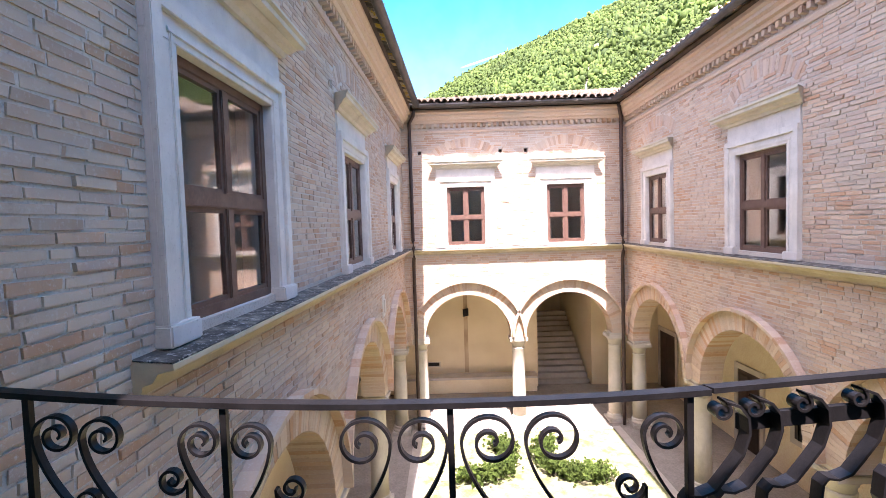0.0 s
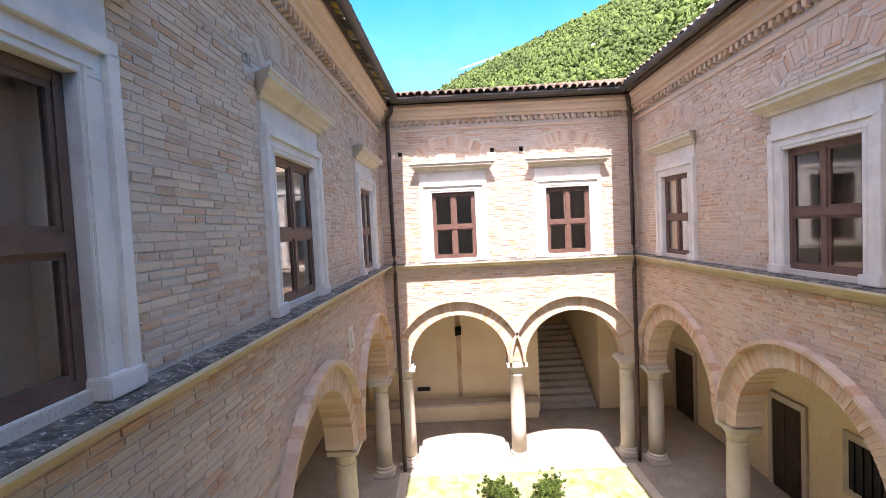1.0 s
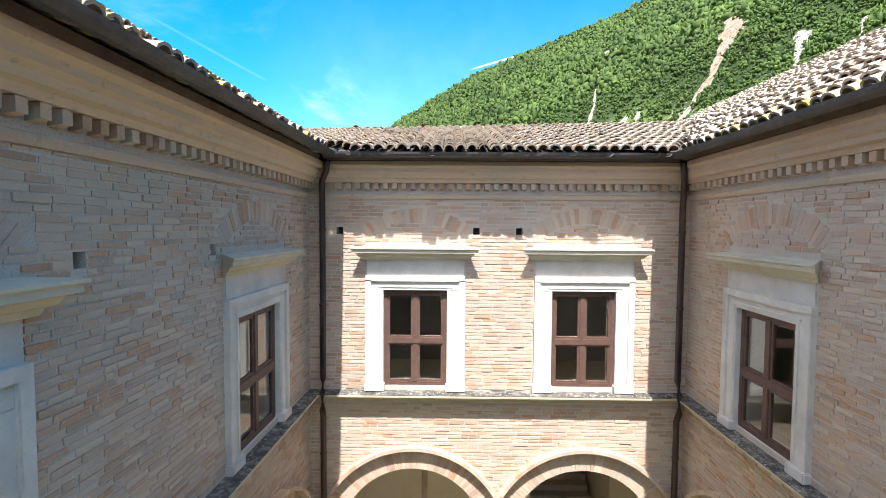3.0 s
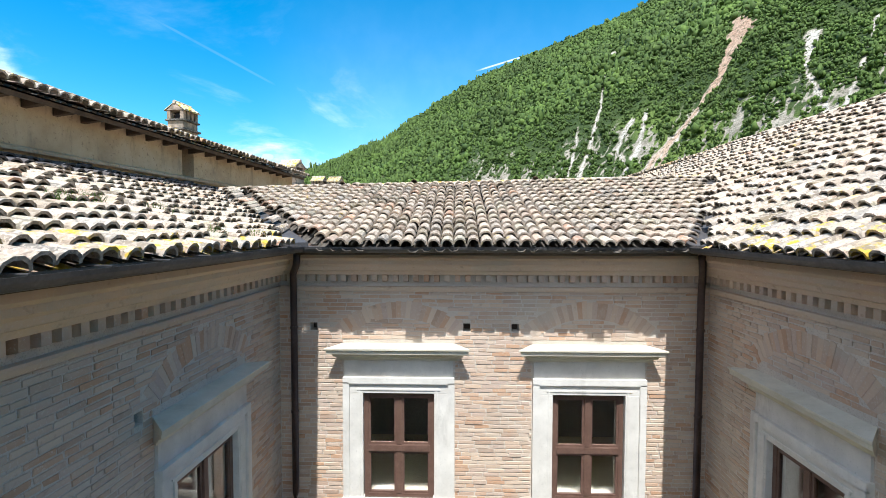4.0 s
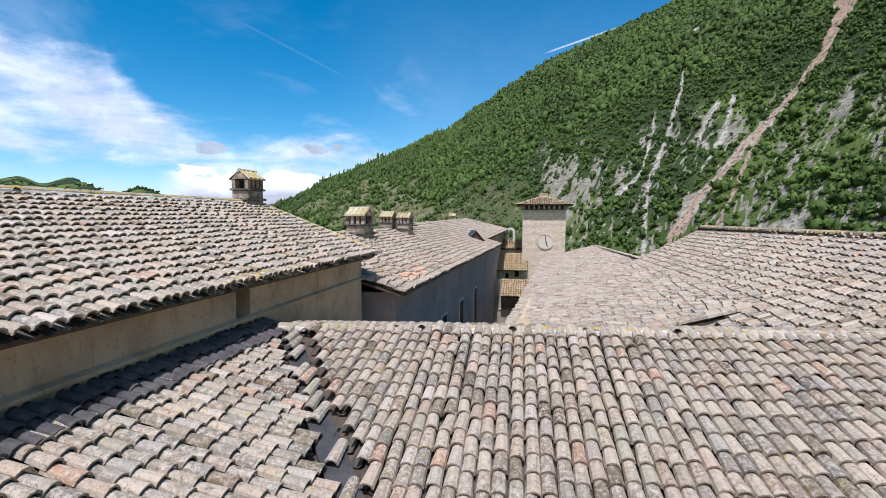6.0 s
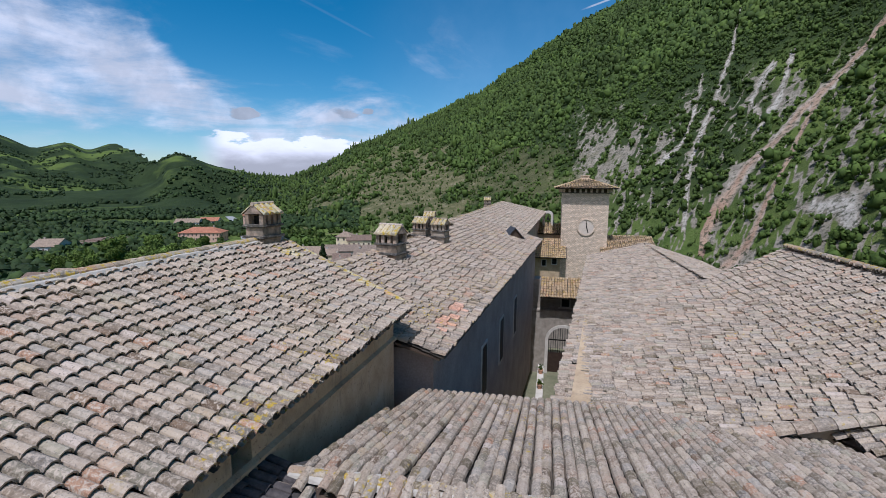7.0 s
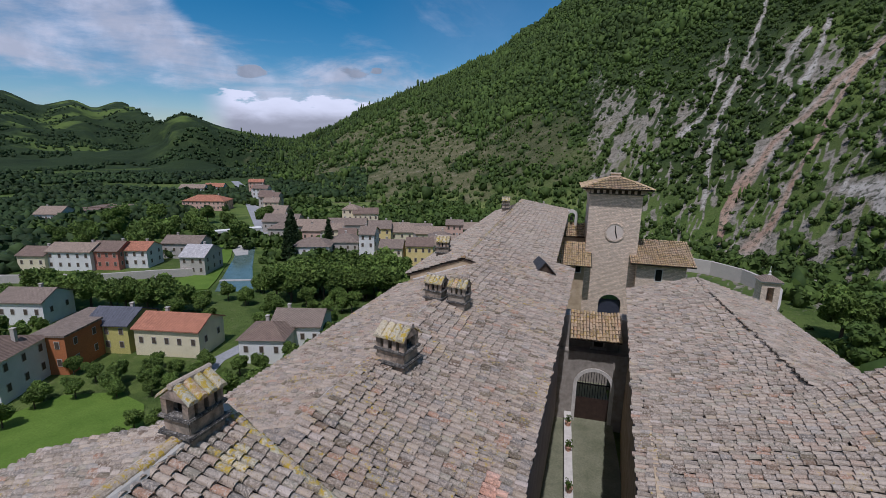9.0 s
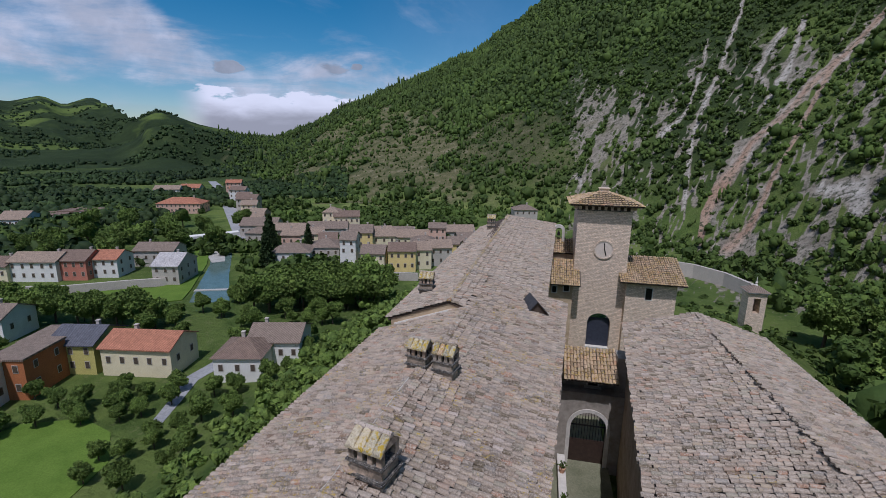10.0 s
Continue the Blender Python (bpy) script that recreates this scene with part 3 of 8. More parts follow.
# ---- windows with their stone surrounds ----
def window(place, c, w, name, z0=5.66, z1=7.50, curtain=False):
    """A mullioned brown casement in a pale stone surround under a cornice hood. place maps (u, depth, z)."""
    ob = thing(name, "brown wooden cross casement in a pale stone surround", "window", "upper courtyard windows", "structure")
    a, b = c - w / 2, c + w / 2
    jw = 0.33 if place is on_far else 0.29
    for q0, q1 in ((a - jw, a + .004), (b - .004, b + jw)):                      # jambs, stepped
        s = Soup()
        s.box(q0, q1, -0.05, 0.22, STR + 0.14, z1 - .005, place)
        inner = (q1 - 0.1, q1) if q0 < a - 0.01 else (q0, q0 + 0.1)
        outer = (q0, q0 + 0.11) if q0 < a - 0.01 else (q1 - 0.11, q1)
        s.box(outer[0], outer[1], -0.085, -0.04, STR + 0.14, z1 + 0.30 - 0.11, place)
        s.box(inner[0] + 0.02, inner[1] - 0.045, -0.062, -0.04, STR + 0.14, z1 + 0.05, place)
        bevel(part("jamb", s, M["stone"], ob), 0.006)
        s = Soup().box(q0 - 0.02, q1 + 0.015, -0.11, 0.22, STR + 0.005, STR + 0.145, place)
        bevel(part("jamb_base", s, M["stone"], ob), 0.012)
    s = Soup()
    s.box(a - jw, b + jw, -0.05, 0.22, z1 - 0.004, z1 + 0.27, place)
    s.box(a - jw, b + jw, -0.085, -0.04, z1 + 0.16, z1 + 0.27, place)
    s.box(a - 0.1, b + 0.1, -0.062, -0.04, z1 + 0.045, z1 + 0.08, place)
    bevel(part("lintel", s, M["stone"], ob), 0.006)
    s = Soup().box(a - jw + 0.02, b + jw - 0.02, -0.03, 0.1, z1 + 0.272, z1 + 0.56, place)
    part("frieze", s, M["stone"], ob)
    h0 = z1 + 0.562
    s = Soup()
    prof = [(0.0, h0), (0.07, h0), (0.09, h0 + 0.05), (0.14, h0 + 0.07), (0.17, h0 + 0.12), (0.24, h0 + 0.14), (0.24, h0 + 0.19), (0.27, h0 + 0.21), (0.27, h0 + 0.235), (0.0, h0 + 0.27)]
    n = len(prof)
    vs = []
    for e, sg in ((a - jw, -1), (b + jw, 1)):
        vs += [place(e + sg * o * 0.95, -o, z) for o, z in prof]
    fs = [(i, (i + 1) % n, n + (i + 1) % n, n + i) for i in range(n)] + [tuple(range(n))[::-1], tuple(range(n, 2 * n))]
    s.add(vs, fs)
    part("hood", s, M["hood"], ob, "moulded stone cornice hood")
    s = Soup().box(a + .005, b - .005, 0.02, 0.3, STR + 0.002, z0 + 0.006, place)
    part("sill", s, M["stone"], ob)
    # casement: outer frame, mullion, transom and four sashes
    fr = 0.075
    a, b, z0, z1 = a + .006, b - .006, z0 + .008, z1 - .006
    s = Soup()
    d0, d1 = 0.035, 0.105
    for q in ((a, a + fr, z0, z1), (b - fr, b, z0, z1), (a + fr, b - fr, z0, z0 + fr), (a + fr, b - fr, z1 - fr, z1)):
        s.box(q[0], q[1], d0, d1, q[2], q[3], place)
    zm = z0 + (z1 - z0) * 0.47
    bevel(part("frame", s, M["wood"], ob), 0.006)
    s = Soup().box(a + fr, b - fr, d0 - 0.015, d1, zm - 0.06, zm + 0.06, place)
    bevel(part("transom", s, M["wood"], ob), 0.01)
    for zz0, zz1 in ((z0 + fr, zm - 0.06), (zm + 0.06, z1 - fr)):
        s = Soup().box(c - 0.05, c + 0.05, d0 - 0.01, d1, zz0, zz1, place)
        bevel(part("mullion", s, M["wood"], ob), 0.008)
        for q0, q1 in ((a + fr, c - 0.05), (c + 0.05, b - fr)):
            sash = Soup()
            t = 0.035
            for q in ((q0, q0 + t, zz0, zz1), (q1 - t, q1, zz0, zz1), (q0 + t, q1 - t, zz0, zz0 + t), (q0 + t, q1 - t, zz1 - t, zz1)):
                sash.box(q[0], q[1], d0 + 0.012, d1 - 0.01, q[2], q[3], place)
            so = part("sash", sash, M["wood"], ob)
            g = part("pane", Soup().box(q0 + t - .005, q1 - t + .005, d0 + 0.03, d0 + 0.036, zz0 + t - .005, zz1 - t + .005, place), M["glass"], so)
            g.visible_shadow = False
    if curtain:
        part("curtain", Soup().box(a + 0.02, b - 0.02, 0.30, 0.31, z0, z1, place), M["cloth"], ob, "pale grey roller blind")
    return ob


k = 0
for side in ("left", "far", "right"):
    for c, w in WIN[side]:
        k += 1
        window(PLACE[side], c, w, "window_%d" % k, curtain=side == "left")

# ---- string course, cornice, gutters ----
SPROF = [(-0.02, STR - 0.20), (0.05, STR - 0.20), (0.06, STR - 0.15), (0.12, STR - 0.13), (0.15, STR - 0.08), (0.24, STR - 0.06), (0.24, STR - 0.03), (0.22, STR - 0.02), (-0.02, STR)]
DZ = -0.13            # the cornice and gutters sit a little lower than the roof line
CPROF = [(-0.02, 9.33), (0.03, 9.33), (0.05, 9.38), (0.05, 9.41), (0.02, 9.42), (-0.02, 9.42)]
CPROF = [(o, z + DZ) for o, z in CPROF]
TPROF = [(-0.02, 9.62), (0.13, 9.62), (0.16, 9.68), (0.22, 9.70), (0.24, 9.76), (0.30, 9.80), (0.30, 9.86), (0.36, 9.90), (0.36, 9.98), (-0.02, 9.98)]
TPROF = [(o, z + DZ) for o, z in TPROF]
RUNS = {"far": ((XL, YF), (XR, YF), (0, -1)), "left": ((on_left(2.58, 0, 0)[0], 2.58), (XL, YF), (1, 0)), "right": ((on_right(YN, 0, 0)[0], YN), (XR, YF), (-1, 0))}
RUNS_TOP = dict(RUNS, left=((on_left(YN, 0, 0)[0], YN), (XL, YF), (1, 0)))
for side, (a, b, o) in RUNS.items():
    kz = -0.006 if side == "right" else 0.0
    sw, st2 = Soup().sweep(SPROF, a, b, o), Soup().sweep([(-0.02, STR - 0.006), (0.235, STR - 0.026), (0.235, STR - 0.016), (-0.02, STR + 0.005)], a, b, o)
    for q in (sw, st2):
        q.v = [(v[0], v[1], v[2] + kz * (YF - v[1])) for v in q.v]
    st = part("string_course", sw, M["ledge"])
    part("weathered_top", st2, M["sill"], st, "blackened mossy upper face")
    tagged(st, "projecting stone string course with dark moss and lichen", "moulding", "", "structure")
for side, (a, b, o) in RUNS_TOP.items():
    co = thing("cornice", "brick cornice with a row of small dentils under the eaves", "cornice", "courtyard cornices", "structure")
    part("band", Soup().sweep(CPROF, a, b, o), M["brick"], co)
    part("top_band", Soup().sweep(TPROF, a, b, o), M["brick"], co)
    s = Soup()
    L = math.hypot(b[0] - a[0], b[1] - a[1])
    ux, uy = (b[0] - a[0]) / L, (b[1] - a[1]) / L
    kk = 0.05
    while kk < L - 0.1:
        p = (a[0] + ux * kk, a[1] + uy * kk)
        q = (p[0] + ux * 0.085, p[1] + uy * 0.085)
        s.sweep([(-0.01, 9.36), (0.11, 9.38), (0.11, 9.485), (-0.01, 9.485)], p, q, o)
        kk += 0.17
    part("dentils", s, M["brick"], co)["kind"] = "stuff"
    # gutter: half-round trough on straps
    g = thing("gutter", "dark half-round metal gutter along the eaves", "gutter", "courtyard gutters")
    arc = [(0.585 + 0.095 * math.cos(t), 9.965 + 0.095 * math.sin(t)) for t in [math.pi + math.pi * i / 8 for i in range(9)]]
    inner = [(0.585 + 0.087 * math.cos(t), 9.965 + 0.087 * math.sin(t)) for t in [2 * math.pi - math.pi * i / 8 for i in range(9)]]
    e = 0.44
    aa = (a[0] + ux * e, a[1] + uy * e) if side == "far" else a
    bb = (b[0] - ux * e, b[1] - uy * e) if True else b
    part("trough", Soup().sweep(arc + inner, aa, bb, o), M["metal"], g, smooth=False)
    kk = 0.4
    while kk < L - 0.5:
        p = (a[0] + ux * kk, a[1] + uy * kk)
        q = (p[0] + ux * 0.025, p[1] + uy * 0.025)
        part("strap", Soup().sweep([(0.42, 9.975), (0.69, 9.97), (0.69, 9.98), (0.42, 9.985)], p, q, o), M["metal"], g)
        kk += 0.62

# downpipes in the two far corners
for sx, x in ((1, XL + 0.30), (-1, XR - 0.22)):
    dp = thing("downpipe", "brown metal rainwater downpipe in the courtyard corner", "downpipe", "downpipes")
    y = YF - 0.16
    pts = [(x + sx * 0.18, YF - 0.5, 9.84), (x + sx * 0.15, YF - 0.46, 9.66), (x, y - 0.02, 9.5), (x, y, 9.2), (x, y, 5.85), (x + sx * 0.02, y - 0.13, 5.62), (x + sx * 0.02, y - 0.13, 5.3), (x, y, 5.1), (x, y, 0.35), (x, y, FLOOR)]
    part("pipe", Soup().tube(pts, 0.055, 10), M["pipe"], dp, smooth=True)
    for zc in (8.6, 7.2, 4.4, 3.0, 1.6):
        part("clip", Soup().lathe([(0.062, zc), (0.066, zc + 0.01), (0.066, zc + 0.03), (0.062, zc + 0.04)], x, y, 10), M["pipe"], dp)

# ---- arcade: columns and voussoir rings ----
def column(x, y, group="arcade columns", half=False, top=SPRING):
    ob = thing("column", "round pale stone column with a moulded capital and square plinth", "column", group)
    z0 = FLOOR
    bevel(part("plinth", Soup().box(x - 0.29, x + 0.29, y - 0.29, y + 0.29, z0, z0 + 0.1), M["column"], ob), 0.012)
    part("base", Soup().lathe([(0.28, z0 + 0.1), (0.285, z0 + 0.14), (0.27, z0 + 0.17), (0.235, z0 + 0.19), (0.235, z0 + 0.21), (0.25, z0 + 0.235), (0.235, z0 + 0.26), (0.215, z0 + 0.27)], x, y, 24), M["column"], ob, smooth=True)
    t = top - 0.42
    part("shaft", Soup().lathe([(0.213, z0 + 0.27), (0.212, z0 + 1.0), (0.205, z0 + 1.7), (0.19, t - 0.06), (0.205, t - 0.04), (0.205, t), (0.19, t + 0.01)], x, y, 24), M["column"], ob, smooth=True)
    part("capital", Soup().lathe([(0.19, t + 0.01), (0.19, t + 0.10), (0.215, t + 0.115), (0.225, t + 0.16), (0.26, t + 0.20), (0.27, t + 0.23)], x, y, 24), M["column"], ob, smooth=True)
    bevel(part("abacus", Soup().box(x - 0.29, x + 0.29, y - 0.29, y + 0.29, t + 0.23, t + 0.34), M["column"], ob), 0.015)
    bevel(part("impost", Soup().box(x - 0.25, x + 0.25, y - 0.26, y + 0.26, t + 0.34, top + 0.002), M["column"], ob), 0.01)
    return ob


column(2.17, YF + 0.25)
for x in (XL + 0.42, XR - 0.36):
    column(x, YF + 0.25, "corner columns")
for y in (10.71, 6.67, 2.62):
    column(on_left(y, 0.25, 0)[0], y, top=2.5)
for y in (10.9, 6.98, 3.0):
    column(on_right(y, 0.25, 0)[0], y, top=2.5)
column(XL - 0.25, YF - 0.25, "corner columns", top=2.5)
column(XR + 0.25, YF - 0.2, "corner columns", top=2.5)


def arch_ring(place, c, r, spring, mat):
    """Voussoirs of an arch, each a wedge of its own, with a thin outer moulding."""
    ob = thing("arch", "round arch of radiating brick voussoirs with an outer moulding", "arch", "courtyard arches", "structure")
    n = 64
    base = None
    for i in range(n):
        t0, t1 = math.pi * i / n + 0.0015, math.pi * (i + 1) / n - 0.0015
        p = -rng.uniform(0.018, 0.026)
        vs = []
        for d in (p, WT + 0.004):
            for rr, t in ((r - 0.004, t0), (r + 0.39, t0), (r + 0.39, t1), (r - 0.004, t1)):
                vs.append(place(c + rr * math.cos(t), d, spring + rr * math.sin(t)))
        part("voussoir", Soup().hexa(vs), mat, ob)
    s = Soup()
    m = 40
    for i in range(m):
        t0, t1 = math.pi * i / m, math.pi * (i + 1) / m
        vs = []
        for d in (-0.16, 0.05):
            for rr, t in ((r + 0.395, t0), (r + 0.46, t0), (r + 0.46, t1), (r + 0.395, t1)):
                vs.append(place(c + rr * math.cos(t), d, spring + rr * math.sin(t)))
        s.hexa(vs)
    part("moulding", s, M["brick"], ob)
    return ob


for side in ("far", "left", "right"):
    for c, r, sp in ARC[side]:
        arch_ring(PLACE[side], c, r, sp, M["brick"])

# ---- floors, loggias behind the arches, rooms above ----
floor = part("floor", Soup().box(-6.0, 10.5, -1.5, 18.6, FLOOR - 0.2, FLOOR - 0.004), M["paving"])
tagged(floor, "worn stone paving of the courtyard and its loggias", "floor", "", "structure")
def flat(name, s, mat, label, cat):
    return tagged(part(name, s, mat), label, cat, "", "structure")


LB, RB, FB = -4.1, 8.25, 18.4      # back walls of the loggias
flat("loggia_wall_north", Soup().box(LB, 3.45, FB, FB + 0.3, FLOOR, 4.9).box(5.6, RB, FB, FB + 0.3, FLOOR, 4.9), M["plaster"], "smooth cream plastered back wall of the loggia", "wall")
flat("loggia_wall_west", Soup().box(LB - 0.3, LB, YN, FB + 0.3, FLOOR, 4.9), M["plaster"], "smooth cream plastered back wall of the loggia", "wall")
flat("loggia_wall_east", Soup().box(RB, RB + 0.3, YN, FB + 0.3, FLOOR, 4.9), M["plaster"], "smooth cream plastered back wall of the loggia", "wall")
flat("loggia_wall_south", Soup().box(LB, XL - 0.5, YN - 0.3, YN, FLOOR, 4.9).box(XR + 0.5, RB, YN - 0.3, YN, FLOOR, 4.9), M["plaster"], "plastered end wall of the loggia", "wall")
s = Soup().box(LB, XL - WT, YN, FB, 4.9, 5.15).box(XR + WT, RB, YN, FB, 4.9, 5.15).box(XL - WT, XR + WT, YF + WT, FB, 4.9, 5.15)
flat("ceiling", s, M["plaster"], "plain plastered loggia ceiling", "ceiling")
# shallow vault over the loggias, springing from the arcade
s = Soup().box(LB, XR + WT, FB + 0.0, FB + 0.3, 5.15, 9.9).box(LB - 0.3, LB, YN, FB + 0.3, 5.15, 9.9).box(RB, RB + 0.3, YN, FB + 0.3, 5.15, 9.9).box(XR + WT, RB, FB, FB + 0.3, 5.15, 9.9)
s.box(LB, XL - WT, YN - 0.3, YN, 5.15, 9.9).box(XR + WT, RB, YN - 0.3, YN, 5.15, 9.9)
flat("room_wall", s, M["room"], "plain grey plaster wall of the upper rooms", "wall")
s = Soup().box(LB, XL - WT, YN, FB, 9.0, 9.1).box(XR + WT, RB, YN, FB, 9.0, 9.1).box(XL - WT, XR + WT, YF + WT, FB, 9.0, 9.1)
flat("room_ceiling", s, M["room"], "plain ceiling of the upper rooms", "ceiling")

# relieving arches of upright bricks over the upper windows
for side in ("far", "left", "right"):
    for c, w in WIN[side]:
        ra = thing("relieving_arch", "shallow fan of upright bricks over the window", "arch", "relieving arches", "structure")
        n = 27
        for i in range(n):
            t0 = radians(48 + 84 * i / n) + 0.001
            t1 = radians(48 + 84 * (i + 1) / n) - 0.001
            r0, r1, zc = 1.34, 1.62 + rng.uniform(-.02, .02), 7.42
            d = -rng.uniform(0.002, 0.007)
            vs = [PLACE[side](c + rr * math.cos(t), dd, zc + rr * math.sin(t)) for dd in (d, 0.03) for rr, t in ((r0, t0), (r1, t0), (r1, t1), (r0, t1))]
            part("brick", Soup().hexa(vs), M["brick"], ra, clean=False)

# ---- roofs of barrel tiles ----
def tile_shape(w=0.102, taper=0.80, length=0.46, rise=0.098, seg=5, lip=True):
    """One barrel tile: lower end at v = 0, rounded back up, with the thickness of its lower edge showing."""
    vs, fs = [], []
    for v, k in ((0.0, 1.0), (length, taper)):
        for i in range(seg + 1):
            a = math.pi * i / seg
            vs.append((-w * k * math.cos(a), v, rise * k * math.sin(a) + (0.012 if v == 0 else 0.0)))
    for i in range(seg):
        fs.append((i, i + 1, seg + 2 + i, seg + 1 + i))
    if lip:
        b = len(vs)
        for i in range(seg + 1):
            a = math.pi * i / seg
            vs.append((-(w - 0.022) * math.cos(a), 0.0, (rise - 0.02) * math.sin(a) + 0.004))
        for i in range(seg):
            fs.append((b + i, b + i + 1, i + 1, i))
    return np.array(vs), fs


def channel_shape(w=0.075, length=0.46):
    vs = [(-w, 0, 0.012), (-w * 0.5, 0, -0.022), (w * 0.5, 0, -0.022), (w, 0, 0.012)]
    vs += [(x * 1.1, length, z - 0.012) for x, _, z in vs]
    return np.array(vs), [(i, i + 1, 5 + i, 4 + i) for i in range(3)]


TILE, TILE_F = tile_shape()
TILE_LOW, TILE_LOW_F = tile_shape(seg=4, lip=False)
CHAN, CHAN_F = channel_shape()
trng = np.random.RandomState(11)


def inside(poly, u, v):
    """Whether (u, v) lies in a convex polygon given anticlockwise."""
    return all((x1 - x0) * (v - y0) - (y1 - y0) * (u - x0) >= -1e-6 for (x0, y0), (x1, y1) in zip(poly, poly[1:] + poly[:1]))


def roof_slope(owner, corners, col=0.2, row=0.34, pick=0, pick_at=None, fine=True, messy=1.0, mat=None, board=True, along=None, avoid=(), eaves=None, eaves_to=1e9, patch=None, warp=None):
    """Tiles over a plane convex polygon of 3D corners; the first two are the eave, left to right when looking up the slope."""
    mat = mat or M["tile"]
    P = [Vector(c) for c in corners]
    U = Vector(along).normalized() if along else (P[1] - P[0]).normalized()
    N = (P[1] - P[0]).cross(P[2] - P[0]).normalized() if along else U.cross(P[2] - P[0]).normalized()
    if N.z < 0:
        N = -N
    V = N.cross(U).normalized()
    if V.z < 0:
        V = -V
    low = min(P, key=lambda p: p.dot(V))
    P0 = P[0] if not along else P[0] + V * ((low - P[0]).dot(V))
    uv = [((p - P0).dot(U), (p - P0).dot(V)) for p in P]
    area = sum(a[0] * b[1] - a[1] * b[0] for a, b in zip(uv, uv[1:] + uv[:1]))
    poly = uv if area > 0 else uv[::-1]
    umin, umax = min(p[0] for p in uv), max(p[0] for p in uv)
    vmax = max(p[1] for p in uv)
    R = np.array([U, V, N])
    O = np.array(P0)
    if board:
        s = Soup()
        rise = [Vector((0, 0, warp(p.x, p.y) if warp else 0)) for p in P]
        top = [tuple(p - N * 0.05 + q) for p, q in zip(P, rise)]
        bot = [tuple(p - N * 0.13 + q) for p, q in zip(P, rise)]
        n = len(P)
        s.add(top + bot, [tuple(range(n)), tuple(range(n, 2 * n))[::-1]] + [(i, (i + 1) % n, n + (i + 1) % n, n + i) for i in range(n)])
        part("roof_deck", s, M["beam"], owner)
    picks, VV, FF, base = [], [], [], 0
    PV, PF, pbase = [], [], 0
    EV, EF, ebase = [], [], 0
    CV, CF, cbase = [], [], 0
    shape, faces = (TILE, TILE_F) if fine else (TILE_LOW, TILE_LOW_F)
    for i in range(int((umax - umin) / col) + 1):
        u = umin + (i + 0.5) * col
        drift, off = 0.0, trng.normal(0, 0.045) * messy
        for j in range(int(vmax / row) + 1):
            drift += trng.normal(0, 0.004) * messy
            v = j * row - 0.10 + trng.normal(0, 0.02) * messy + (max(-.06, off) if j else 0.0)
            for kind in (0, 1):
                uu = u + (col / 2 if kind else 0.0) + drift
                if not inside(poly, uu, max(v + 0.17, 0.02)):
                    continue
                sh, fc = (CHAN, CHAN_F) if kind else (shape, faces)
                q = sh.copy()
                a = trng.normal(0, 0.030) * messy
                if not kind:
                    q[:, 0] *= col / 0.2 * trng.uniform(0.95, 1.05)
                    q[:, 2] += 0.018 + trng.uniform(0, 0.012)
                q[:, 2] += (0.047 if not kind else 0.0) * (1 - q[:, 1] / 0.46)
                x = q[:, 0] * math.cos(a) - q[:, 1] * math.sin(a) + uu
                y = q[:, 0] * math.sin(a) + q[:, 1] * math.cos(a) + v
                w = np.stack([x, y, q[:, 2]], 1) @ R + O
                if warp:
                    w[:, 2] += warp(w[0][0], w[0][1])
                if any(abs((w[0][0] - a0) * (b1 - a1) - (w[0][1] - a1) * (b0 - a0)) / math.hypot(b0 - a0, b1 - a1) < gap for a0, a1, b0, b1, gap in avoid):
                    continue
                if eaves and w[0][1] < eaves_to and j < 2 and trng.uniform() < (0.6 if j == 0 else 0.22):
                    EV.append(w)
                    EF.extend(tuple(k + ebase for k in f) for f in fc)
                    ebase += len(w)
                elif patch and not kind and patch[0](w[0]) and trng.uniform() < patch[2]:
                    PV.append(w)
                    PF.extend(tuple(k + pbase for k in f) for f in fc)
                    pbase += len(w)
                elif not kind and pick and len(picks) < pick and pick_at(w[0]):
                    picks.append((w, fc))
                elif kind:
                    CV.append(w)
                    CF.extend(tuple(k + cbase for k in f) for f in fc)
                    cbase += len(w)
                else:
                    VV.append(w)
                    FF.extend(tuple(k + base for k in f) for f in fc)
                    base += len(w)
    me = bpy.data.meshes.new("roof_tiles")
    me.from_pydata(np.concatenate(VV).tolist(), [], FF)
    me.materials.append(mat)
    ob = new("roof_tiles", me)
    ob.parent = owner
    ob["kind"] = "stuff"
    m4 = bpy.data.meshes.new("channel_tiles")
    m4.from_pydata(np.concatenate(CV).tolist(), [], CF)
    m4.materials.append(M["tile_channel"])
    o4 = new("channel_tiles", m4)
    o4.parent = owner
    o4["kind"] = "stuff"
    if EV:
        m3 = bpy.data.meshes.new("eave_tiles")
        m3.from_pydata(np.concatenate(EV).tolist(), [], EF)
        m3.materials.append(eaves)
        o3 = new("eave_tiles", m3)
        o3.parent = owner
        o3["kind"] = "stuff"
    if PV:
        m5 = bpy.data.meshes.new("patched_tiles")
        m5.from_pydata(np.concatenate(PV).tolist(), [], PF)
        m5.materials.append(patch[1])
        o5 = new("patched_tiles", m5)
        o5.parent = owner
        o5["kind"] = "stuff"
    for w, fc in picks:
        m2 = bpy.data.meshes.new("roof_tile")
        m2.from_pydata(w.tolist(), [], fc)
        m2.materials.append(mat)
        o2 = new("roof_tile", m2)
        o2.parent = owner
    return ob


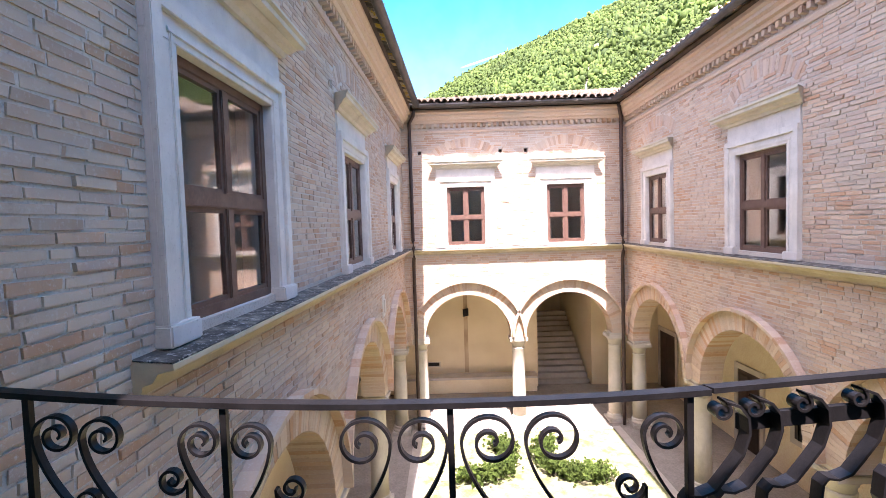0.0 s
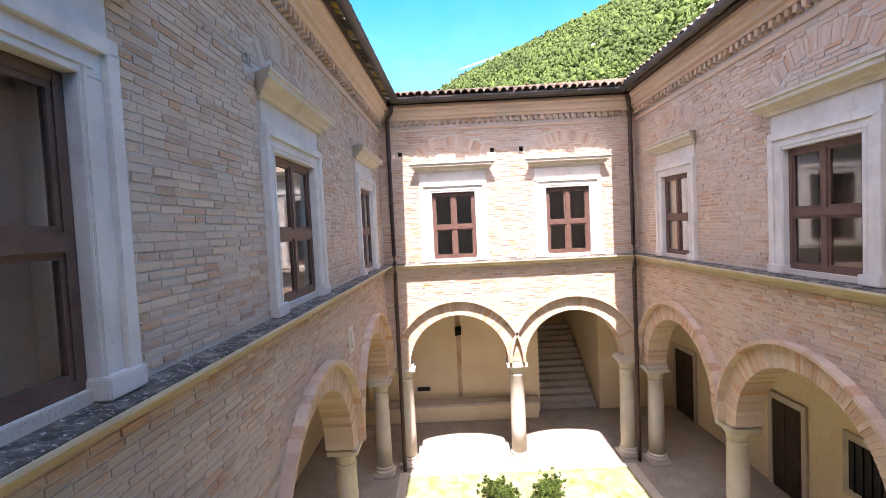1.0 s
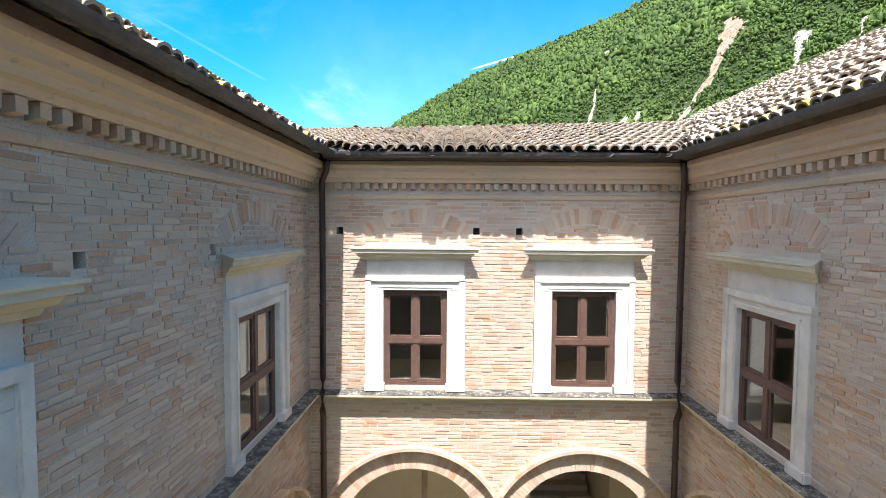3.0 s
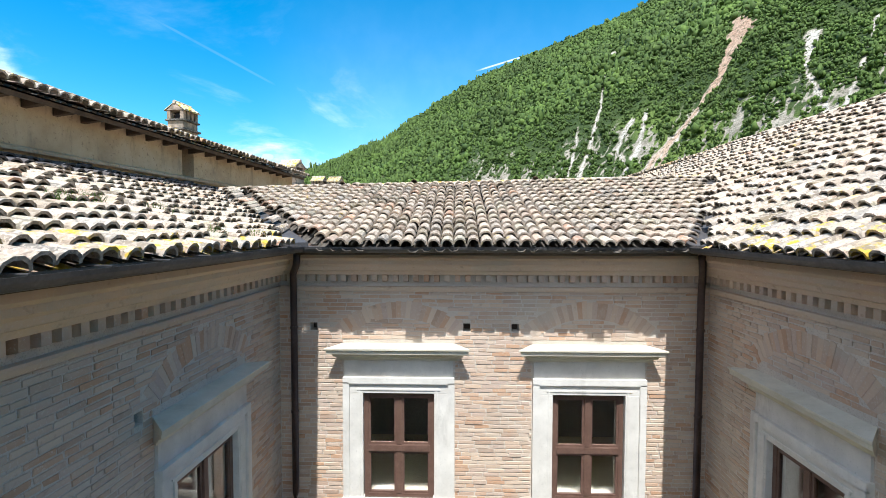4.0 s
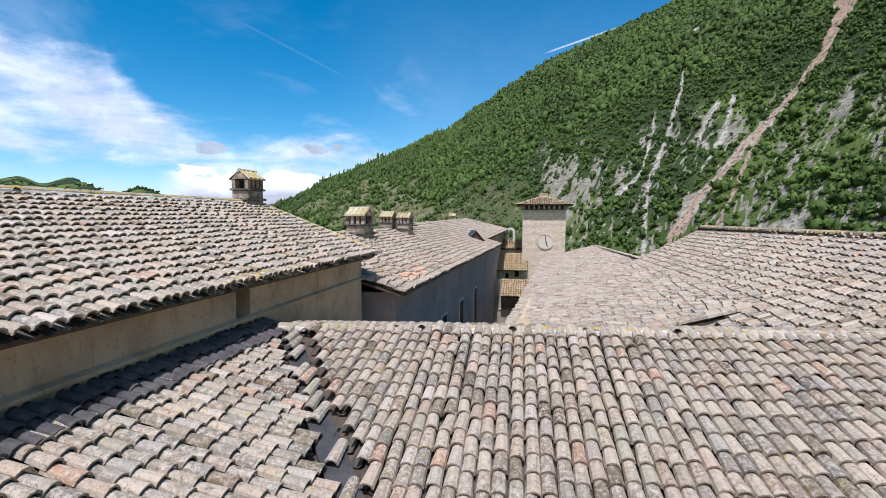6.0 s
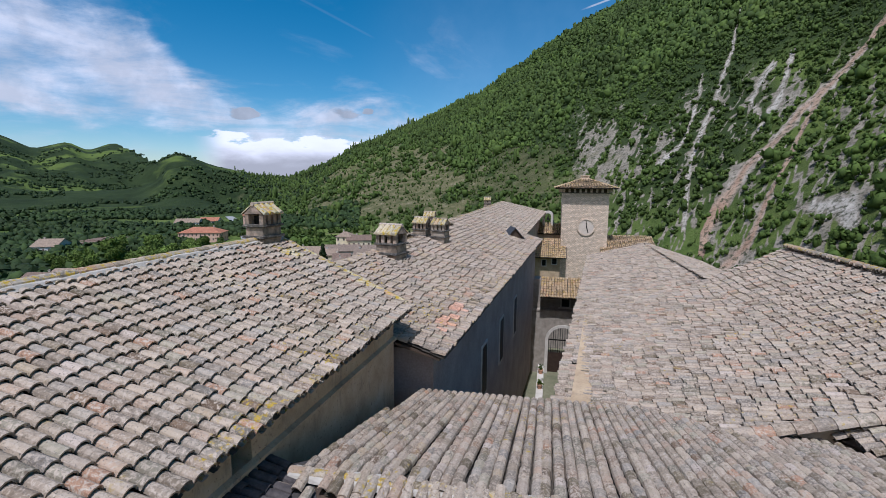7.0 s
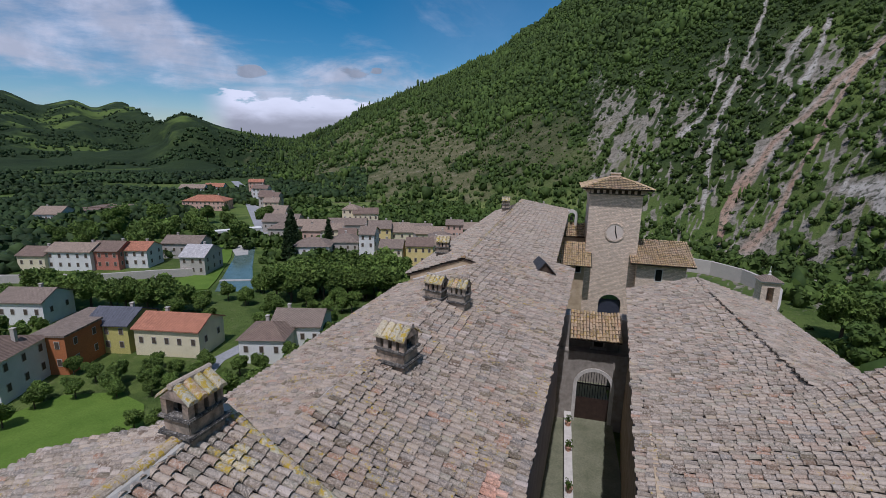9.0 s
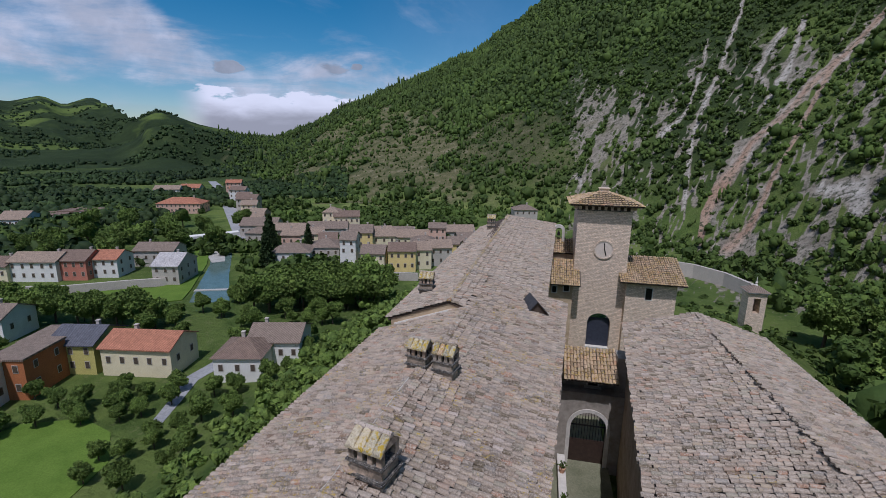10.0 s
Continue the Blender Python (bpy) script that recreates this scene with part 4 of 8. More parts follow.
def ridge_tiles(owner, a, b, step=0.40, mat=None, r=0.11):
    """A line of large barrel tiles along a ridge or hip."""
    a, b = Vector(a), Vector(b)
    d = (b - a)
    L = d.length
    d.normalize()
    side = d.cross(Vector((0, 0, 1))).normalized()
    up = side.cross(d)
    s = Soup()
    n = int(L / step)
    for i in range(n):
        j = trng.normal(0, 0.012)
        q = []
        for t, k in ((i * step - 0.03, 1.0), ((i + 1) * step, 0.86)):
            for m in range(7):
                an = math.pi * m / 6
                p = a + d * t + side * (-r * k * math.cos(an) + j) + up * (r * 0.75 * k * math.sin(an) - 0.01)
                q.append(tuple(p))
        s.add(q, [(m, m + 1, 8 + m, 7 + m) for m in range(6)] + [tuple(range(7))])
    return part("ridge_tiles", s, mat or M["tile"], owner, clean=False)


def ridge_bed(owner, a, b, half=0.21, h=0.13):
    """The rough mortar under a line of ridge tiles."""
    a, b = Vector(a), Vector(b)
    side = (b - a).cross(Vector((0, 0, 1))).normalized()
    n = max(2, int((b - a).length / 0.35))
    s = Soup()
    vs, m = [], 5
    for i in range(n + 1):
        for k, z in ((-1, -0.10), (-0.75, 0.55), (0, 1), (0.75, 0.55), (1, -0.10)):
            vs.append(tuple(a.lerp(b, i / n) + side * half * (k + trng.normal(0, 0.07)) + Vector((0, 0, h * (z + trng.normal(0, 0.06))))))
    fs = [(i * m + k, i * m + k + 1, i * m + m + k + 1, i * m + m + k) for i in range(n) for k in range(m - 1)]
    s.add(vs, fs + [tuple(range(m)), tuple(range(n * m, n * m + m))[::-1]])
    return part("ridge_bed", s, M["bed"], owner, "pale rough mortar under the ridge tiles", clean=False)


def roof(name, label):
    return thing(name, label, "roof", "", "structure")


E = 0.60             # eave overhang over the courtyard
RZ = 9.96           # tile plane at the courtyard eaves
ex0, ex1, ey = XL + 0.5, XR - 0.5, YF - E
RIDGE_Y, RIDGE_Z = 19.0, 11.5


def ridge_sag(x, y):
    """The north range's ridge has sunk towards its west end."""
    return -0.32 * min(1, max(0, (8 - x) / 12.5)) * min(1, max(0, 1 - (19.1 - y) / 5))


VX, VY, VZT = -4.5, 19.2, 11.13      # head of the west valley
roof_n = roof("roof_north", "weathered grey-buff barrel-tile roof of the range facing the balcony")
roof_slope(roof_n, [(ex0, ey, RZ), (ex1, ey, RZ), (8.0, RIDGE_Y, RIDGE_Z), (VX, RIDGE_Y, RIDGE_Z)], pick=300, pick_at=lambda w: w[1] < 17.2, avoid=((ex0, ey, VX, VY, .13), (ex1, ey, 8.0, RIDGE_Y, .09)), warp=ridge_sag)
ridge_bed(roof_n, (VX, RIDGE_Y, RIDGE_Z - .32), (8.0, RIDGE_Y, RIDGE_Z), 0.19, 0.10)
ridge_tiles(roof_n, (VX, RIDGE_Y, RIDGE_Z - 0.27), (8.0, RIDGE_Y, RIDGE_Z + 0.05), mat=M["tile_gold"])
roof_slope(roof_n, [(5.0, 25.6, 9.85), (-4.2, 25.6, 9.85), (VX, RIDGE_Y, RIDGE_Z), (8.0, RIDGE_Y, RIDGE_Z)], warp=ridge_sag)
roof_w = roof("roof_west", "pale lichen-spotted barrel-tile roof beside the courtyard")
xw = ex0 - SHEAR_L * (ey - YN + 1)
WS = 0.305                              # slope of the west roof
roof_slope(roof_w, [(xw - .1, YN - 1, RZ), (ex0 - .1, ey, RZ), (VX, VY, RZ + WS * (ex0 + .05 - VX)), (-5.45, YN - 1, RZ + WS * (xw - .1 + 5.45))], pick=300, pick_at=lambda w: 8 < w[1], avoid=((ex0, ey, VX, VY, .13),), eaves=M["tile_lichen"])
roof_e = roof("roof_east", "pale weathered barrel-tile roof rising east of the courtyard")
RS = (11.5 - RZ) / (8.0 - ex1)          # slope of the east roof


def re(x):
    return RZ + (x - ex1) * RS


roof_slope(roof_e, [(ex1, YN - 1, RZ), (ex1, ey, RZ), (8.0, RIDGE_Y, 11.5), (10.9, RIDGE_Y, re(10.9)), (10.9, YN - 1, re(10.9))], pick=300, pick_at=lambda w: 9 < w[1], avoid=((ex1, ey, 8.0, RIDGE_Y, .07),), eaves=M["tile_lichen"])
roof_slope(roof_e, [(6.0, 24.0, re(6.0)), (8.0, RIDGE_Y, 11.5), (10.9, RIDGE_Y, re(10.9)), (10.9, 24.0, re(10.9))], along=(0, 1, 0))
roof_slope(roof_e, [(17.0, 38.5, 10.4), (17.0, YN - 1, 10.6), (10.9, YN - 1, re(10.9)), (10.9, 38.5, re(10.9) - .25)], fine=False)
ridge_tiles(roof_e, (10.9, YN, re(10.9) + .05), (10.9, 38.5, re(10.9) - .05), mat=M["tile_lichen"], r=0.17)
# added out of view to cut the sky light on the near courtyard walls
roof_s = roof("roof_south", "added unseen tile roof that holds sky light off the near walls")
roof_slope(roof_s, [(8.0, YN + .5, RZ), (-4.0, YN + .5, RZ), (-4.0, YN - 4.6, 11.6), (8.0, YN - 4.6, 11.6)], fine=False)
def rw(x):
    return RZ + (ex0 - x) * WS


# a strip of near-black tiles along the foot of the taller block
M["tile_black"] = mat_plain("near_black_tile", (0.05, 0.045, 0.047), (0.13, 0.115, 0.108), 3.5, 16, 0.95, 0, 0.8, 0.02, 0.15)
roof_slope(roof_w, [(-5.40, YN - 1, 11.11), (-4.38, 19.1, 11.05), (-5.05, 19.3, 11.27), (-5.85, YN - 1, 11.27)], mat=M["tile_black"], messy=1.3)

# valley flashings
for a, b in (((ex0, ey, RZ + .03), (VX, VY, VZT + .07)), ((ex1, ey, RZ), (8.0, RIDGE_Y, 11.5))):
    d = Vector((b[0] - a[0], b[1] - a[1], 0)).normalized()
    sd = Vector((-d.y, d.x, 0)) * 0.19
    s = Soup().hexa([tuple(Vector(p) + o + Vector((0, 0, z))) for z in (-0.05, 0.035) for p, o in ((a, -sd), (a, sd), (b, sd), (b, -sd))])
    tagged(part("valley_flashing", s, M["metal"]), "dark lead flashing in the roof valley", "flashing", "valley flashings")

# ---- the taller block west of the courtyard ----
BX, BZ, BE = -5.12, 12.25, -4.75      # wall plane, wall top and eave edge where y is 17
BY1 = 25.5
SKEW = 0.035                          # the block is turned a little against the courtyard


def on_block(x, y, z):
    return (x + SKEW * (y - 17), y, z)


blk = thing("west_block", "taller block with weathered plaster walls and a hipped tile roof", "building")
V0, V1, VZ = 18.25, 18.72, 11.48      # the loft vent under the eave
for q in ((-14.6, BX, -2.0, V0, -4, BZ), (-14.6, BX, V1, BY1 - 0.4, -4, BZ), (-14.6, BX - 0.4, V0, V1, VZ, BZ), (-14.6, BX, V0, V1, -4, VZ)):
    part("wall", Soup().box(*q, on_block), M["grey_plaster"], blk)
ledge = Soup().sweep([(0, 11.44), (0.1, 11.42), (0.1, 11.48), (0, 11.52)], (BX, -2.0), (BX, BY1 - 0.4), (1, 0))
ledge.v = [on_block(*v) for v in ledge.v]
part("ledge", ledge, M["grey_plaster"], blk)
kk = 0.3
while kk < 26.5:
    y = -2 + kk
    part("rafter", Soup().hexa([on_block(*p) for p in ((BX - .1, y, 12.10), (BE - .04, y, 12.16), (BE - .04, y + .09, 12.16), (BX - .1, y + .09, 12.10), (BX - .1, y, 12.3), (BE - .04, y, 12.22), (BE - .04, y + .09, 12.22), (BX - .1, y + .09, 12.3))]), M["beam"], blk)
    kk += 0.55
RX, RBZ = -9.7, 14.02
roof_b = roof("roof_block", "grey weathered barrel-tile hipped roof of the taller block")
roof_slope(roof_b, [on_block(BE, -2.0, 12.28), on_block(BE, BY1, 12.28), on_block(RX - .35, 27.0, RBZ), on_block(RX - .35, -2.0, RBZ)], pick=300, pick_at=lambda w: 17 < w[1] and w[0] > -7.5, messy=0.8, eaves=M["tile_spot"], patch=(lambda w: min(math.hypot(w[0] + 8.5, w[1] - 25.9), math.hypot(w[0] + 5.9, w[1] - 25.95)) < .42, M["tile_moss"], 0.8))
roof_slope(roof_b, [on_block(-15.2, 26.6, 12.2), on_block(-15.2, -2, 12.2), on_block(RX - .35, -2.0, RBZ), on_block(RX - .35, 26.8, RBZ)])
ridge_bed(roof_b, on_block(RX - .35, -2.0, RBZ + .04), on_block(RX - .35, 27, RBZ + .04), 0.26, 0.15)
ridge_tiles(roof_b, on_block(RX - .35, -2.0, RBZ + .12), on_block(RX - .35, 27, RBZ + .12), mat=M["tile_gold"], r=0.17)
ridge_tiles(roof_b, on_block(RX - .35, 27.0, RBZ + .08), on_block(BE, BY1, 12.38), mat=M["tile_moss"], r=0.13)

# ---- the long west wing and the east range beyond ----
def wing_x(y):
    return -3.05 + (y - 30) * 0.075


WR = 12.65
wing = thing("west_wing", "long two-storey wing with a pale plastered wall and tiled roof", "building")
y1, yr, y2 = 47.5, 54.5, 80.5
def rx(y):
    return -8.7 + (y - 32) * 0.09


roof_g = roof("roof_wing", "long grey-pink weathered barrel-tile roof of the wing")
ez = 10.95
roof_slope(roof_g, [(wing_x(25.2), 25.2, ez), (wing_x(yr), yr, ez), (rx(yr), yr, WR), (rx(25.2), 25.2, WR)], col=0.23, row=0.38, pick=300, pick_at=lambda w: w[1] < 36 and w[0] < -3.2, messy=1.2, mat=M["tile_wing"], patch=(lambda w: 26.7 < w[1] < 30.0 and -3.86 < w[0] + 0.07 * (28 - w[1]) < -3.42, M["tile_red"], 0.75))
roof_slope(roof_g, [(rx(y1) - 5.3, y1, 10.75), (rx(25.2) - 5.3, 25.2, 10.75), (rx(25.2), 25.2, WR), (rx(y1), y1, WR)], col=0.23, row=0.38, messy=1.2, mat=M["tile_wing"])
ridge_bed(roof_g, (rx(25.2), 25.2, WR + .03), (rx(y1), y1, WR + .03), 0.22, 0.13)
ridge_tiles(roof_g, (rx(25.2), 25.2, WR + .10), (rx(y1), y1, WR + .10), mat=M["tile_spot"], r=0.14)
# the far part: its east slope runs on in the same plane, up to a higher ridge
def far_slope(x, y):
    return 13.0 - 0.294 * (x + 8.17) + (0.008 + 0.294 * 0.0335) * (y - 54.5)


def on_far_slope(x, y):
    return (x, y, far_slope(x, y))


def fr(y):
    return -8.17 + 0.0335 * (y - 54.5)


roof_slope(roof_g, [on_far_slope(-2.65, yr), on_far_slope(-1.3, 86.0), on_far_slope(fr(y2), y2), on_far_slope(fr(yr), yr)], col=0.25, row=0.42)
roof_slope(roof_g, [on_far_slope(rx(y1) - .1, y1), on_far_slope(rx(yr) + .1, yr + .02), on_far_slope(fr(yr), yr + .02), on_far_slope(fr(y1), y1)], col=0.23, row=0.40, along=(0.0335, 1, 0.008))
roof_slope(roof_g, [(-10.7, y2, 11.55), (-12.2, y1, 11.55), on_far_slope(fr(y1), y1), on_far_slope(fr(y2), y2)], col=0.25, row=0.42)
ridge_tiles(roof_g, Vector(on_far_slope(fr(y1), y1)) + Vector((0, 0, .05)), Vector(on_far_slope(fr(y2), y2)) + Vector((0, 0, .05)), mat=M["tile_lichen"], r=0.15)
s = Soup()
def slab(s, pts, z0, z1):
    """An upright prism over a plan polygon."""
    n = len(pts)
    return s.add([(x, y, z0) for x, y in pts] + [(x, y, z1) for x, y in pts], [tuple(range(n))[::-1], tuple(range(n, 2 * n))] + [(i, (i + 1) % n, n + (i + 1) % n, n + i) for i in range(n)])


slab(s, [(wing_x(26) - 0.5, 26), (wing_x(yr) - 0.5, yr), (rx(yr) - 4.9, yr), (rx(26) - 4.9, 26)], -6, ez - 0.12)
slab(s, [(-4.0, yr + 0.01), (-2.0, 85.4), (-10.2, y2 - .4), (-11.7, y1 + .01), (-4.2, y1 + .01)], -6, 11.1)
part("wall", s, M["wing_plaster"], wing)
# gable over the step in the roof, with the mortar fillet along its foot
gz = far_slope(fr(y1), y1)
part("gable", Soup().add([(x, y, z) for y in (y1 + .05, y1 + .35) for x, z in ((-12.0, 10.6), (-7.0, 12.2), (rx(y1), 12.5), (fr(y1), gz - .1), (-12.0, 11.48))], [(0, 1, 2, 3, 4), (9, 8, 7, 6, 5), (0, 5, 6, 1), (1, 6, 7, 2), (2, 7, 8, 3), (3, 8, 9, 4), (4, 9, 5, 0)]), M["grey_plaster"], wing)
part("mortar_fillet", Soup().hexa([(-11.8, y1 - .06, 11.0), (-8.2, y1 - .06, 12.28), (-8.2, y1 + .06, 12.28), (-11.8, y1 + .06, 11.0), (-11.8, y1 - .02, 11.26), (-8.2, y1 - .02, 12.52), (-8.2, y1 + .06, 12.52), (-11.8, y1 + .06, 11.26)]), M["stone"], wing)

east = thing("east_range", "long lower range with a weathered tile roof", "building")
def ee(y):
    return 0.6 + (y - 33) * 0.105


roof_r = roof("roof_east_range", "broad grey-buff weathered barrel-tile roof of the east range")
yE1, EZ = 55.5, 9.5

def er(x, y):
    return EZ + 0.28 * (x - 2.96) - 0.0121 * (y - 55.5)


roof_slope(roof_r, [(ee(yE1), yE1, er(ee(yE1), yE1)), (ee(25.9), 25.9, er(ee(25.9), 25.9)), (2.6, 24.0, er(2.6, 24.0)), (7.2, 24.0, er(7.2, 24)), (7.6, yE1, er(7.6, yE1))], col=0.23, row=0.38, pick=300, pick_at=lambda w: w[1] < 36 and w[0] > 2.2, messy=2.0)
roof_slope(roof_r, [(12.0, 38.5, 9.7), (12.0, yE1, 9.4), (7.6, yE1, er(7.6, yE1)), (7.38, 38.5, er(7.38, 38.5))], col=0.23, row=0.38, messy=2.0)
ridge_tiles(roof_r, (7.25, 24.0, er(7.2, 24) + .03), (7.65, yE1, er(7.6, yE1) + .03), r=0.20)
roof_slope(roof_r, [(7.2, 24.0, er(7.2, 24)), (7.38, 38.5, er(7.38, 38.5)), (10.9, 38.5, 12.76), (10.9, 24.0, re(10.9))])
ridge_tiles(roof_r, (3.6, 23.95, er(3.6, 24) + .04), (7.2, 23.95, er(7.2, 24) + .05), r=0.22)
s = Soup()
slab(s, [(ee(26.2) + 0.45, 26.2), (11.5, 26.2), (11.5, yE1 - .3), (ee(yE1) + 0.45, yE1 - .3)], -6, EZ - .1)
s.add([(7.3, 38.3, 11.0), (12.0, 38.3, 9.6), (16.6, 38.3, 10.3), (10.9, 38.3, 12.6), (7.3, 38.0, 11.0), (12.0, 38.0, 9.6), (16.6, 38.0, 10.3), (10.9, 38.0, 12.6)], [(0, 1, 2, 3), (7, 6, 5, 4), (0, 3, 7, 4), (3, 2, 6, 7), (2, 1, 5, 6), (1, 0, 4, 5)])
part("wall", s, M["grey_plaster"], east)
part("step_wall", Soup().hexa([(4.0, 24.02, 9.8), (7.2, 24.02, 9.8), (7.2, 24.2, 9.8), (4.0, 24.2, 9.8), (4.0, 24.02, er(4.0, 24) - .06), (7.2, 24.02, er(7.2, 24) - .06), (7.2, 24.2, er(7.2, 24) - .06), (4.0, 24.2, er(4.0, 24) - .06)]), M["grey_plaster"], east)
flat("outer_wall", Soup().box(XR + WT, 16.5, -2, -1.5, -4, 10).box(16.2, 16.6, -2, 38.3, -4, 10.3).box(11.5, 16.6, 38.0, 38.3, -4, 10.3).box(-4.2, 1.0, 24.9, 25.2, -4, 9.75), M["grey_plaster"], "weathered plaster outer wall of the palace", "wall")

# ---- the land: one sheet, from the palace hill to the mountain ridges ----
CX, CY = 0.0, 20.0


def table(points, x):
    for (x0, y0), (x1, y1) in zip(points, points[1:]):
        if x <= x1:
            t = min(1, max(0, (x - x0) / (x1 - x0)))
            t = t * t * (3 - 2 * t) * 0.3 + t * 0.7
            return y0 + (y1 - y0) * t
    return points[-1][1]


# azimuth (clockwise from +y) and elevation of the skyline, its distance, and where the slope begins
SKY = ((-180, 6), (-110, 5), (-70, 3.6), (-56.5, 4.0), (-54.3, 2.9), (-51.8, 3.6), (-50.3, 2.9), (-48.2, 3.7), (-46.4, 3.0), (-44.8, 2.0), (-42.8, 2.9), (-38.7, 1.5), (-34.8, 0.6), (-31.7, 0.35), (-28, 1.7), (-23, 4.4), (-17.8, 6.5), (-9.3, 10.1), (-4.9, 12.9), (-1.3, 15.3), (4, 18.0), (10.7, 20.2), (17, 22.0), (24, 23.8), (36, 26.5), (55, 27), (80, 22), (110, 12), (180, 6))
DIST = ((-180, 1800), (-70, 3300), (-47.5, 3300), (-44.0, 1650), (-36, 1500), (-31, 1500), (-24, 1150), (-10, 980), (10, 900), (40, 760), (90, 700), (180, 1800))
BASE = ((-180, 500), (-60, 800), (-47.5, 800), (-44, 620), (-36, 640), (-29, 430), (-20, 330), (0, 275), (15, 225), (35, 165), (60, 140), (100, 160), (180, 500))


def smooth(a, b, x):
    t = min(1.0, max(0.0, (x - a) / (b - a)))
    return t * t * (3 - 2 * t)


def height(x, y):
    dx, dy = x - CX, y - CY
    d = math.hypot(dx, dy)
    az = math.degrees(math.atan2(dx, dy))
    el, D, B = table(SKY, az), table(DIST, az), table(BASE, az)
    hr = 17 + D * math.tan(radians(el))
    # valley floor, the palace hill, the lower terrace to the east
    qx, qy = abs(x - 2) - 14, max(-20 - y, y - 92, 0.0)
    hill = max(math.hypot(max(qx, 0), qy), 0.0)
    floor_z = -21.0
    if x > 2:
        floor_z = -21 + 5.5 * smooth(10, 30, x) * smooth(260, 90, d)
    h = floor_z + (-1.5 - floor_z) * (1 - smooth(0, 42, hill))
    h -= 6.0 * smooth(62, 68, y) * smooth(84, 80, y) * smooth(-6, -3, x) * smooth(15, 11, x)
    if d > B:
        t = min(1.0, (d - B) / (D - B))
        near = smooth(-40, -28, az)                  # from the far hills to the mountain's flank
        prof = t ** (1.5 - 0.58 * near)
        amp = (1 - abs(2 * t - 1)) * (60 - 34 * near)
        h += noise.fractal(Vector((x * 0.0022, y * 0.0022, 4.1)), 0.8, 2.1, 3) * amp * 0.8 * (1 - near)
        n = noise.fractal(Vector((x * 0.006, y * 0.006, 0.3)), 0.9, 2.1, 5) * amp * 0.55
        h += (hr - floor_z) * prof + n
        if d > D:
            h -= (d - D) * 0.25
    return h


def angdist(az, el, line):
    best = np.full(np.shape(az), 1e9)
    for (a0, e0, w0), (a1, e1, w1) in zip(line, line[1:]):
        ax, ay = a1 - a0, e1 - e0
        t = np.clip(((az - a0) * ax + (el - e0) * ay) / (ax * ax + ay * ay), 0, 1)
        q = np.hypot(az - a0 - ax * t, el - e0 - ay * t) / (0.44 * (w0 + (w1 - w0) * t))
        best = np.minimum(best, q)
    return best


def ss(a, b, x):
    t = np.clip((x - a) / (b - a), 0, 1)
    return t * t * (3 - 2 * t)


# gullies of pale scree down the mountain side: azimuth, elevation from the palace, half-width in degrees
GULLIES = (((18.1, 17.6, 0.35), (17.7, 13.2, 0.5), (16.5, 8.2, 0.5), (15.3, 4.6, 0.55), (14.7, 1.6, 0.6), (14.8, -2.0, 0.65), (14.7, -5.6, 0.45)),
           ((31.9, 19.7, 2.5), (31.0, 17.7, 1.5), (30.1, 15.1, 0.8), (28.5, 12.4, 0.65), (26.8, 10.0, 0.7), (25.4, 8.2, 1.0), (24.1, 6.9, 1.0), (23.2, 5.2, 1.1), (21.7, 3.3, 0.9), (20.1, 1.7, 1.0), (19.2, -0.5, 1.1), (17.9, -2.9, 1.6), (16.9, -5.3, 1.0), (16.6, -8.4, 1.1)),
           ((25.6, 8.8, 0.6), (25.0, 7.0, 0.55), (24.2, 4.4, 0.55), (23.3, 1.3, 0.5), (22.3, -1.4, 0.55), (21.7, -4.2, 0.55), (20.7, -7.2, 0.8), (19.2, -9.2, 1.5)),
           ((38.0, 17.3, 1.3), (37.6, 14.4, 0.5), (39.6, 10.8, 0.8), (39.4, 8.2, 0.45), (40.3, 4.2, 0.45)),
           ((42.6, 18.1, 0.35), (42.2, 14.9, 0.45), (41.0, 10.1, 0.5)),
           ((21.5, 11.7, 0.6), (20.4, 9.9, 0.9), (19.8, 8.0, 0.5), (21.2, 5.9, 0.4)),
           ((15.3, 11.7, 0.25), (14.9, 8.1, 0.35), (14.0, 4.4, 0.5), (11.8, 2.1, 1.0)),
           ((26.2, -2.4, 1.9), (28.8, -2.2, 2.3), (29.2, -4.4, 1.9)),
           ((3.2, -2.6, 0.9), (3.7, -3.2, 0.9)),
           ((22.9, 12.4, 0.5), (22.2, 8.2, 0.9), (20.6, 5.0, 0.4)),
           ((18.9, 18.9, 0.9), (19.6, 18.7, 0.5)))


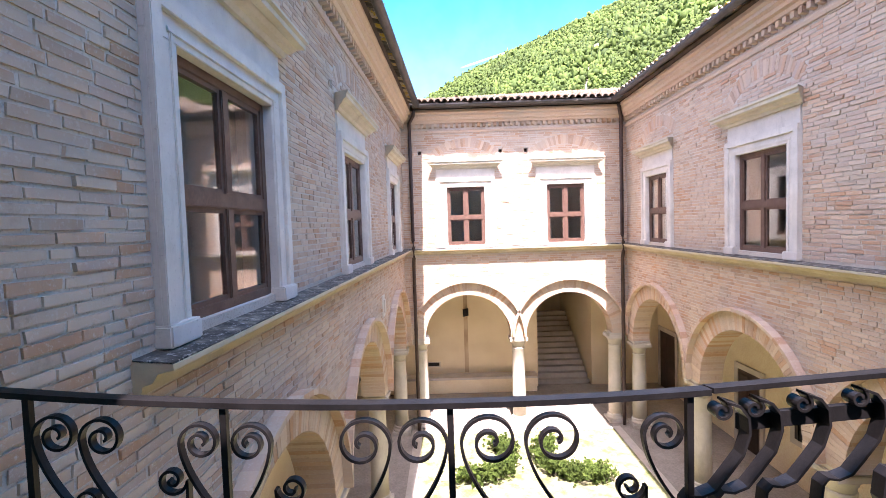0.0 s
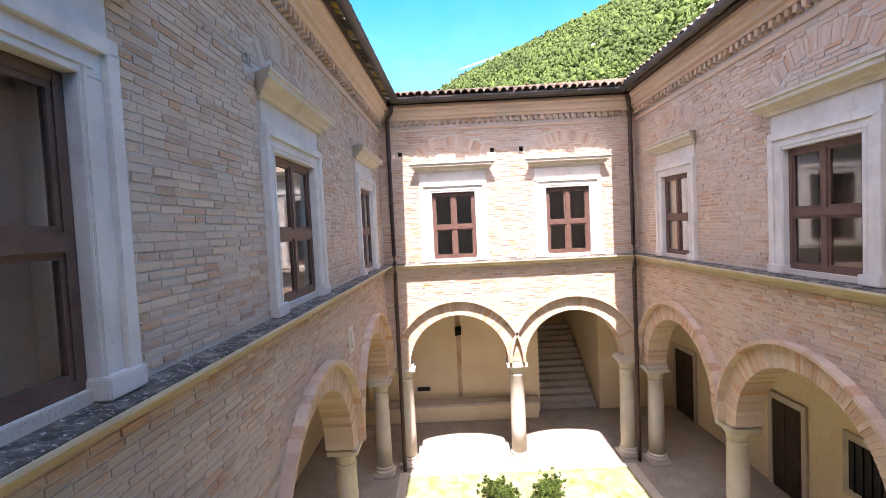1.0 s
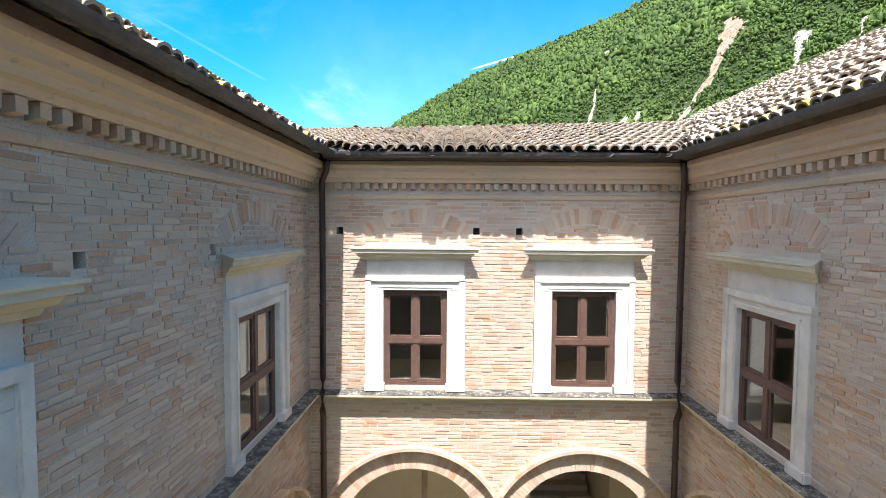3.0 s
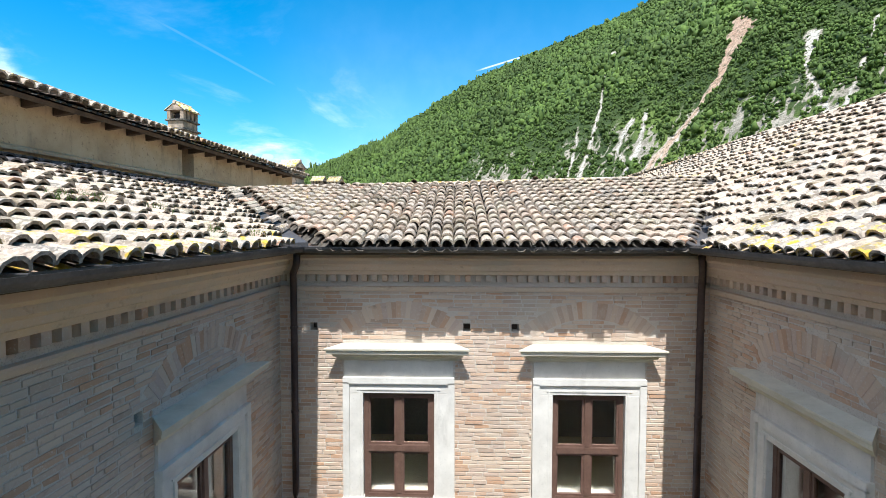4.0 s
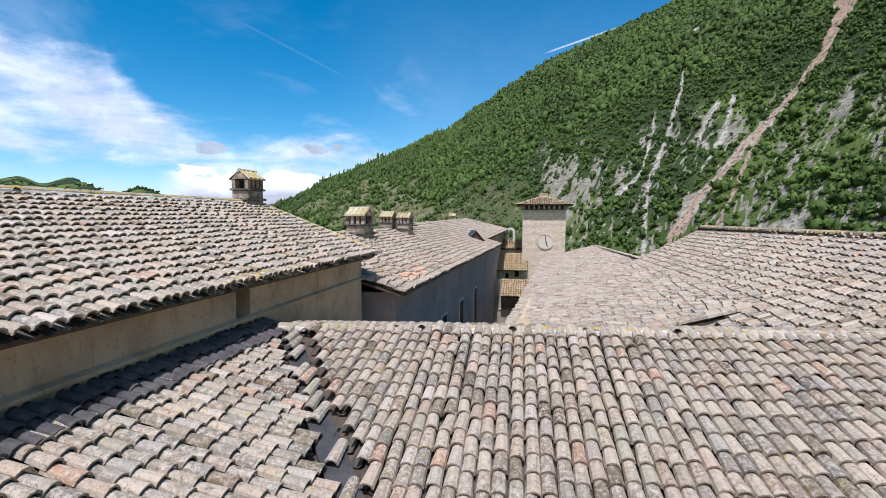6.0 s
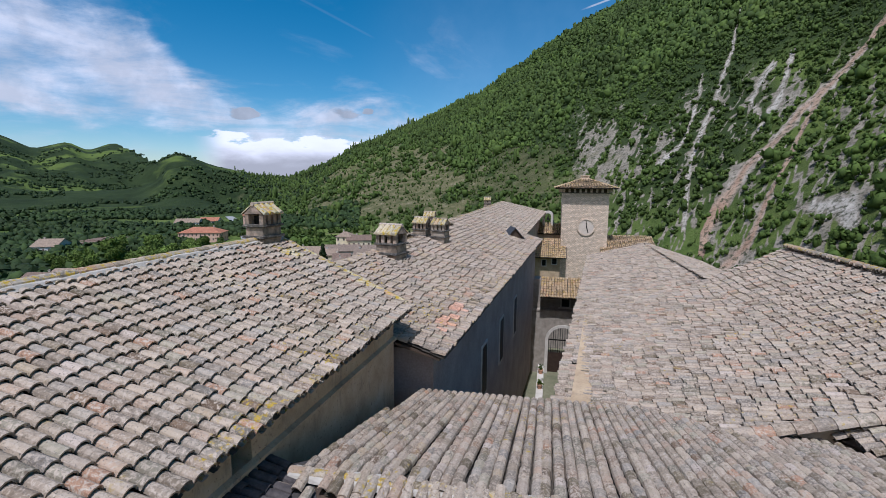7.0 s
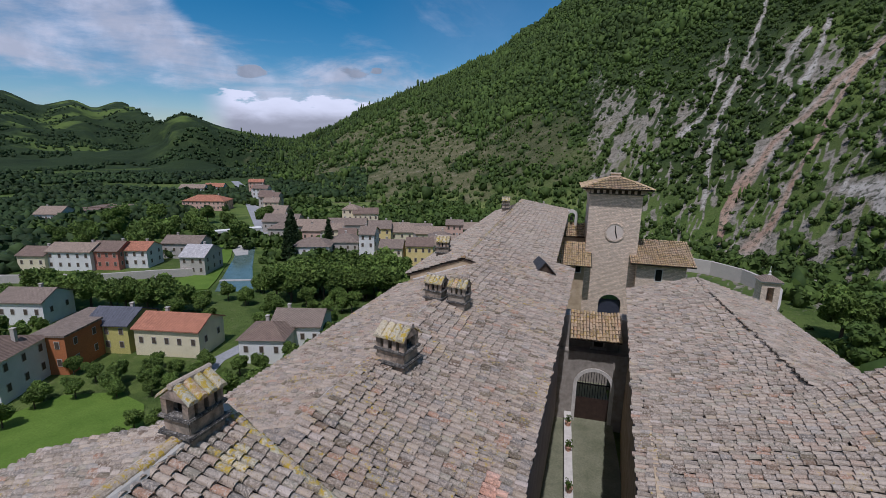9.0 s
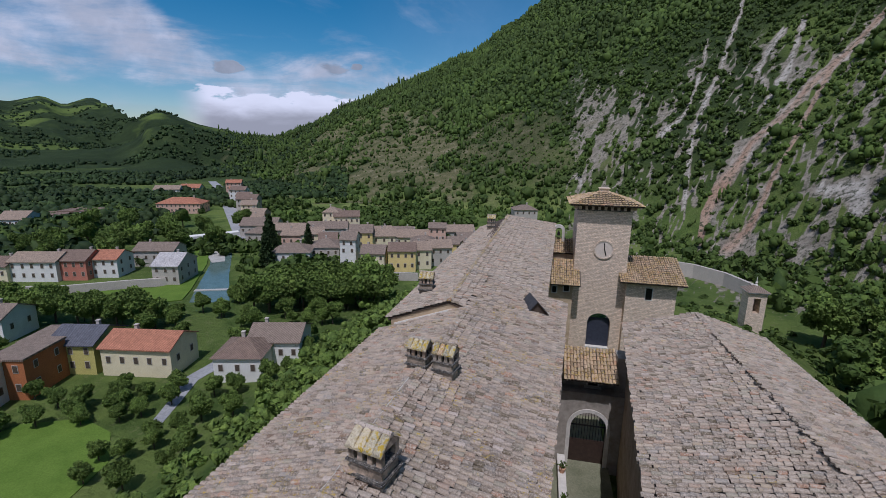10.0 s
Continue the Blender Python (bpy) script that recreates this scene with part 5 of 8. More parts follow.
def bare(P):
    """For an array of places: how bare the slope is (0 wooded, 1 rock), how earthy-pink, how scrubby."""
    dx, dy = P[:, 0] - CX, P[:, 1] - CY
    d = np.hypot(dx, dy)
    az, el = np.degrees(np.arctan2(dx, dy)), np.degrees(np.arctan2(P[:, 2] - 17, d))
    dist = [angdist(az, el, line) for line in GULLIES]
    g = np.min(dist, axis=0)
    wob = np.array([noise.fractal(Vector((x * 0.05, y * 0.05, z * 0.05)), 0.7, 2.1, 4) for x, y, z in P])
    # crags run down the fall line, which leans in the view from the palace
    u = az - 0.36 * el
    crag = np.array([noise.fractal(Vector((a * 0.62, e * 0.16, 2.0)), 0.7, 2.2, 6) for a, e in zip(u, el)])
    fine = np.array([noise.fractal(Vector((a * 2.6, e * 1.0, 5.0)), 0.6, 2.2, 4) for a, e in zip(u, el)])
    r = ss(1.3, 0.7, g + wob * 0.6 + fine * 0.35)
    zone = ss(-6, 6, az) * ss(60, 46, az) * ss(15, 5, el - np.maximum(0, az - 10) * 0.2) * ss(-18, -12, el)
    face = ss(1.3, 0.6, np.hypot((az - 5.2) / 3.4, (el - 3.4) / 5.5) + wob * 0.3)      # the broken cliff over the town
    r = np.maximum(r, ss(0.01, 0.26, crag * 0.5 + fine * 0.75 + 0.05 * ss(10, 24, az) + 0.22 * face + 0.16 * ss(5, -4, el) * ss(12, 24, az)) * zone * 0.85)
    # the knolls of thin scrub over the town
    k = np.minimum(np.hypot((az + 18.5) / 8.5, (el + 1.0) / 4.2), np.hypot((az + 3) / 5.0, (el - 0.5) / 3.0))
    scrub = ss(1.25, 0.6, k * 0.85 + wob * 1.3) * (1 - 0.45 * ss(-11, -6, az))
    r = np.maximum(r, scrub * 0.42)
    pink = ss(1.6, 0.7, np.minimum(dist[1] + 0.6 * ss(15, 10, el) * ss(-4, 1, el), dist[2] + 0.35) + wob * 0.3)
    return r, pink, scrub


def land():
    rings, r = [0.0], 5.0
    while r < 4600:
        rings.append(r)
        r += 3.0 if r < 120 else max(3.5, r * 0.013)
    az = []
    a = -180.0
    while a < 180:
        az.append(a)
        a += 0.27 if 0 <= a < 45 else 0.5 if -62 <= a < 62 else 2.0
    n = len(az)
    vs = []
    for d in rings:
        for a in az:
            x, y = CX + d * math.sin(radians(a)), CY + d * math.cos(radians(a))
            vs.append((x, y, height(x, y)))
    P = np.array(vs)
    D, A = np.repeat(rings, n), np.tile(az, len(rings))
    on = (D > 130) & (D < 1300) & (A > -40) & (A < 58)
    rock, pink, scrub = np.zeros(len(P)), np.zeros(len(P)), np.zeros(len(P))
    rock[on], pink[on], scrub[on] = bare(P[on])
    wood = ss(420, 640, D) * ss(-24, -32, A) * ss(-120, -70, A)
    feet = np.array([table(BASE, a) for a in az])
    wood = np.maximum(wood, 0.9 * ss(0, 60, D - np.tile(feet, len(rings))) * ss(-36, -30, A) * ss(75, 60, A))
    fs = [(i * n + k, i * n + (k + 1) % n, (i + 1) * n + (k + 1) % n, (i + 1) * n + k) for i in range(len(rings) - 1) for k in range(n)]
    me = bpy.data.meshes.new("ground")
    me.from_pydata(vs, [], fs)
    for nm, val in (("rock", rock), ("pink", pink), ("scrub", scrub), ("wood", wood)):
        at = me.attributes.new(nm, "FLOAT", "POINT")
        at.data.foreach_set("value", val)
    me.polygons.foreach_set("use_smooth", [True] * len(me.polygons))
    m = Mat("land", 0.95, 0, 0.1)
    fields = m.ramp(m.noise(0.012, 4, 0.5), [(0.35, (0.088, 0.128, 0.032)), (0.5, (0.138, 0.188, 0.046)), (0.62, (0.180, 0.222, 0.062)), (0.75, (0.25, 0.245, 0.11))])
    fields = m.mix(m.grey(m.noise(0.07, 6, 0.65), 0.46, 0.62), fields, (0.065, 0.105, 0.024))
    fields = m.mix(m.grey(m.noise(0.6, 5, 0.7), 0.56, 0.72), fields, (0.17, 0.185, 0.075))
    at = m.n.new("ShaderNodeAttribute")
    at.attribute_name = "rock"
    ap = m.n.new("ShaderNodeAttribute")
    ap.attribute_name = "pink"
    stone = m.ramp(m.noise(0.18, 7, 0.7), [(0.3, (0.16, 0.14, 0.108)), (0.55, (0.31, 0.275, 0.22)), (0.75, (0.46, 0.415, 0.34))])
    earth = m.ramp(m.noise(0.10, 6, 0.65), [(0.3, (0.30, 0.185, 0.125)), (0.7, (0.48, 0.345, 0.25))])
    stone = m.mix(m.grey(at.outputs["Fac"], 0.86, 1.0), stone, m.ramp(m.noise(0.3, 6, 0.7), [(0.3, (0.32, 0.29, 0.245)), (0.7, (0.58, 0.535, 0.465))]))
    stone = m.mix(ap.outputs["Fac"], stone, earth)
    stone = m.mix(m.grey(m.noise(0.55, 6, 0.75, (1, 1, 0.45)), 0.50, 0.60), stone, (0.075, 0.08, 0.05))
    asc = m.n.new("ShaderNodeAttribute")
    asc.attribute_name = "scrub"
    aw = m.n.new("ShaderNodeAttribute")
    aw.attribute_name = "wood"
    # dark wooded ground; the far hills' cloud shadow is mixed into it
    wood_and_shade = m.ramp(m.noise(0.02, 7, 0.75), [(0.35, (0.018, 0.030, 0.012)), (0.55, (0.032, 0.050, 0.018)), (0.7, (0.052, 0.074, 0.025))])
    meadow = m.grey(m.noise(0.0042, 5, 0.55), 0.56, 0.62)
    wood_and_shade = m.mix(meadow, wood_and_shade, (0.10, 0.14, 0.034))
    fields = m.mix(aw.outputs["Fac"], fields, wood_and_shade)
    dry = m.ramp(m.noise(0.12, 6, 0.7), [(0.35, (0.075, 0.085, 0.033)), (0.55, (0.15, 0.14, 0.07)), (0.72, (0.27, 0.235, 0.155))])
    fields = m.mix(asc.outputs["Fac"], fields, dry)
    stone = m.mix(asc.outputs["Fac"], stone, dry)
    edge = m.n.new("ShaderNodeMath")
    edge.operation = "MULTIPLY_ADD"
    m.link(m.noise(0.22, 7, 0.75, (1, 1, 0.5)), edge.inputs[0])
    edge.inputs[1].default_value = 1.3
    m.link(at.outputs["Fac"], edge.inputs[2])
    m.color(m.mix(m.grey(edge.outputs[0], 1.15, 1.36), fields, stone))
    m.bump(m.noise(0.5, 7, 0.7), 0.9, 1.6)
    me.materials.append(m.m)
    g = new("ground", me)
    return tagged(g, "green valley floor rising to a wooded, scree-scarred mountain", "ground", "", "structure")


ground = land()


def ico(sub):
    bm = bmesh.new()
    bmesh.ops.create_icosphere(bm, subdivisions=sub, radius=1.0)
    v = np.array([tuple(q.co) for q in bm.verts])
    bm.faces.ensure_lookup_table()
    f = np.array([[q.index for q in p.verts] for p in bm.faces])
    bm.free()
    return v, f


ICO1 = ico(1)


QUAD = np.array([(-1, -.7, 0), (1, -.7, .35), (.8, .9, 0), (-.9, .7, .3)])


def turned(w, n):
    """n random turns, as matrices."""
    q = w.normal(0, 1, (n, 4))
    q /= np.linalg.norm(q, axis=1)[:, None]
    a, b, c, d = q.T
    return np.stack([np.stack([1 - 2 * (c * c + d * d), 2 * (b * c - a * d), 2 * (b * d + a * c)], 1),
                     np.stack([2 * (b * c + a * d), 1 - 2 * (b * b + d * d), 2 * (c * d - a * b)], 1),
                     np.stack([2 * (b * d - a * c), 2 * (c * d + a * b), 1 - 2 * (b * b + c * c)], 1)], 1)


def leafy(name, spots, mat, w, sprays=4, core=0.86, leaf=0.55):
    """Many ragged crowns joined: spots of (x, y, z, radius, height); a lumpy core and loose leaf sprays each."""
    S = np.array(spots)
    n = len(S)
    v, f = ICO1
    m = len(v)
    k = 1 + w.normal(0, 0.22, (n, m, 1))
    size = np.stack([S[:, 3], S[:, 3], S[:, 4]], 1)[:, None, :]
    mid = S[:, None, :3] + np.array([0, 0, 0.6]) * S[:, None, 4:5]
    R = turned(w, n)
    V = mid + np.einsum("nij,mj->nmi", R, v) * k * size * core
    F = (f[None] + np.arange(n)[:, None, None] * m).reshape(-1, 3)
    verts, faces = [V.reshape(-1, 3)], F.tolist()
    base = n * m
    if sprays:
        d = w.normal(0, 1, (n, sprays, 3))
        d /= np.linalg.norm(d, axis=2)[:, :, None]
        d[:, :, 2] = np.abs(d[:, :, 2]) * 0.9 - 0.1
        c = mid + d * size * core * w.uniform(0.8, 1.15, (n, sprays, 1))
        R = turned(w, n * sprays)
        ls = (S[:, None, 3] * leaf * w.uniform(.6, 1.2, (n, sprays))).reshape(-1, 1, 1)
        Q = c.reshape(-1, 1, 3) + np.einsum("nij,mj->nmi", R, QUAD) * ls
        verts.append(Q.reshape(-1, 3))
        faces += (base + np.arange(n * sprays * 4).reshape(-1, 4)).tolist()
    me = bpy.data.meshes.new(name)
    me.from_pydata(np.concatenate(verts).tolist(), [], faces)
    me.materials.append(mat)
    me.polygons.foreach_set("use_smooth", [True] * len(me.polygons))
    return me


def forest():
    w = np.random.RandomState(5)
    cand = []
    while len(cand) < 62000:
        a = w.uniform(-39, 52)
        if w.uniform() > smooth(-39, -29, a):
            continue
        B, D = table(BASE, a), table(DIST, a)
        d = math.sqrt(w.uniform((B - 25) ** 2, (D * 1.02) ** 2))
        if w.uniform() > (1.0 if d < 480 else 0.72):
            continue
        x, y = CX + d * math.sin(radians(a)), CY + d * math.cos(radians(a))
        if x < 56 and y < 180:
            continue
        cand.append((x, y, height(x, y), a, d))
    C = np.array(cand)
    b, _, sc = bare(C[:, :3])
    keep = w.uniform(0, 1, len(C)) > np.maximum(np.where(b > 0.8, 0.985, b * 0.86), sc * 0.70)
    C, b, sc = C[keep], b[keep], sc[keep]
    d = C[:, 4]
    r = w.uniform(0.8, 1.9, len(C)) * np.exp(w.normal(0, 0.28, len(C))) * np.where(d < 450, 1.0, 1.45) * np.where(b > 0.2, 0.55, 1)
    h = r * w.uniform(0.9, 1.6, len(C))
    slim = w.uniform(0, 1, len(C)) < np.where(C[:, 3] < -6, 0.12 + 0.5 * ss(0.45, 0.8, (d - 330) / 800), 0.06)   # conifers among the broadleaves
    r, h = np.where(slim, r * 0.6, r), np.where(slim, h * 1.7, h)
    spots = np.column_stack([C[:, :3], r, h])
    close = (d < 430) & (C[:, 3] > 2)                # the nearest crowns are made of smaller clumps
    split = np.repeat(spots[close], 4, axis=0)
    split[:, :2] += w.normal(0, 0.48, (len(split), 2)) * split[:, 3:4]
    split[:, 2] += w.uniform(-0.1, 0.65, len(split)) * split[:, 4]
    split[:, 3:5] *= w.uniform(0.38, 0.72, (len(split), 1))
    spots = np.concatenate([spots[~close], split])
    ob = new("forest", leafy("forest", spots, M["forest"], w, 2, 0.9, 0.6))
    tagged(ob, "dense green broadleaf forest covering the mountain side", "forest", "", "stuff")


forest()

# ---- loggia: stairs, bench, doors, lamp ----
stair = thing("staircase", "worn stone stairs climbing behind the loggia", "stairs")
for i in range(13):
    bevel(part("step", Soup().box(3.5, 5.55, 18.55 + 0.30 * i, 18.9 + 0.30 * i, FLOOR, FLOOR + 0.175 * (i + 1)), M["column"], stair), 0.015)
flat("stair_wall", Soup().box(3.2, 3.45, FB + .3, 23.5, FLOOR, 4.9).box(5.6, 5.85, FB + .3, 23.5, FLOOR, 4.9).box(3.2, 5.85, 23.5, 23.7, FLOOR, 4.9).box(3.2, 5.85, FB, 23.7, 4.9, 5.1), M["plaster"], "cream plaster wall of the stairwell", "wall")
bench = thing("bench", "long masonry bench with a stone top along the loggia wall", "bench")
part("bench_body", Soup().box(LB, 3.3, 17.85, FB, FLOOR, 0.28), M["plaster"], bench)
bevel(part("bench_top", Soup().box(LB, 3.34, 17.78, FB, 0.284, 0.37), M["column"], bench), 0.02)
tagged(part("wall_strip", Soup().box(0.52, 0.68, FB - 0.03, FB - 0.002, 0.4, 4.6), M["grey_plaster"]), "narrow unpainted strip left on the loggia wall", "wall strip", "", "structure")
lamp = thing("spotlight", "small black spotlight on the loggia wall", "lamp")
part("bracket", Soup().box(0.57, 0.63, FB - 0.14, FB - 0.032, 2.92, 2.98), M["iron"], lamp)
bevel(part("lamp_body", Soup().hexa([(0.49, FB - .34, 2.70), (0.71, FB - .34, 2.74), (0.71, FB - .15, 2.84), (0.49, FB - .15, 2.80), (0.49, FB - .30, 2.92), (0.71, FB - .30, 2.96), (0.71, FB - .13, 3.02), (0.49, FB - .13, 2.98)]), M["iron"], lamp), 0.01)
vent = thing("wall_vent", "dark recessed vent low on the loggia wall", "vent")
part("vent_frame", Soup().box(-1.0, -0.45, FB - 0.02, FB - 0.002, 0.66, 0.86), M["column"], vent)
part("vent_hole", Soup().box(-0.95, -0.5, FB - 0.024, FB - 0.021, 0.69, 0.83), M["iron"], vent)


def door(y0, y1, z1, label):
    ob = thing("door", label, "door", "loggia doors")
    x = RB
    for q in ((y0 - 0.14, y0, FLOOR, z1), (y1, y1 + 0.14, FLOOR, z1), (y0 - 0.14, y1 + 0.14, z1, z1 + 0.16)):
        bevel(part("door_frame", Soup().box(x - 0.07, x - 0.002, q[0], q[1], q[2], q[3]), M["column"], ob), 0.008)
    part("leaf", Soup().box(x - 0.035, x - 0.003, y0, y1, FLOOR, z1), M["dark"], ob)
    for a, b in ((y0 + .1, (y0 + y1) / 2 - .05), ((y0 + y1) / 2 + .05, y1 - .1)):
        for c, d in ((FLOOR + .15, FLOOR + .85), (FLOOR + 1.0, z1 - .12)):
            bevel(part("door_panel", Soup().box(x - 0.05, x - 0.034, a, b, c, d), M["dark"], ob), 0.008)
    return ob


door(16.9, 18.1, 1.95, "dark wooden panelled double door in a stone frame")
door(12.3, 13.25, 1.95, "dark wooden panelled double door in a stone frame")
door(5.2, 6.2, 1.95, "dark wooden panelled double door in a stone frame")
gw = thing("grated_window", "small barred window in the loggia wall", "window", "", "structure")
part("frame", Soup().box(RB - 0.06, RB - 0.002, 9.7, 11.2, 0.75, 2.05), M["column"], gw)
part("recess", Soup().box(RB - 0.066, RB - 0.061, 9.85, 11.05, 0.9, 1.9), M["iron"], gw)
for i in range(6):
    part("bar", Soup().box(RB - 0.09, RB - 0.07, 9.95 + 0.19 * i, 9.97 + 0.19 * i, 0.9, 1.9), M["iron"], gw)

# ---- the courtyard garden ----
lawn_c = part("lawn", Soup().box(-1.0, 5.0, 2.0, 14.28, FLOOR - 0.01, FLOOR + 0.035), M["dry_grass"])
tagged(lawn_c, "patchy green lawn in the middle of the courtyard", "lawn", "", "structure")
for q in ((-1.25, -1.0, 1.8, 14.45), (5.0, 5.25, 1.8, 14.45), (-1.0, 5.0, 14.28, 14.45)):
    tagged(bevel(part("kerb", Soup().box(q[0], q[1], q[2], q[3], FLOOR - 0.02, FLOOR + 0.06), M["column"]), 0.015), "worn stone kerb round the courtyard lawn", "kerb", "lawn kerbs", "structure")


def leaf_cloud(points, size, w):
    """Small crumpled leaf sprays round points."""
    P, S = np.array([p for p, s in points]), np.array([s for p, s in points])
    k = 5
    c = np.repeat(P, k, axis=0) + w.normal(0, 0.55, (len(P) * k, 3)) * size * np.repeat(S, k)[:, None]
    ls = size * np.repeat(S, k) * w.uniform(.45, .95, len(P) * k)
    Q = c[:, None, :] + np.einsum("nij,mj->nmi", turned(w, len(P) * k), QUAD) * ls[:, None, None]
    me = bpy.data.meshes.new("leaves")
    me.from_pydata(Q.reshape(-1, 3).tolist(), [], np.arange(len(Q) * 4).reshape(-1, 4).tolist())
    return me


def hedge(line, seed):
    """A low clipped hedge following a curl of points on the lawn."""
    w = np.random.RandomState(seed)
    ob = thing("hedge", "low clipped green box hedge curling across the courtyard lawn", "hedge", "courtyard hedges")
    P = np.array(line)
    seg = np.hypot(*(P[1:] - P[:-1]).T)
    at = np.concatenate([[0], np.cumsum(seg)])
    t = w.uniform(0, at[-1], 900)
    x, y = np.interp(t, at, P[:, 0]) + w.normal(0, .13, 900), np.interp(t, at, P[:, 1]) + w.normal(0, .13, 900)
    z = FLOOR + 0.06 + w.uniform(0, 1, 900) ** 0.7 * 0.36
    me = leaf_cloud([((a, b, c), k) for a, b, c, k in zip(x, y, z, w.uniform(.6, 1.2, 900))], 0.05, w)
    me.materials.append(M["hedge"])
    part("leaves", me, None, ob)
    for i in range(8):
        q = at[-1] * (i + .5) / 8
        sx, sy = np.interp(q, at, P[:, 0]), np.interp(q, at, P[:, 1])
        part("stem", Soup().tube([(sx, sy, FLOOR), (sx + .03, sy, FLOOR + .25)], 0.012, 5), M["bark"], ob)


hedge(((0.1, 11.45), (0.8, 11.5), (1.32, 11.85), (1.5, 12.6), (1.3, 13.1), (1.05, 13.25)), 40)
hedge(((3.85, 11.4), (3.1, 11.42), (2.55, 11.7), (2.36, 12.3), (2.5, 13.0), (2.75, 13.35)), 41)

# a coat of arms and small fittings on the west wall
crest = thing("wall_plaque", "small pale carved stone plaque on the brick wall", "plaque")
bevel(part("slab", Soup().box(XL - 0.26, XL - 0.12, 10.4, 10.75, 4.25, 4.75), M["stone"], crest), 0.01)
bevel(part("shield", Soup().box(XL - 0.12, XL - 0.09, 10.48, 10.67, 4.34, 4.66), M["stone"], crest), 0.03)

# ---- balcony with its wrought-iron railing ----
RY, RT = 1.72, 5.70
BALF = 4.72
flat("balcony_floor", Soup().box(XL - .5, XR, YN, RY + 0.12, BALF - 0.22, BALF), M["sill"], "stone slab of the upper balcony", "balcony")
rail = thing("balcony_railing", "black wrought-iron balcony railing with spiral scrolls", "railing")


def ribbon(pts, t=0.011, depth=0.028, y=RY):
    """A flat iron bar bent along (x, z) points."""
    s = Soup()
    n = len(pts)
    vs, fs = [], []
    for i, (x, z) in enumerate(pts):
        x0, z0 = pts[max(0, i - 1)]
        x1, z1 = pts[min(n - 1, i + 1)]
        L = math.hypot(x1 - x0, z1 - z0) or 1
        nx, nz = -(z1 - z0) / L * t / 2, (x1 - x0) / L * t / 2
        for sx, yy in ((1, -depth / 2), (1, depth / 2), (-1, depth / 2), (-1, -depth / 2)):
            vs.append((x + sx * nx, y + yy, z + sx * nz))
    for i in range(n - 1):
        for k in range(4):
            a, b = 4 * i + k, 4 * i + (k + 1) % 4
            fs.append((a, b, b + 4, a + 4))
    fs += [(3, 2, 1, 0), (4 * n - 4, 4 * n - 3, 4 * n - 2, 4 * n - 1)]
    return s.add(vs, fs)


def rail_z(x):
    """The hand rail has sunk a little in the middle."""
    return 5.618 + 0.03 * x * x


def scroll(cx, sd, r, drop=0.14):
    """A bent bar: a spiral that runs over its top and down one side, then sweeps across below (sd 1: down its west side)."""
    cz = rail_z(cx) - drop
    pts = []
    for i in range(46):                       # from the eye outwards
        t = i / 45
        a = math.pi - 2 * math.pi * 1.62 * (1 - t)
        rr = 0.012 + (r - 0.012) * t ** 0.9
        pts.append((cx + sd * rr * math.cos(a), cz + rr * math.sin(a)))
    x0, z0 = pts[-1]
    for i in range(1, 17):
        t = i / 16
        pts.append((x0 + sd * 0.27 * t ** 1.7, z0 - 0.42 * t))
    return pts


def low_scroll(cx, sd, cz, r=0.058):
    """A small spiral that leans on the stem beside it."""
    pts = []
    for i in range(34):
        t = i / 33
        a = -2 * math.pi * 1.5 * (1 - t)
        rr = 0.010 + (r - 0.010) * t
        pts.append((cx + sd * rr * math.cos(a), cz + rr * math.sin(a)))
    x1, z1 = pts[-1]
    for i in range(1, 8):
        pts.append((x1 - sd * 0.004 * i / 7, z1 - 0.20 * i / 7))
    return pts


part("top_rail", ribbon([(-1.87 + 2.73 * i / 24, rail_z(-1.87 + 2.73 * i / 24) + .006) for i in range(25)], 0.022, 0.05), M["iron"], rail)
part("lower_rail", Soup().box(-1.87, 0.86, RY - 0.012, RY + 0.012, BALF + 0.12, BALF + 0.14), M["iron"], rail)
for x in (-1.63, -0.91, -0.08, 0.79):
    part("bar", Soup().box(x - 0.012, x + 0.012, RY - 0.012, RY + 0.012, BALF, rail_z(x)), M["iron"], rail)
for cx, sd, r in ((-1.53, 1, .082), (-1.36, 1, .08), (-1.0, 1, .075), (-0.82, -1, .078), (-0.405, -1, .103), (-0.195, -1, .10), (0.065, 1, .108), (0.30, 1, .107), (0.70, 1, .078)):
    part("scroll", ribbon(scroll(cx, sd, r)), M["iron"], rail)
for cx, sd, cz in ((-1.11, 1, 5.37), (-0.67, -1, 5.325), (0.57, 1, 5.30), (-1.42, 1, 5.30)):
    part("scroll", ribbon(low_scroll(cx, sd, cz)), M["iron"], rail)
RT = 5.645
# the bellied side section, of broad flat bars
sec = thing("balcony_side_railing", "bellied wrought-iron railing section of broad curled bars", "railing")
for a, b in (((0.86, RY), (2.4, RY + 0.24)),):
    s = Soup()
    d = Vector((b[0] - a[0], b[1] - a[1], 0)).normalized() * 0.0
    s.sweep([(-0.024, RT - 0.004), (0.024, RT - 0.004), (0.024, RT + 0.016), (-0.024, RT + 0.016)], a, b, (-0.37, 0.93))
    part("top_rail", s, M["iron"], sec)
    s = Soup().sweep([(-0.012, RT - .17), (0.012, RT - .17), (0.012, RT - .11), (-0.012, RT - .11)], (1.0, RY + .05), b, (-0.37, 0.93))
    part("middle_rail", s, M["iron"], sec)
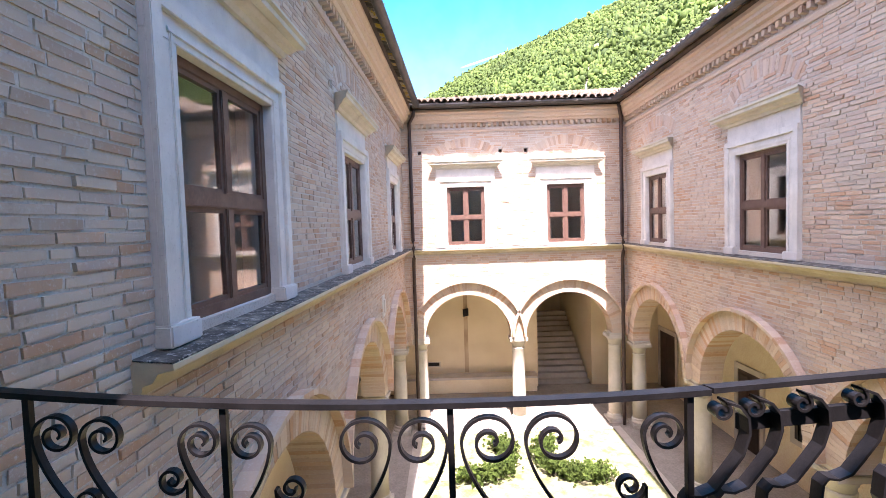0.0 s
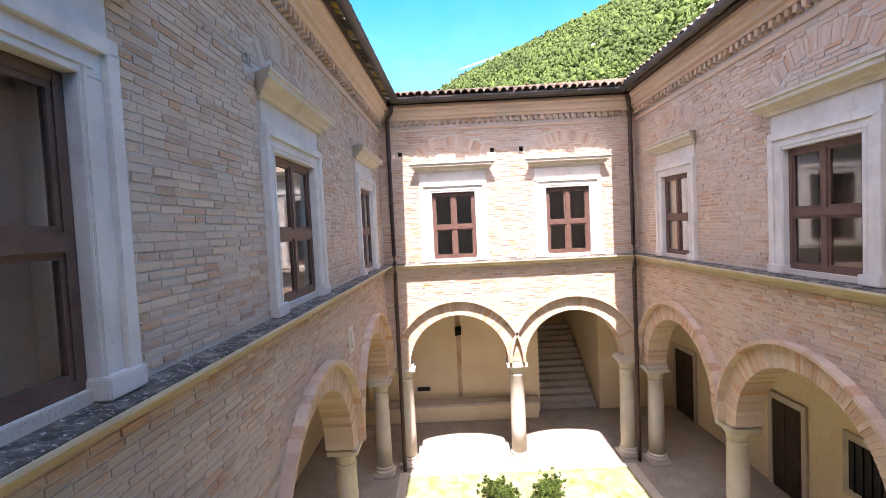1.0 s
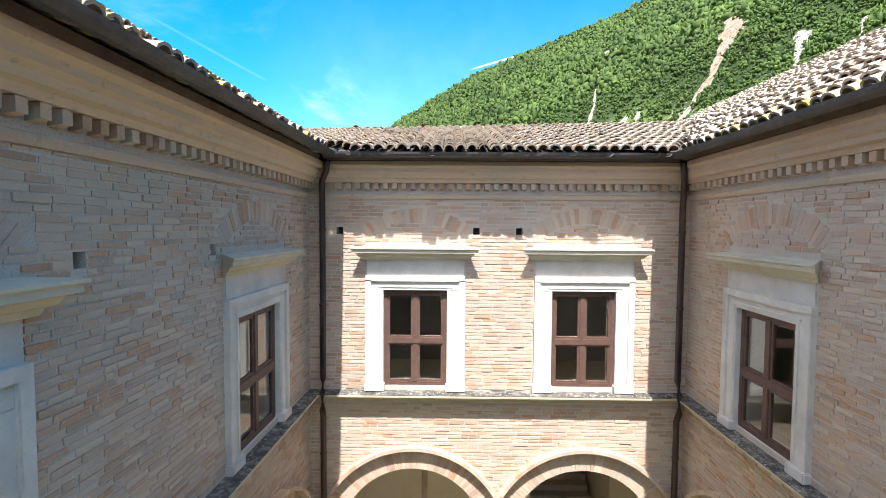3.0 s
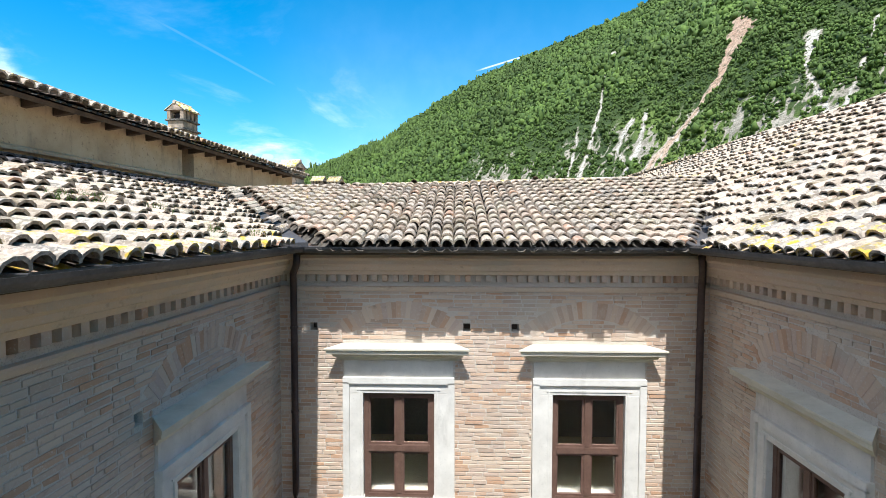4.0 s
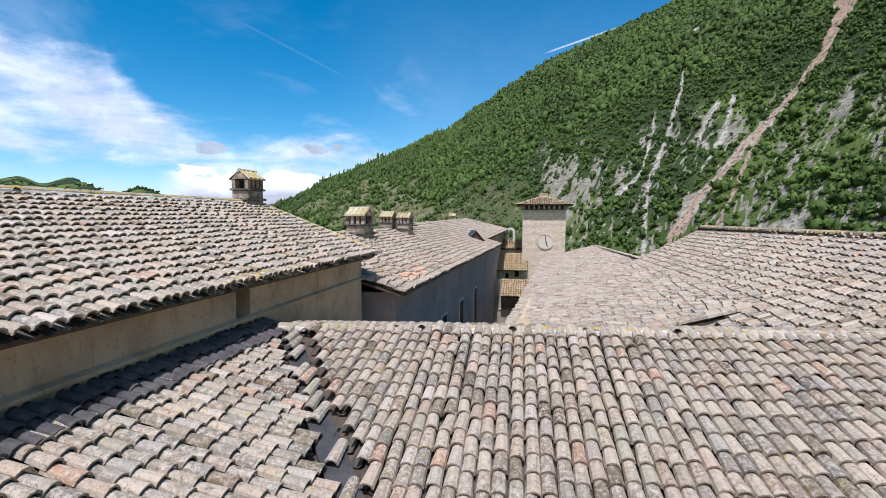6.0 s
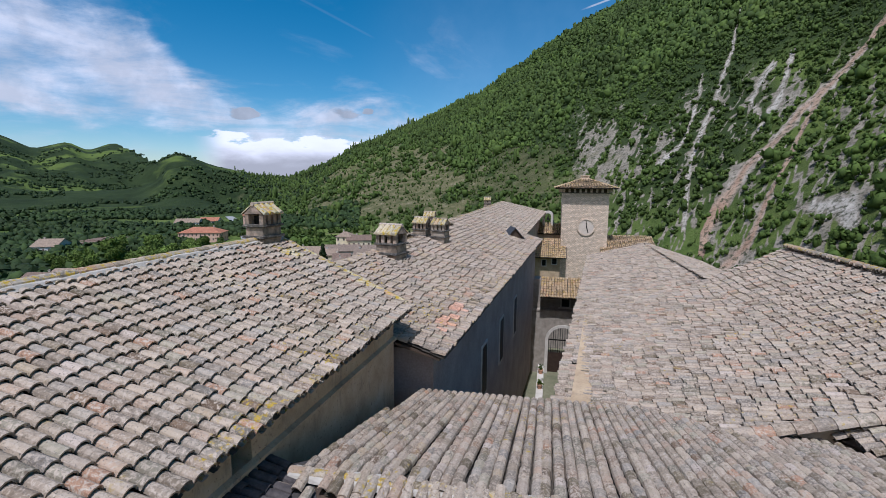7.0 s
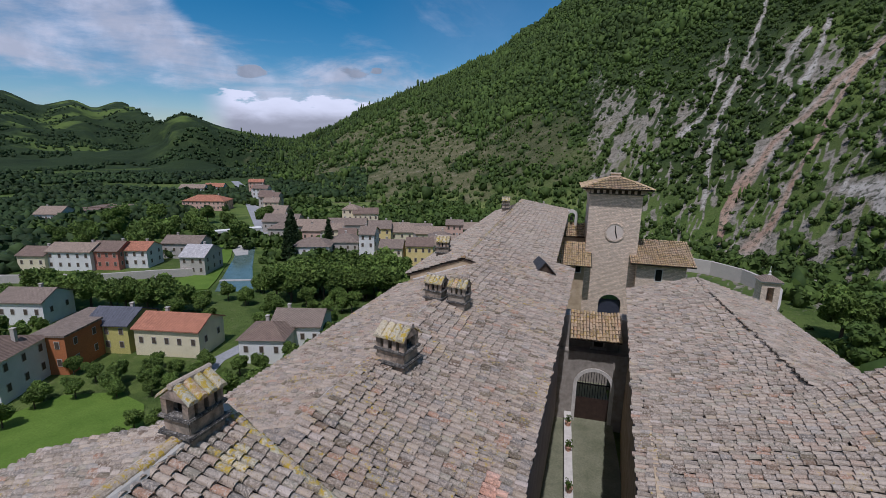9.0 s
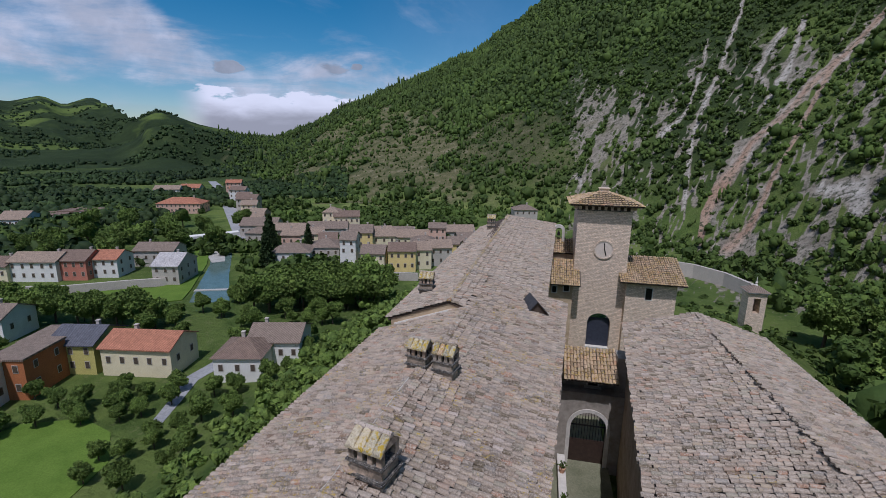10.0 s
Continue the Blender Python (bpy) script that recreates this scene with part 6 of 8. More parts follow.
for i, x in enumerate((0.95, 1.08, 1.28, 1.52, 1.80)):
    y = RY + (x - 0.86) * 0.15
    pts = []
    for k in range(20):
        a = 2 * math.pi * 1.2 * k / 19
        rr = 0.012 + 0.024 * k / 19
        pts.append((x - 0.045 + rr * math.cos(a), RT - 0.075 + rr * math.sin(a)))
    for px, pz in ((0.02, -0.06), (0.05, -0.10), (0.055, -0.16), (0.03, -0.24), (-0.03, -0.32), (-0.07, -0.37), (-0.12, -0.39), (-0.16, -0.385), (-0.18, -0.41), (-0.19, -0.5), (-0.12, -0.7), (0.0, -0.98)):
        pts.append((x + px, RT + pz))
    part("curled_bar", ribbon(pts, 0.010, 0.055, y), M["iron"], sec)

# ---- chimneys ----
def chimney(x, y, z, rot=0.0, k=1.0, size=1.22, label="brick chimney with slotted sides and a little tiled roof"):
    """Square shaft, projecting courses, slotted head and a saddle roof of barrel tiles. z: where it leaves the roof."""
    ob = thing("chimney", label, "chimney", "roof chimneys")
    w = 0.46 * k
    bevel(part("shaft", Soup().box(-w, w, -w * .82, w * .82, -0.8, 0.55), M["dark_brick"], ob), 0.02)
    bevel(part("ledge", Soup().box(-w - .09, w + .09, -w * .82 - .09, w * .82 + .09, 0.18, 0.27), M["sill"], ob), 0.02)
    bevel(part("ledge", Soup().box(-w - .07, w + .07, -w * .82 - .07, w * .82 + .07, 0.552, 0.63), M["sill"], ob), 0.02)
    for sx in (-1, -0.36, 0.36, 1):
        for sy in (-1, 1):
            px, py = sx * (w - .07), sy * (w * .82 - .07)
            part("pier", Soup().box(px - .075, px + .075, py - .075, py + .075, 0.632, 0.98), M["dark_brick"], ob)
    part("core", Soup().box(-w + .2, w - .2, -w * .82 + .2, w * .82 - .2, 0.632, 0.9), M["iron"], ob)
    g = Soup().add([(-w - .03, -w * .82, .982), (w + .03, -w * .82, .982), (w + .03, w * .82, .982), (-w - .03, w * .82, .982), (-w - .03, 0, 1.26), (w + .03, 0, 1.26)], [(0, 1, 5, 4), (2, 3, 4, 5), (0, 4, 3), (1, 2, 5), (3, 2, 1, 0)])
    part("gable", g, M["dark_brick"], ob)
    for sy in (-1, 1):
        for i in range(4):
            cx = -w - .05 + (i + .5) * (2 * w + .1) / 4
            s = Soup()
            vs = []
            for t, r in ((0.0, 0.135 * k), (1.0, 0.115 * k)):
                for m in range(7):
                    a = math.pi * m / 6
                    vs.append((cx - r * math.cos(a), sy * (w * .82 + .1) * (1 - t), 0.955 + 0.33 * t + 0.085 * math.sin(a)))
            s.add(vs, [(m, m + 1, 8 + m, 7 + m) for m in range(6)] + [tuple(range(7))])
            part("cap_tile", s, M["tile_moss"], ob, clean=False)
    part("ridge_tile", Soup().tube([(-w - .06, 0, 1.30), (w + .06, 0, 1.30)], 0.07, 8), M["tile"], ob)
    ob.matrix_world = pose(x, y, z, 0, 0, rot) @ Matrix.Scale(size, 4)
    return ob


chimney(-9.72, 26.15, 14.02, 84, 0.95, 1.0, "brick chimney with slotted sides and a mossy yellow tiled roof")
chimney(-7.75, 33.2, 12.45, -14, 1.0)
chimney(-6.95, 39.75, 12.55, -12, 0.95, 1.0)
chimney(-8.15, 39.9, 12.6, -12, 0.95, 1.0)
chimney(-10.75, 51.6, 12.05, 4, 0.9, 1.1)
chimney(-8.9, 75.0, 12.5, 4, 0.8, 1.2)

# dormer hatch on the wing roof
dm = thing("roof_hatch", "small dark gabled dormer hatch on the tiled roof", "dormer")
part("cheeks", Soup().add([(-.55, -.5, 0), (.55, -.5, 0), (.55, .9, 0), (-.55, .9, 0), (0, -.5, .62), (0, .9, .62)], [(0, 1, 4), (2, 3, 5), (3, 2, 1, 0)]), M["beam"], dm)
for sx in (-1, 1):
    part("lid", Soup().hexa([(sx * .62, -.6, -.06), (0, -.6, .64), (0, .9, .64), (sx * .62, .9, -.06), (sx * .62, -.6, 0), (0, -.6, .71), (0, .9, .71), (sx * .62, .9, 0)]), M["metal"], dm)
dm.matrix_world = pose(-3.45, 51.2, 11.5, 0, 0, 18) @ Matrix.Scale(1.25, 4)

# ---- clock tower ----
TX0, TX1, TY = 0.95, 7.05, 78.5
tower = thing("clock_tower", "tall square pale stone clock tower with a tiled cap", "tower")
TS = Mat("tower_stone", 0.9)
_c = TS.ramp(TS.noise(2.6, 6, 0.7, (1, 1, 2.6)), [(0.28, (0.50, 0.40, 0.30)), (0.5, (0.70, 0.585, 0.455)), (0.72, (0.80, 0.70, 0.57))])
_bt = TS.n.new("ShaderNodeTexBrick")
_mp = TS.n.new("ShaderNodeMapping")
_mp.inputs["Rotation"].default_value = (radians(90), 0, 0)
TS.link(TS.pos, _mp.inputs[0])
TS.link(_mp.outputs[0], _bt.inputs[0])
_bt.inputs["Scale"].default_value = 1.5
_bt.inputs["Mortar Size"].default_value = 0.03
for _k, _v in (("Color1", (0.84, 0.80, 0.78, 1)), ("Color2", (1.2, 1.14, 1.1, 1)), ("Mortar", (0.62, 0.57, 0.53, 1))):
    _bt.inputs[_k].default_value = _v
TS.color(TS.mix(1.0, _c, _bt.outputs[0], "MULTIPLY"))
TS.bump(TS.noise(9, 6), 0.6, 0.03)
M["tower"] = TS.m
ZT = 14.6
AX0, AX1, AZ = 3.1, 5.8, 0.75        # belfry arch
s = Soup()
cuts = [TX0] + [AX0 + (AX1 - AX0) * (1 - math.cos(math.pi * i / 16)) / 2 for i in range(17)] + [TX1]
R_ = (AX1 - AX0) / 2
for a, b in zip(cuts, cuts[1:]):
    mid = (a + b) / 2
    if AX0 < mid < AX1:
        za, zb = [AZ + math.sqrt(max(0, R_ ** 2 - (q - (AX0 + AX1) / 2) ** 2)) * 0.9 for q in (a, b)]
        s.hexa([(a, TY, za), (b, TY, zb), (b, TY + .9, zb), (a, TY + .9, za), (a, TY, ZT), (b, TY, ZT), (b, TY + .9, ZT), (a, TY + .9, ZT)])
        s.box(a, b, TY, TY + .9, -12, -3.7)
    else:
        s.box(a, b, TY, TY + .9, -12, ZT)
s.box(TX0, TX0 + .9, TY + .9, TY + 6, -12, ZT).box(TX1 - .9, TX1, TY + .9, TY + 6, -12, ZT).box(TX0 + .9, TX1 - .9, TY + 5.1, TY + 6, 2.5, ZT).box(TX0 + .9, TX1 - .9, TY + 5.1, TY + 6, -12, -1.0)
weld(part("shaft", s, M["tower"], tower))
part("arch_floor", Soup().box(AX0, AX1, TY, TY + 5, -3.7, -3.5), M["stone"], tower)
part("pale_sill", Soup().box(AX0 - .05, AX1 + .05, TY - .15, TY + .5, -3.5, -2.45), M["stone"], tower)
part("arch_screen", Soup().box(AX0, AX1, TY + .5, TY + .6, -2.45, 1.2), M["slate_blue"], tower, "dull blue-grey boarded door")
part("band", Soup().box(TX0 - .12, TX1 + .12, TY - .12, TY + 6.12, ZT + .002, ZT + .14), M["sill"], tower)
for i in range(9):
    x = TX0 + .2 + i * (TX1 - TX0 - .4) / 8
    part("corbel", Soup().box(x - .13, x + .13, TY - .45, TY + .1, ZT + .142, ZT + .62), M["tower"], tower)
for i in range(9):
    y = TY + .2 + i * 5.6 / 8
    for x0 in (TX0 - .45, TX1 - .1):
        part("corbel", Soup().box(x0, x0 + .55, y - .13, y + .13, ZT + .142, ZT + .62), M["tower"], tower)
part("attic", Soup().box(TX0, TX1, TY, TY + 6, ZT + .14, ZT + .62), M["beam"], tower)
part("eave_board", Soup().box(TX0 - .95, TX1 + .95, TY - .95, TY + 6.95, ZT + .622, ZT + .70), M["beam"], tower)
ex, ey2, ez2 = (TX0 - 1.0, TX1 + 1.0), (TY - 1.0, TY + 7.0), ZT + .72
pk = ((TX0 + TX1) / 2, TY + 3.0, ZT + 2.1)
for c0, c1 in (((ex[0], ey2[0]), (ex[1], ey2[0])), ((ex[1], ey2[0]), (ex[1], ey2[1])), ((ex[1], ey2[1]), (ex[0], ey2[1])), ((ex[0], ey2[1]), (ex[0], ey2[0]))):
    roof_slope(tower, [(*c0, ez2), (*c1, ez2), pk], col=0.34, row=0.5, fine=False, mat=M["tile_rust"])
part("finial", Soup().box(pk[0] - .55, pk[0] + .55, pk[1] - .5, pk[1] + .5, pk[2] - .3, pk[2] + .25).box(pk[0] - .65, pk[0] + .65, pk[1] - .6, pk[1] + .6, pk[2] + .25, pk[2] + .36), M["tower"], tower)
clk = thing("tower_clock", "round pale clock face with dark hands", "clock")
cx, cz = 4.25, 10.0


def disc(r0, r1, y0, y1, seg=40):
    s = Soup()
    for i in range(seg):
        a, b = 2 * math.pi * i / seg, 2 * math.pi * (i + 1) / seg
        s.hexa([(cx + r * math.cos(t), y, cz + r * math.sin(t)) for y in (y0, y1) for r, t in ((r0, a), (r1, a), (r1, b), (r0, b))])
    return s


part("dial", disc(0.0, 1.0, TY - .06, TY + .02), M["clock"], clk)
part("rim", disc(1.0, 1.17, TY - .12, TY + .02), M["tower"], clk)
part("minute_hand", Soup().hexa([(cx + .02, TY - .10, cz - .1), (cx + .13, TY - .10, cz - .1), (cx + .13, TY - .075, cz - .1), (cx + .02, TY - .075, cz - .1), (cx - .06, TY - .10, cz + .82), (cx + .02, TY - .10, cz + .82), (cx + .02, TY - .075, cz + .82), (cx - .06, TY - .075, cz + .82)]), M["iron"], clk)
part("hour_hand", Soup().hexa([(cx + .22, TY - .10, cz - .72), (cx + .34, TY - .10, cz - .72), (cx + .34, TY - .075, cz - .72), (cx + .22, TY - .075, cz - .72), (cx + .0, TY - .10, cz + .05), (cx + .12, TY - .10, cz + .05), (cx + .12, TY - .075, cz + .05), (cx + .0, TY - .075, cz + .05)]), M["iron"], clk)


def lean_to(name, label, x0, x1, y0, y1, z0, z1, base, wins=(), mat="grey_plaster", over=.85):
    """A small building with a single roof slope rising away from the balcony."""
    ob = thing(name, label, "building")
    k = (z1 - z0) / (y1 - y0)
    part("wall", Soup().hexa([(x0, y0, base), (x1, y0, base), (x1, y1, base), (x0, y1, base), (x0, y0, z0 - .12), (x1, y0, z0 - .12), (x1, y1, z1 - .12), (x0, y1, z1 - .12)]), M[mat], ob)
    roof_slope(ob, [(x0 - over, y0 - over, z0 - over * k), (x1 + over, y0 - over, z0 - over * k), (x1 + over, y1, z1), (x0 - over, y1, z1)], col=0.26, row=0.42, fine=False, mat=M["tile_rust"])
    for wx, wz, ww, wh in wins:
        wn = part("window", Soup().box(wx - ww / 2 - .1, wx + ww / 2 + .1, y0 - .04, y0 + .05, wz - wh / 2 - .1, wz + wh / 2 + .1), M["stone"], ob)
        part("pane", Soup().box(wx - ww / 2, wx + ww / 2, y0 - .05, y0 - .041, wz - wh / 2, wz + wh / 2), M["iron"], wn)
    return ob


lean_to("tower_annex", "low annex with a tiled lean-to roof beside the tower", TX1 + .01, 12.6, 77.6, 82.5, 6.9, 8.5, -8, ((9.6, 5.2, .7, 1.4), (9.3, 0.6, .5, .9)), "tower")
lean_to("tower_annex", "low annex with a tiled lean-to roof beside the tower", -2.4, TX0 - .01, 77.0, 80.0, 6.4, 8.0, -8, ((-1.2, 5.1, .5, .8), (0.2, 5.4, .6, .9)), "grey_plaster")
lean_to("tower_annex", "low annex with a mossy tiled roof behind the tower", -2.4, TX0 - .01, 81.0, 84.0, 8.8, 10.0, -8, (), "grey_plaster", 0.2)
bell = thing("bell_gable", "small arched stone bell gable on a roof", "bell gable")
s = Soup()
for i in range(14):
    a, b = math.pi * i / 14, math.pi * (i + 1) / 14
    s.hexa([(-0.9 + r * math.cos(t), y, 11.1 + r * math.sin(t)) for y in (83.2, 83.7) for r, t in ((.42, a), (.8, a), (.8, b), (.42, b))])
s.box(-1.7, -1.32, 83.2, 83.7, 9.6, 11.1).box(-.48, -.1, 83.2, 83.7, 9.6, 11.1)
part("arch", s, M["stone"], bell)
part("bell", Soup().lathe([(.26, 10.5), (.2, 10.65), (.16, 10.9), (.08, 11.0), (.05, 11.2)], -0.9, 83.45, 12), M["iron"], bell)

# ---- gate between the two ranges ----
GY = 53.4
gate = thing("gatehouse", "stone gateway between the ranges with an arched grille", "gateway")
gx, gr, gs = 0.95, 1.27, 2.1
s = Soup()
cuts = [-2.2] + [gx - gr * math.cos(math.pi * i / 16) for i in range(17)] + [3.3]
for a, b in zip(cuts, cuts[1:]):
    mid = (a + b) / 2
    za, zb = [gs + math.sqrt(max(0, gr ** 2 - (q - gx) ** 2)) for q in (a, b)] if abs(mid - gx) < gr else (-1.5, -1.5)
    s.hexa([(a, GY, za), (b, GY, zb), (b, GY + .6, zb), (a, GY + .6, za), (a, GY, 4.75), (b, GY, 4.75), (b, GY + .6, 4.75), (a, GY + .6, 4.75)])
weld(part("wall", s, M["rubble"], gate))
part("upper_wall", Soup().box(-1.1, 2.55, GY + .95, GY + 1.3, 4.0, 6.7), M["rubble"], gate)
part("coping", Soup().box(-2.2, 3.3, GY - .05, GY + .96, 4.752, 4.86), M["rubble"], gate)
part("side_wall", Soup().box(-2.2, -1.12, 54.02, 55.4, -1, 7.5), M["rubble"], gate)
part("side_wall", Soup().box(2.57, 3.6, 54.02, 55.4, -1, 7.5), M["rubble"], gate)
part("back_wall", Soup().box(-1.1, 2.55, 55.0, 55.4, 3.6, 7.2), M["rubble"], gate)
s = Soup()
for i in range(18):
    a, b = math.pi * i / 18, math.pi * (i + 1) / 18
    s.hexa([(gx + r * math.cos(t), y, gs + r * math.sin(t)) for y in (GY - .06, GY + .3) for r, t in ((gr - .02, a), (gr + .24, a), (gr + .24, b), (gr - .02, b))])
s.box(gx - gr - .24, gx - gr + .02, GY - .06, GY + .3, -1.4, gs).box(gx + gr - .02, gx + gr + .24, GY - .06, GY + .3, -1.4, gs)
part("surround", s, M["stone"], gate)
for i in range(13):
    x = gx - gr + .08 + i * (2 * gr - .16) / 12
    part("grille_bar", Soup().box(x - .02, x + .02, GY + .3, GY + .34, .9, gs + math.sqrt(max(0, gr ** 2 - (x - gx) ** 2))), M["iron"], gate)
part("grille_rail", Soup().box(gx - gr, gx + gr, GY + .29, GY + .35, gs - .05, gs + .05), M["iron"], gate)
# dark panel put in for the shade filling the arch below the grille
part("gate_leaf", Soup().box(gx - gr, gx + gr, GY + .35, GY + .42, -1.2, .9), M["dark"], gate)
wn = part("window", Soup().box(gx - .3, gx + .6, GY + .88, GY + .98, 4.95, 6.1), M["stone"], gate)
part("pane", Soup().box(gx - .18, gx + .48, GY + .872, GY + .879, 5.05, 6.0), M["iron"], wn)
part("sill", Soup().box(gx - .45, gx + .75, GY + .75, GY + .95, 4.862, 4.96), M["stone"], gate)
roof_slope(gate, [(-1.1, 52.5, 6.25), (2.55, 52.5, 6.25), (2.55, 55.4, 7.4), (-1.1, 55.4, 7.4)], col=0.23, row=0.4, mat=M["tile_rust"])
flat("yard_paving", Soup().box(-2.6, 2.6, 24.9, 60.0, -1.25, -0.95), mat_plain("mossy_paving", (0.13, 0.135, 0.08), (0.22, 0.215, 0.14), 0.7, 9, 0.95, 0, 0.5, 0.02), "mossy paved yard between the ranges", "paving")
flat("yard_wall", Soup().box(-2.3, 3.8, 60.0, 60.5, -1.5, 4.2), M["rubble"], "rough stone wall closing the yard behind the gateway", "wall")
low = thing("parapet", "low pale stone parapet along the yard", "parapet")
part("body", Soup().box(-1.05, -.62, 30, 53.0, -.95, -.15), M["stone"], low)
bevel(part("coping", Soup().box(-1.1, -.57, 30, 53.0, -.148, -.05), M["stone"], low), 0.02)
for y in (36.0, 40.0, 44.0, 48.0, 51.0):
    ob = thing("potted_plant", "terracotta pot with a spiky green plant on the parapet", "potted plant", "parapet pots")
    part("pot", Soup().lathe([(.14, -.048), (.2, .22), (.23, .24), (.23, .3), (.19, .3)], -.83, y, 12), M["tile_red"], ob)
    w = np.random.RandomState(int(y))
    me = leaf_cloud([((-.83 + w.normal(0, .12), y + w.normal(0, .12), .35 + abs(w.normal(.12, .12))), w.uniform(.5, 1)) for _ in range(40)], 0.07, w)
    me.materials.append(M["hedge"])
    part("leaves", me, None, ob)

# windows in the wing's long wall
for y, zc, h in ((29.5, 5.2, 1.8), (33.5, 7.2, 2.4), (38.0, 7.2, 2.4), (43.0, 7.2, 2.4), (34.0, 2.4, 1.2)):
    x = wing_x(y) - .5
    wn = part("window", Soup().box(-.05, .05, -.62, .62, -h / 2 - .12, h / 2 + .12), M["stone"], wing)
    wn.matrix_world = pose(x, y, zc, 0, 0, -4.3)
    part("pane", Soup().box(.051, .056, -.5, .5, -h / 2, h / 2), M["iron"], wn)
gt = thing("wing_gutter", "dark metal gutter along the wing's eave", "gutter")
part("trough", Soup().tube([(wing_x(25.4) + .03, 25.4, ez - .06), (wing_x(yr) + .03, yr, ez - .06)], 0.07, 8), M["metal"], gt)
gt = thing("range_gutter", "dark metal gutter along the east range's eave", "gutter")
part("trough", Soup().tube([(ee(26) - .03, 26, er(ee(26), 26) - .05), (ee(yE1) - .03, yE1, EZ - .05)], 0.07, 8), M["metal"], gt)

# tufts of grass growing between the tiles of the west roof
for gx_, gy_ in ((-2.67, 12.4), (-2.33, 13.12), (-1.37, 12.73), (-2.64, 12.0), (-1.24, 13.5)):
    w = np.random.RandomState(int(gy_ * 10))
    tuft = thing("grass_tuft", "small tuft of green grass between the roof tiles", "grass", "roof grass tufts")
    s = Soup()
    for i in range(46):
        bx_, by_ = gx_ + w.normal(0, .05), gy_ + w.normal(0, .09)
        z0_ = rw(bx_) + .04
        lx, ly, h = w.normal(0, .05), w.normal(0, .05), w.uniform(.08, .17)
        s.add([(bx_ - .006, by_, z0_), (bx_ + .006, by_ + .004, z0_), (bx_ + lx, by_ + ly, z0_ + h)], [(0, 1, 2)])
    part("blades", s, M["hedge"], tuft, clean=False)

# ---- the town in the valley ----
WALLC = {"cream": (0.62, 0.54, 0.36), "olive": (0.46, 0.40, 0.13), "orange": (0.36, 0.13, 0.05), "white": (0.62, 0.60, 0.55), "greywall": (0.40, 0.36, 0.31), "redwall": (0.42, 0.16, 0.11), "pinkwall": (0.55, 0.36, 0.27), "yellow": (0.62, 0.48, 0.20)}
for _n, _c in WALLC.items():
    M["w_" + _n] = mat_plain("render_" + _n, tuple(min(.8, 1.08 * v) for v in _c), tuple(min(.8, 1.25 * v) for v in _c), 0.5, 6, 0.9, 0, 0.1, 0.02)
ROOFC = {"grey": (0.225, 0.172, 0.132), "brown": (0.20, 0.14, 0.105), "tan": (0.30, 0.225, 0.165), "red": (0.40, 0.17, 0.10), "slate": (0.11, 0.11, 0.125), "pale": (0.45, 0.42, 0.40)}
for _n, _c in ROOFC.items():
    _m = Mat("town_tiles_" + _n, 0.9)
    _w = _m.n.new("ShaderNodeTexWave")
    _w.inputs["Scale"].default_value, _w.inputs["Distortion"].default_value, _w.inputs["Detail"].default_value = 1.1, 2.5, 3
    _m.link(_m.pos, _w.inputs["Vector"])
    _b = _m.ramp(_m.noise(1.2, 6, 0.7), [(0.25, tuple(0.65 * v for v in _c)), (0.75, tuple(1.25 * v for v in _c))])
    _m.color(_m.mix(0.3, _b, _w.outputs["Color"], "OVERLAY"))
    _m.bump(_w.outputs["Fac"], 0.5, 0.08)
    M["r_" + _n] = _m.m
M["shutter"] = mat_plain("brown_shutter", (0.075, 0.055, 0.04), (0.11, 0.085, 0.06), 3, 20, 0.7)
WIN_FRAME = Soup().box(-.46, .46, -.04, .06, -.70, .70).mesh("window", M["w_greywall"])
WIN_PANE = Soup().box(-.36, .36, -.065, -.042, -.60, .60).mesh("pane", M["shutter"])
hrng = random.Random(21)
HLABEL = {"cream": "cream", "olive": "olive-yellow", "orange": "rust-orange", "white": "white", "greywall": "grey stone", "redwall": "red", "pinkwall": "pink", "yellow": "yellow"}
RLABEL = {"grey": "a grey-brown tiled roof", "red": "a red tiled roof", "slate": "a dark slate roof", "pale": "a pale sheet roof"}


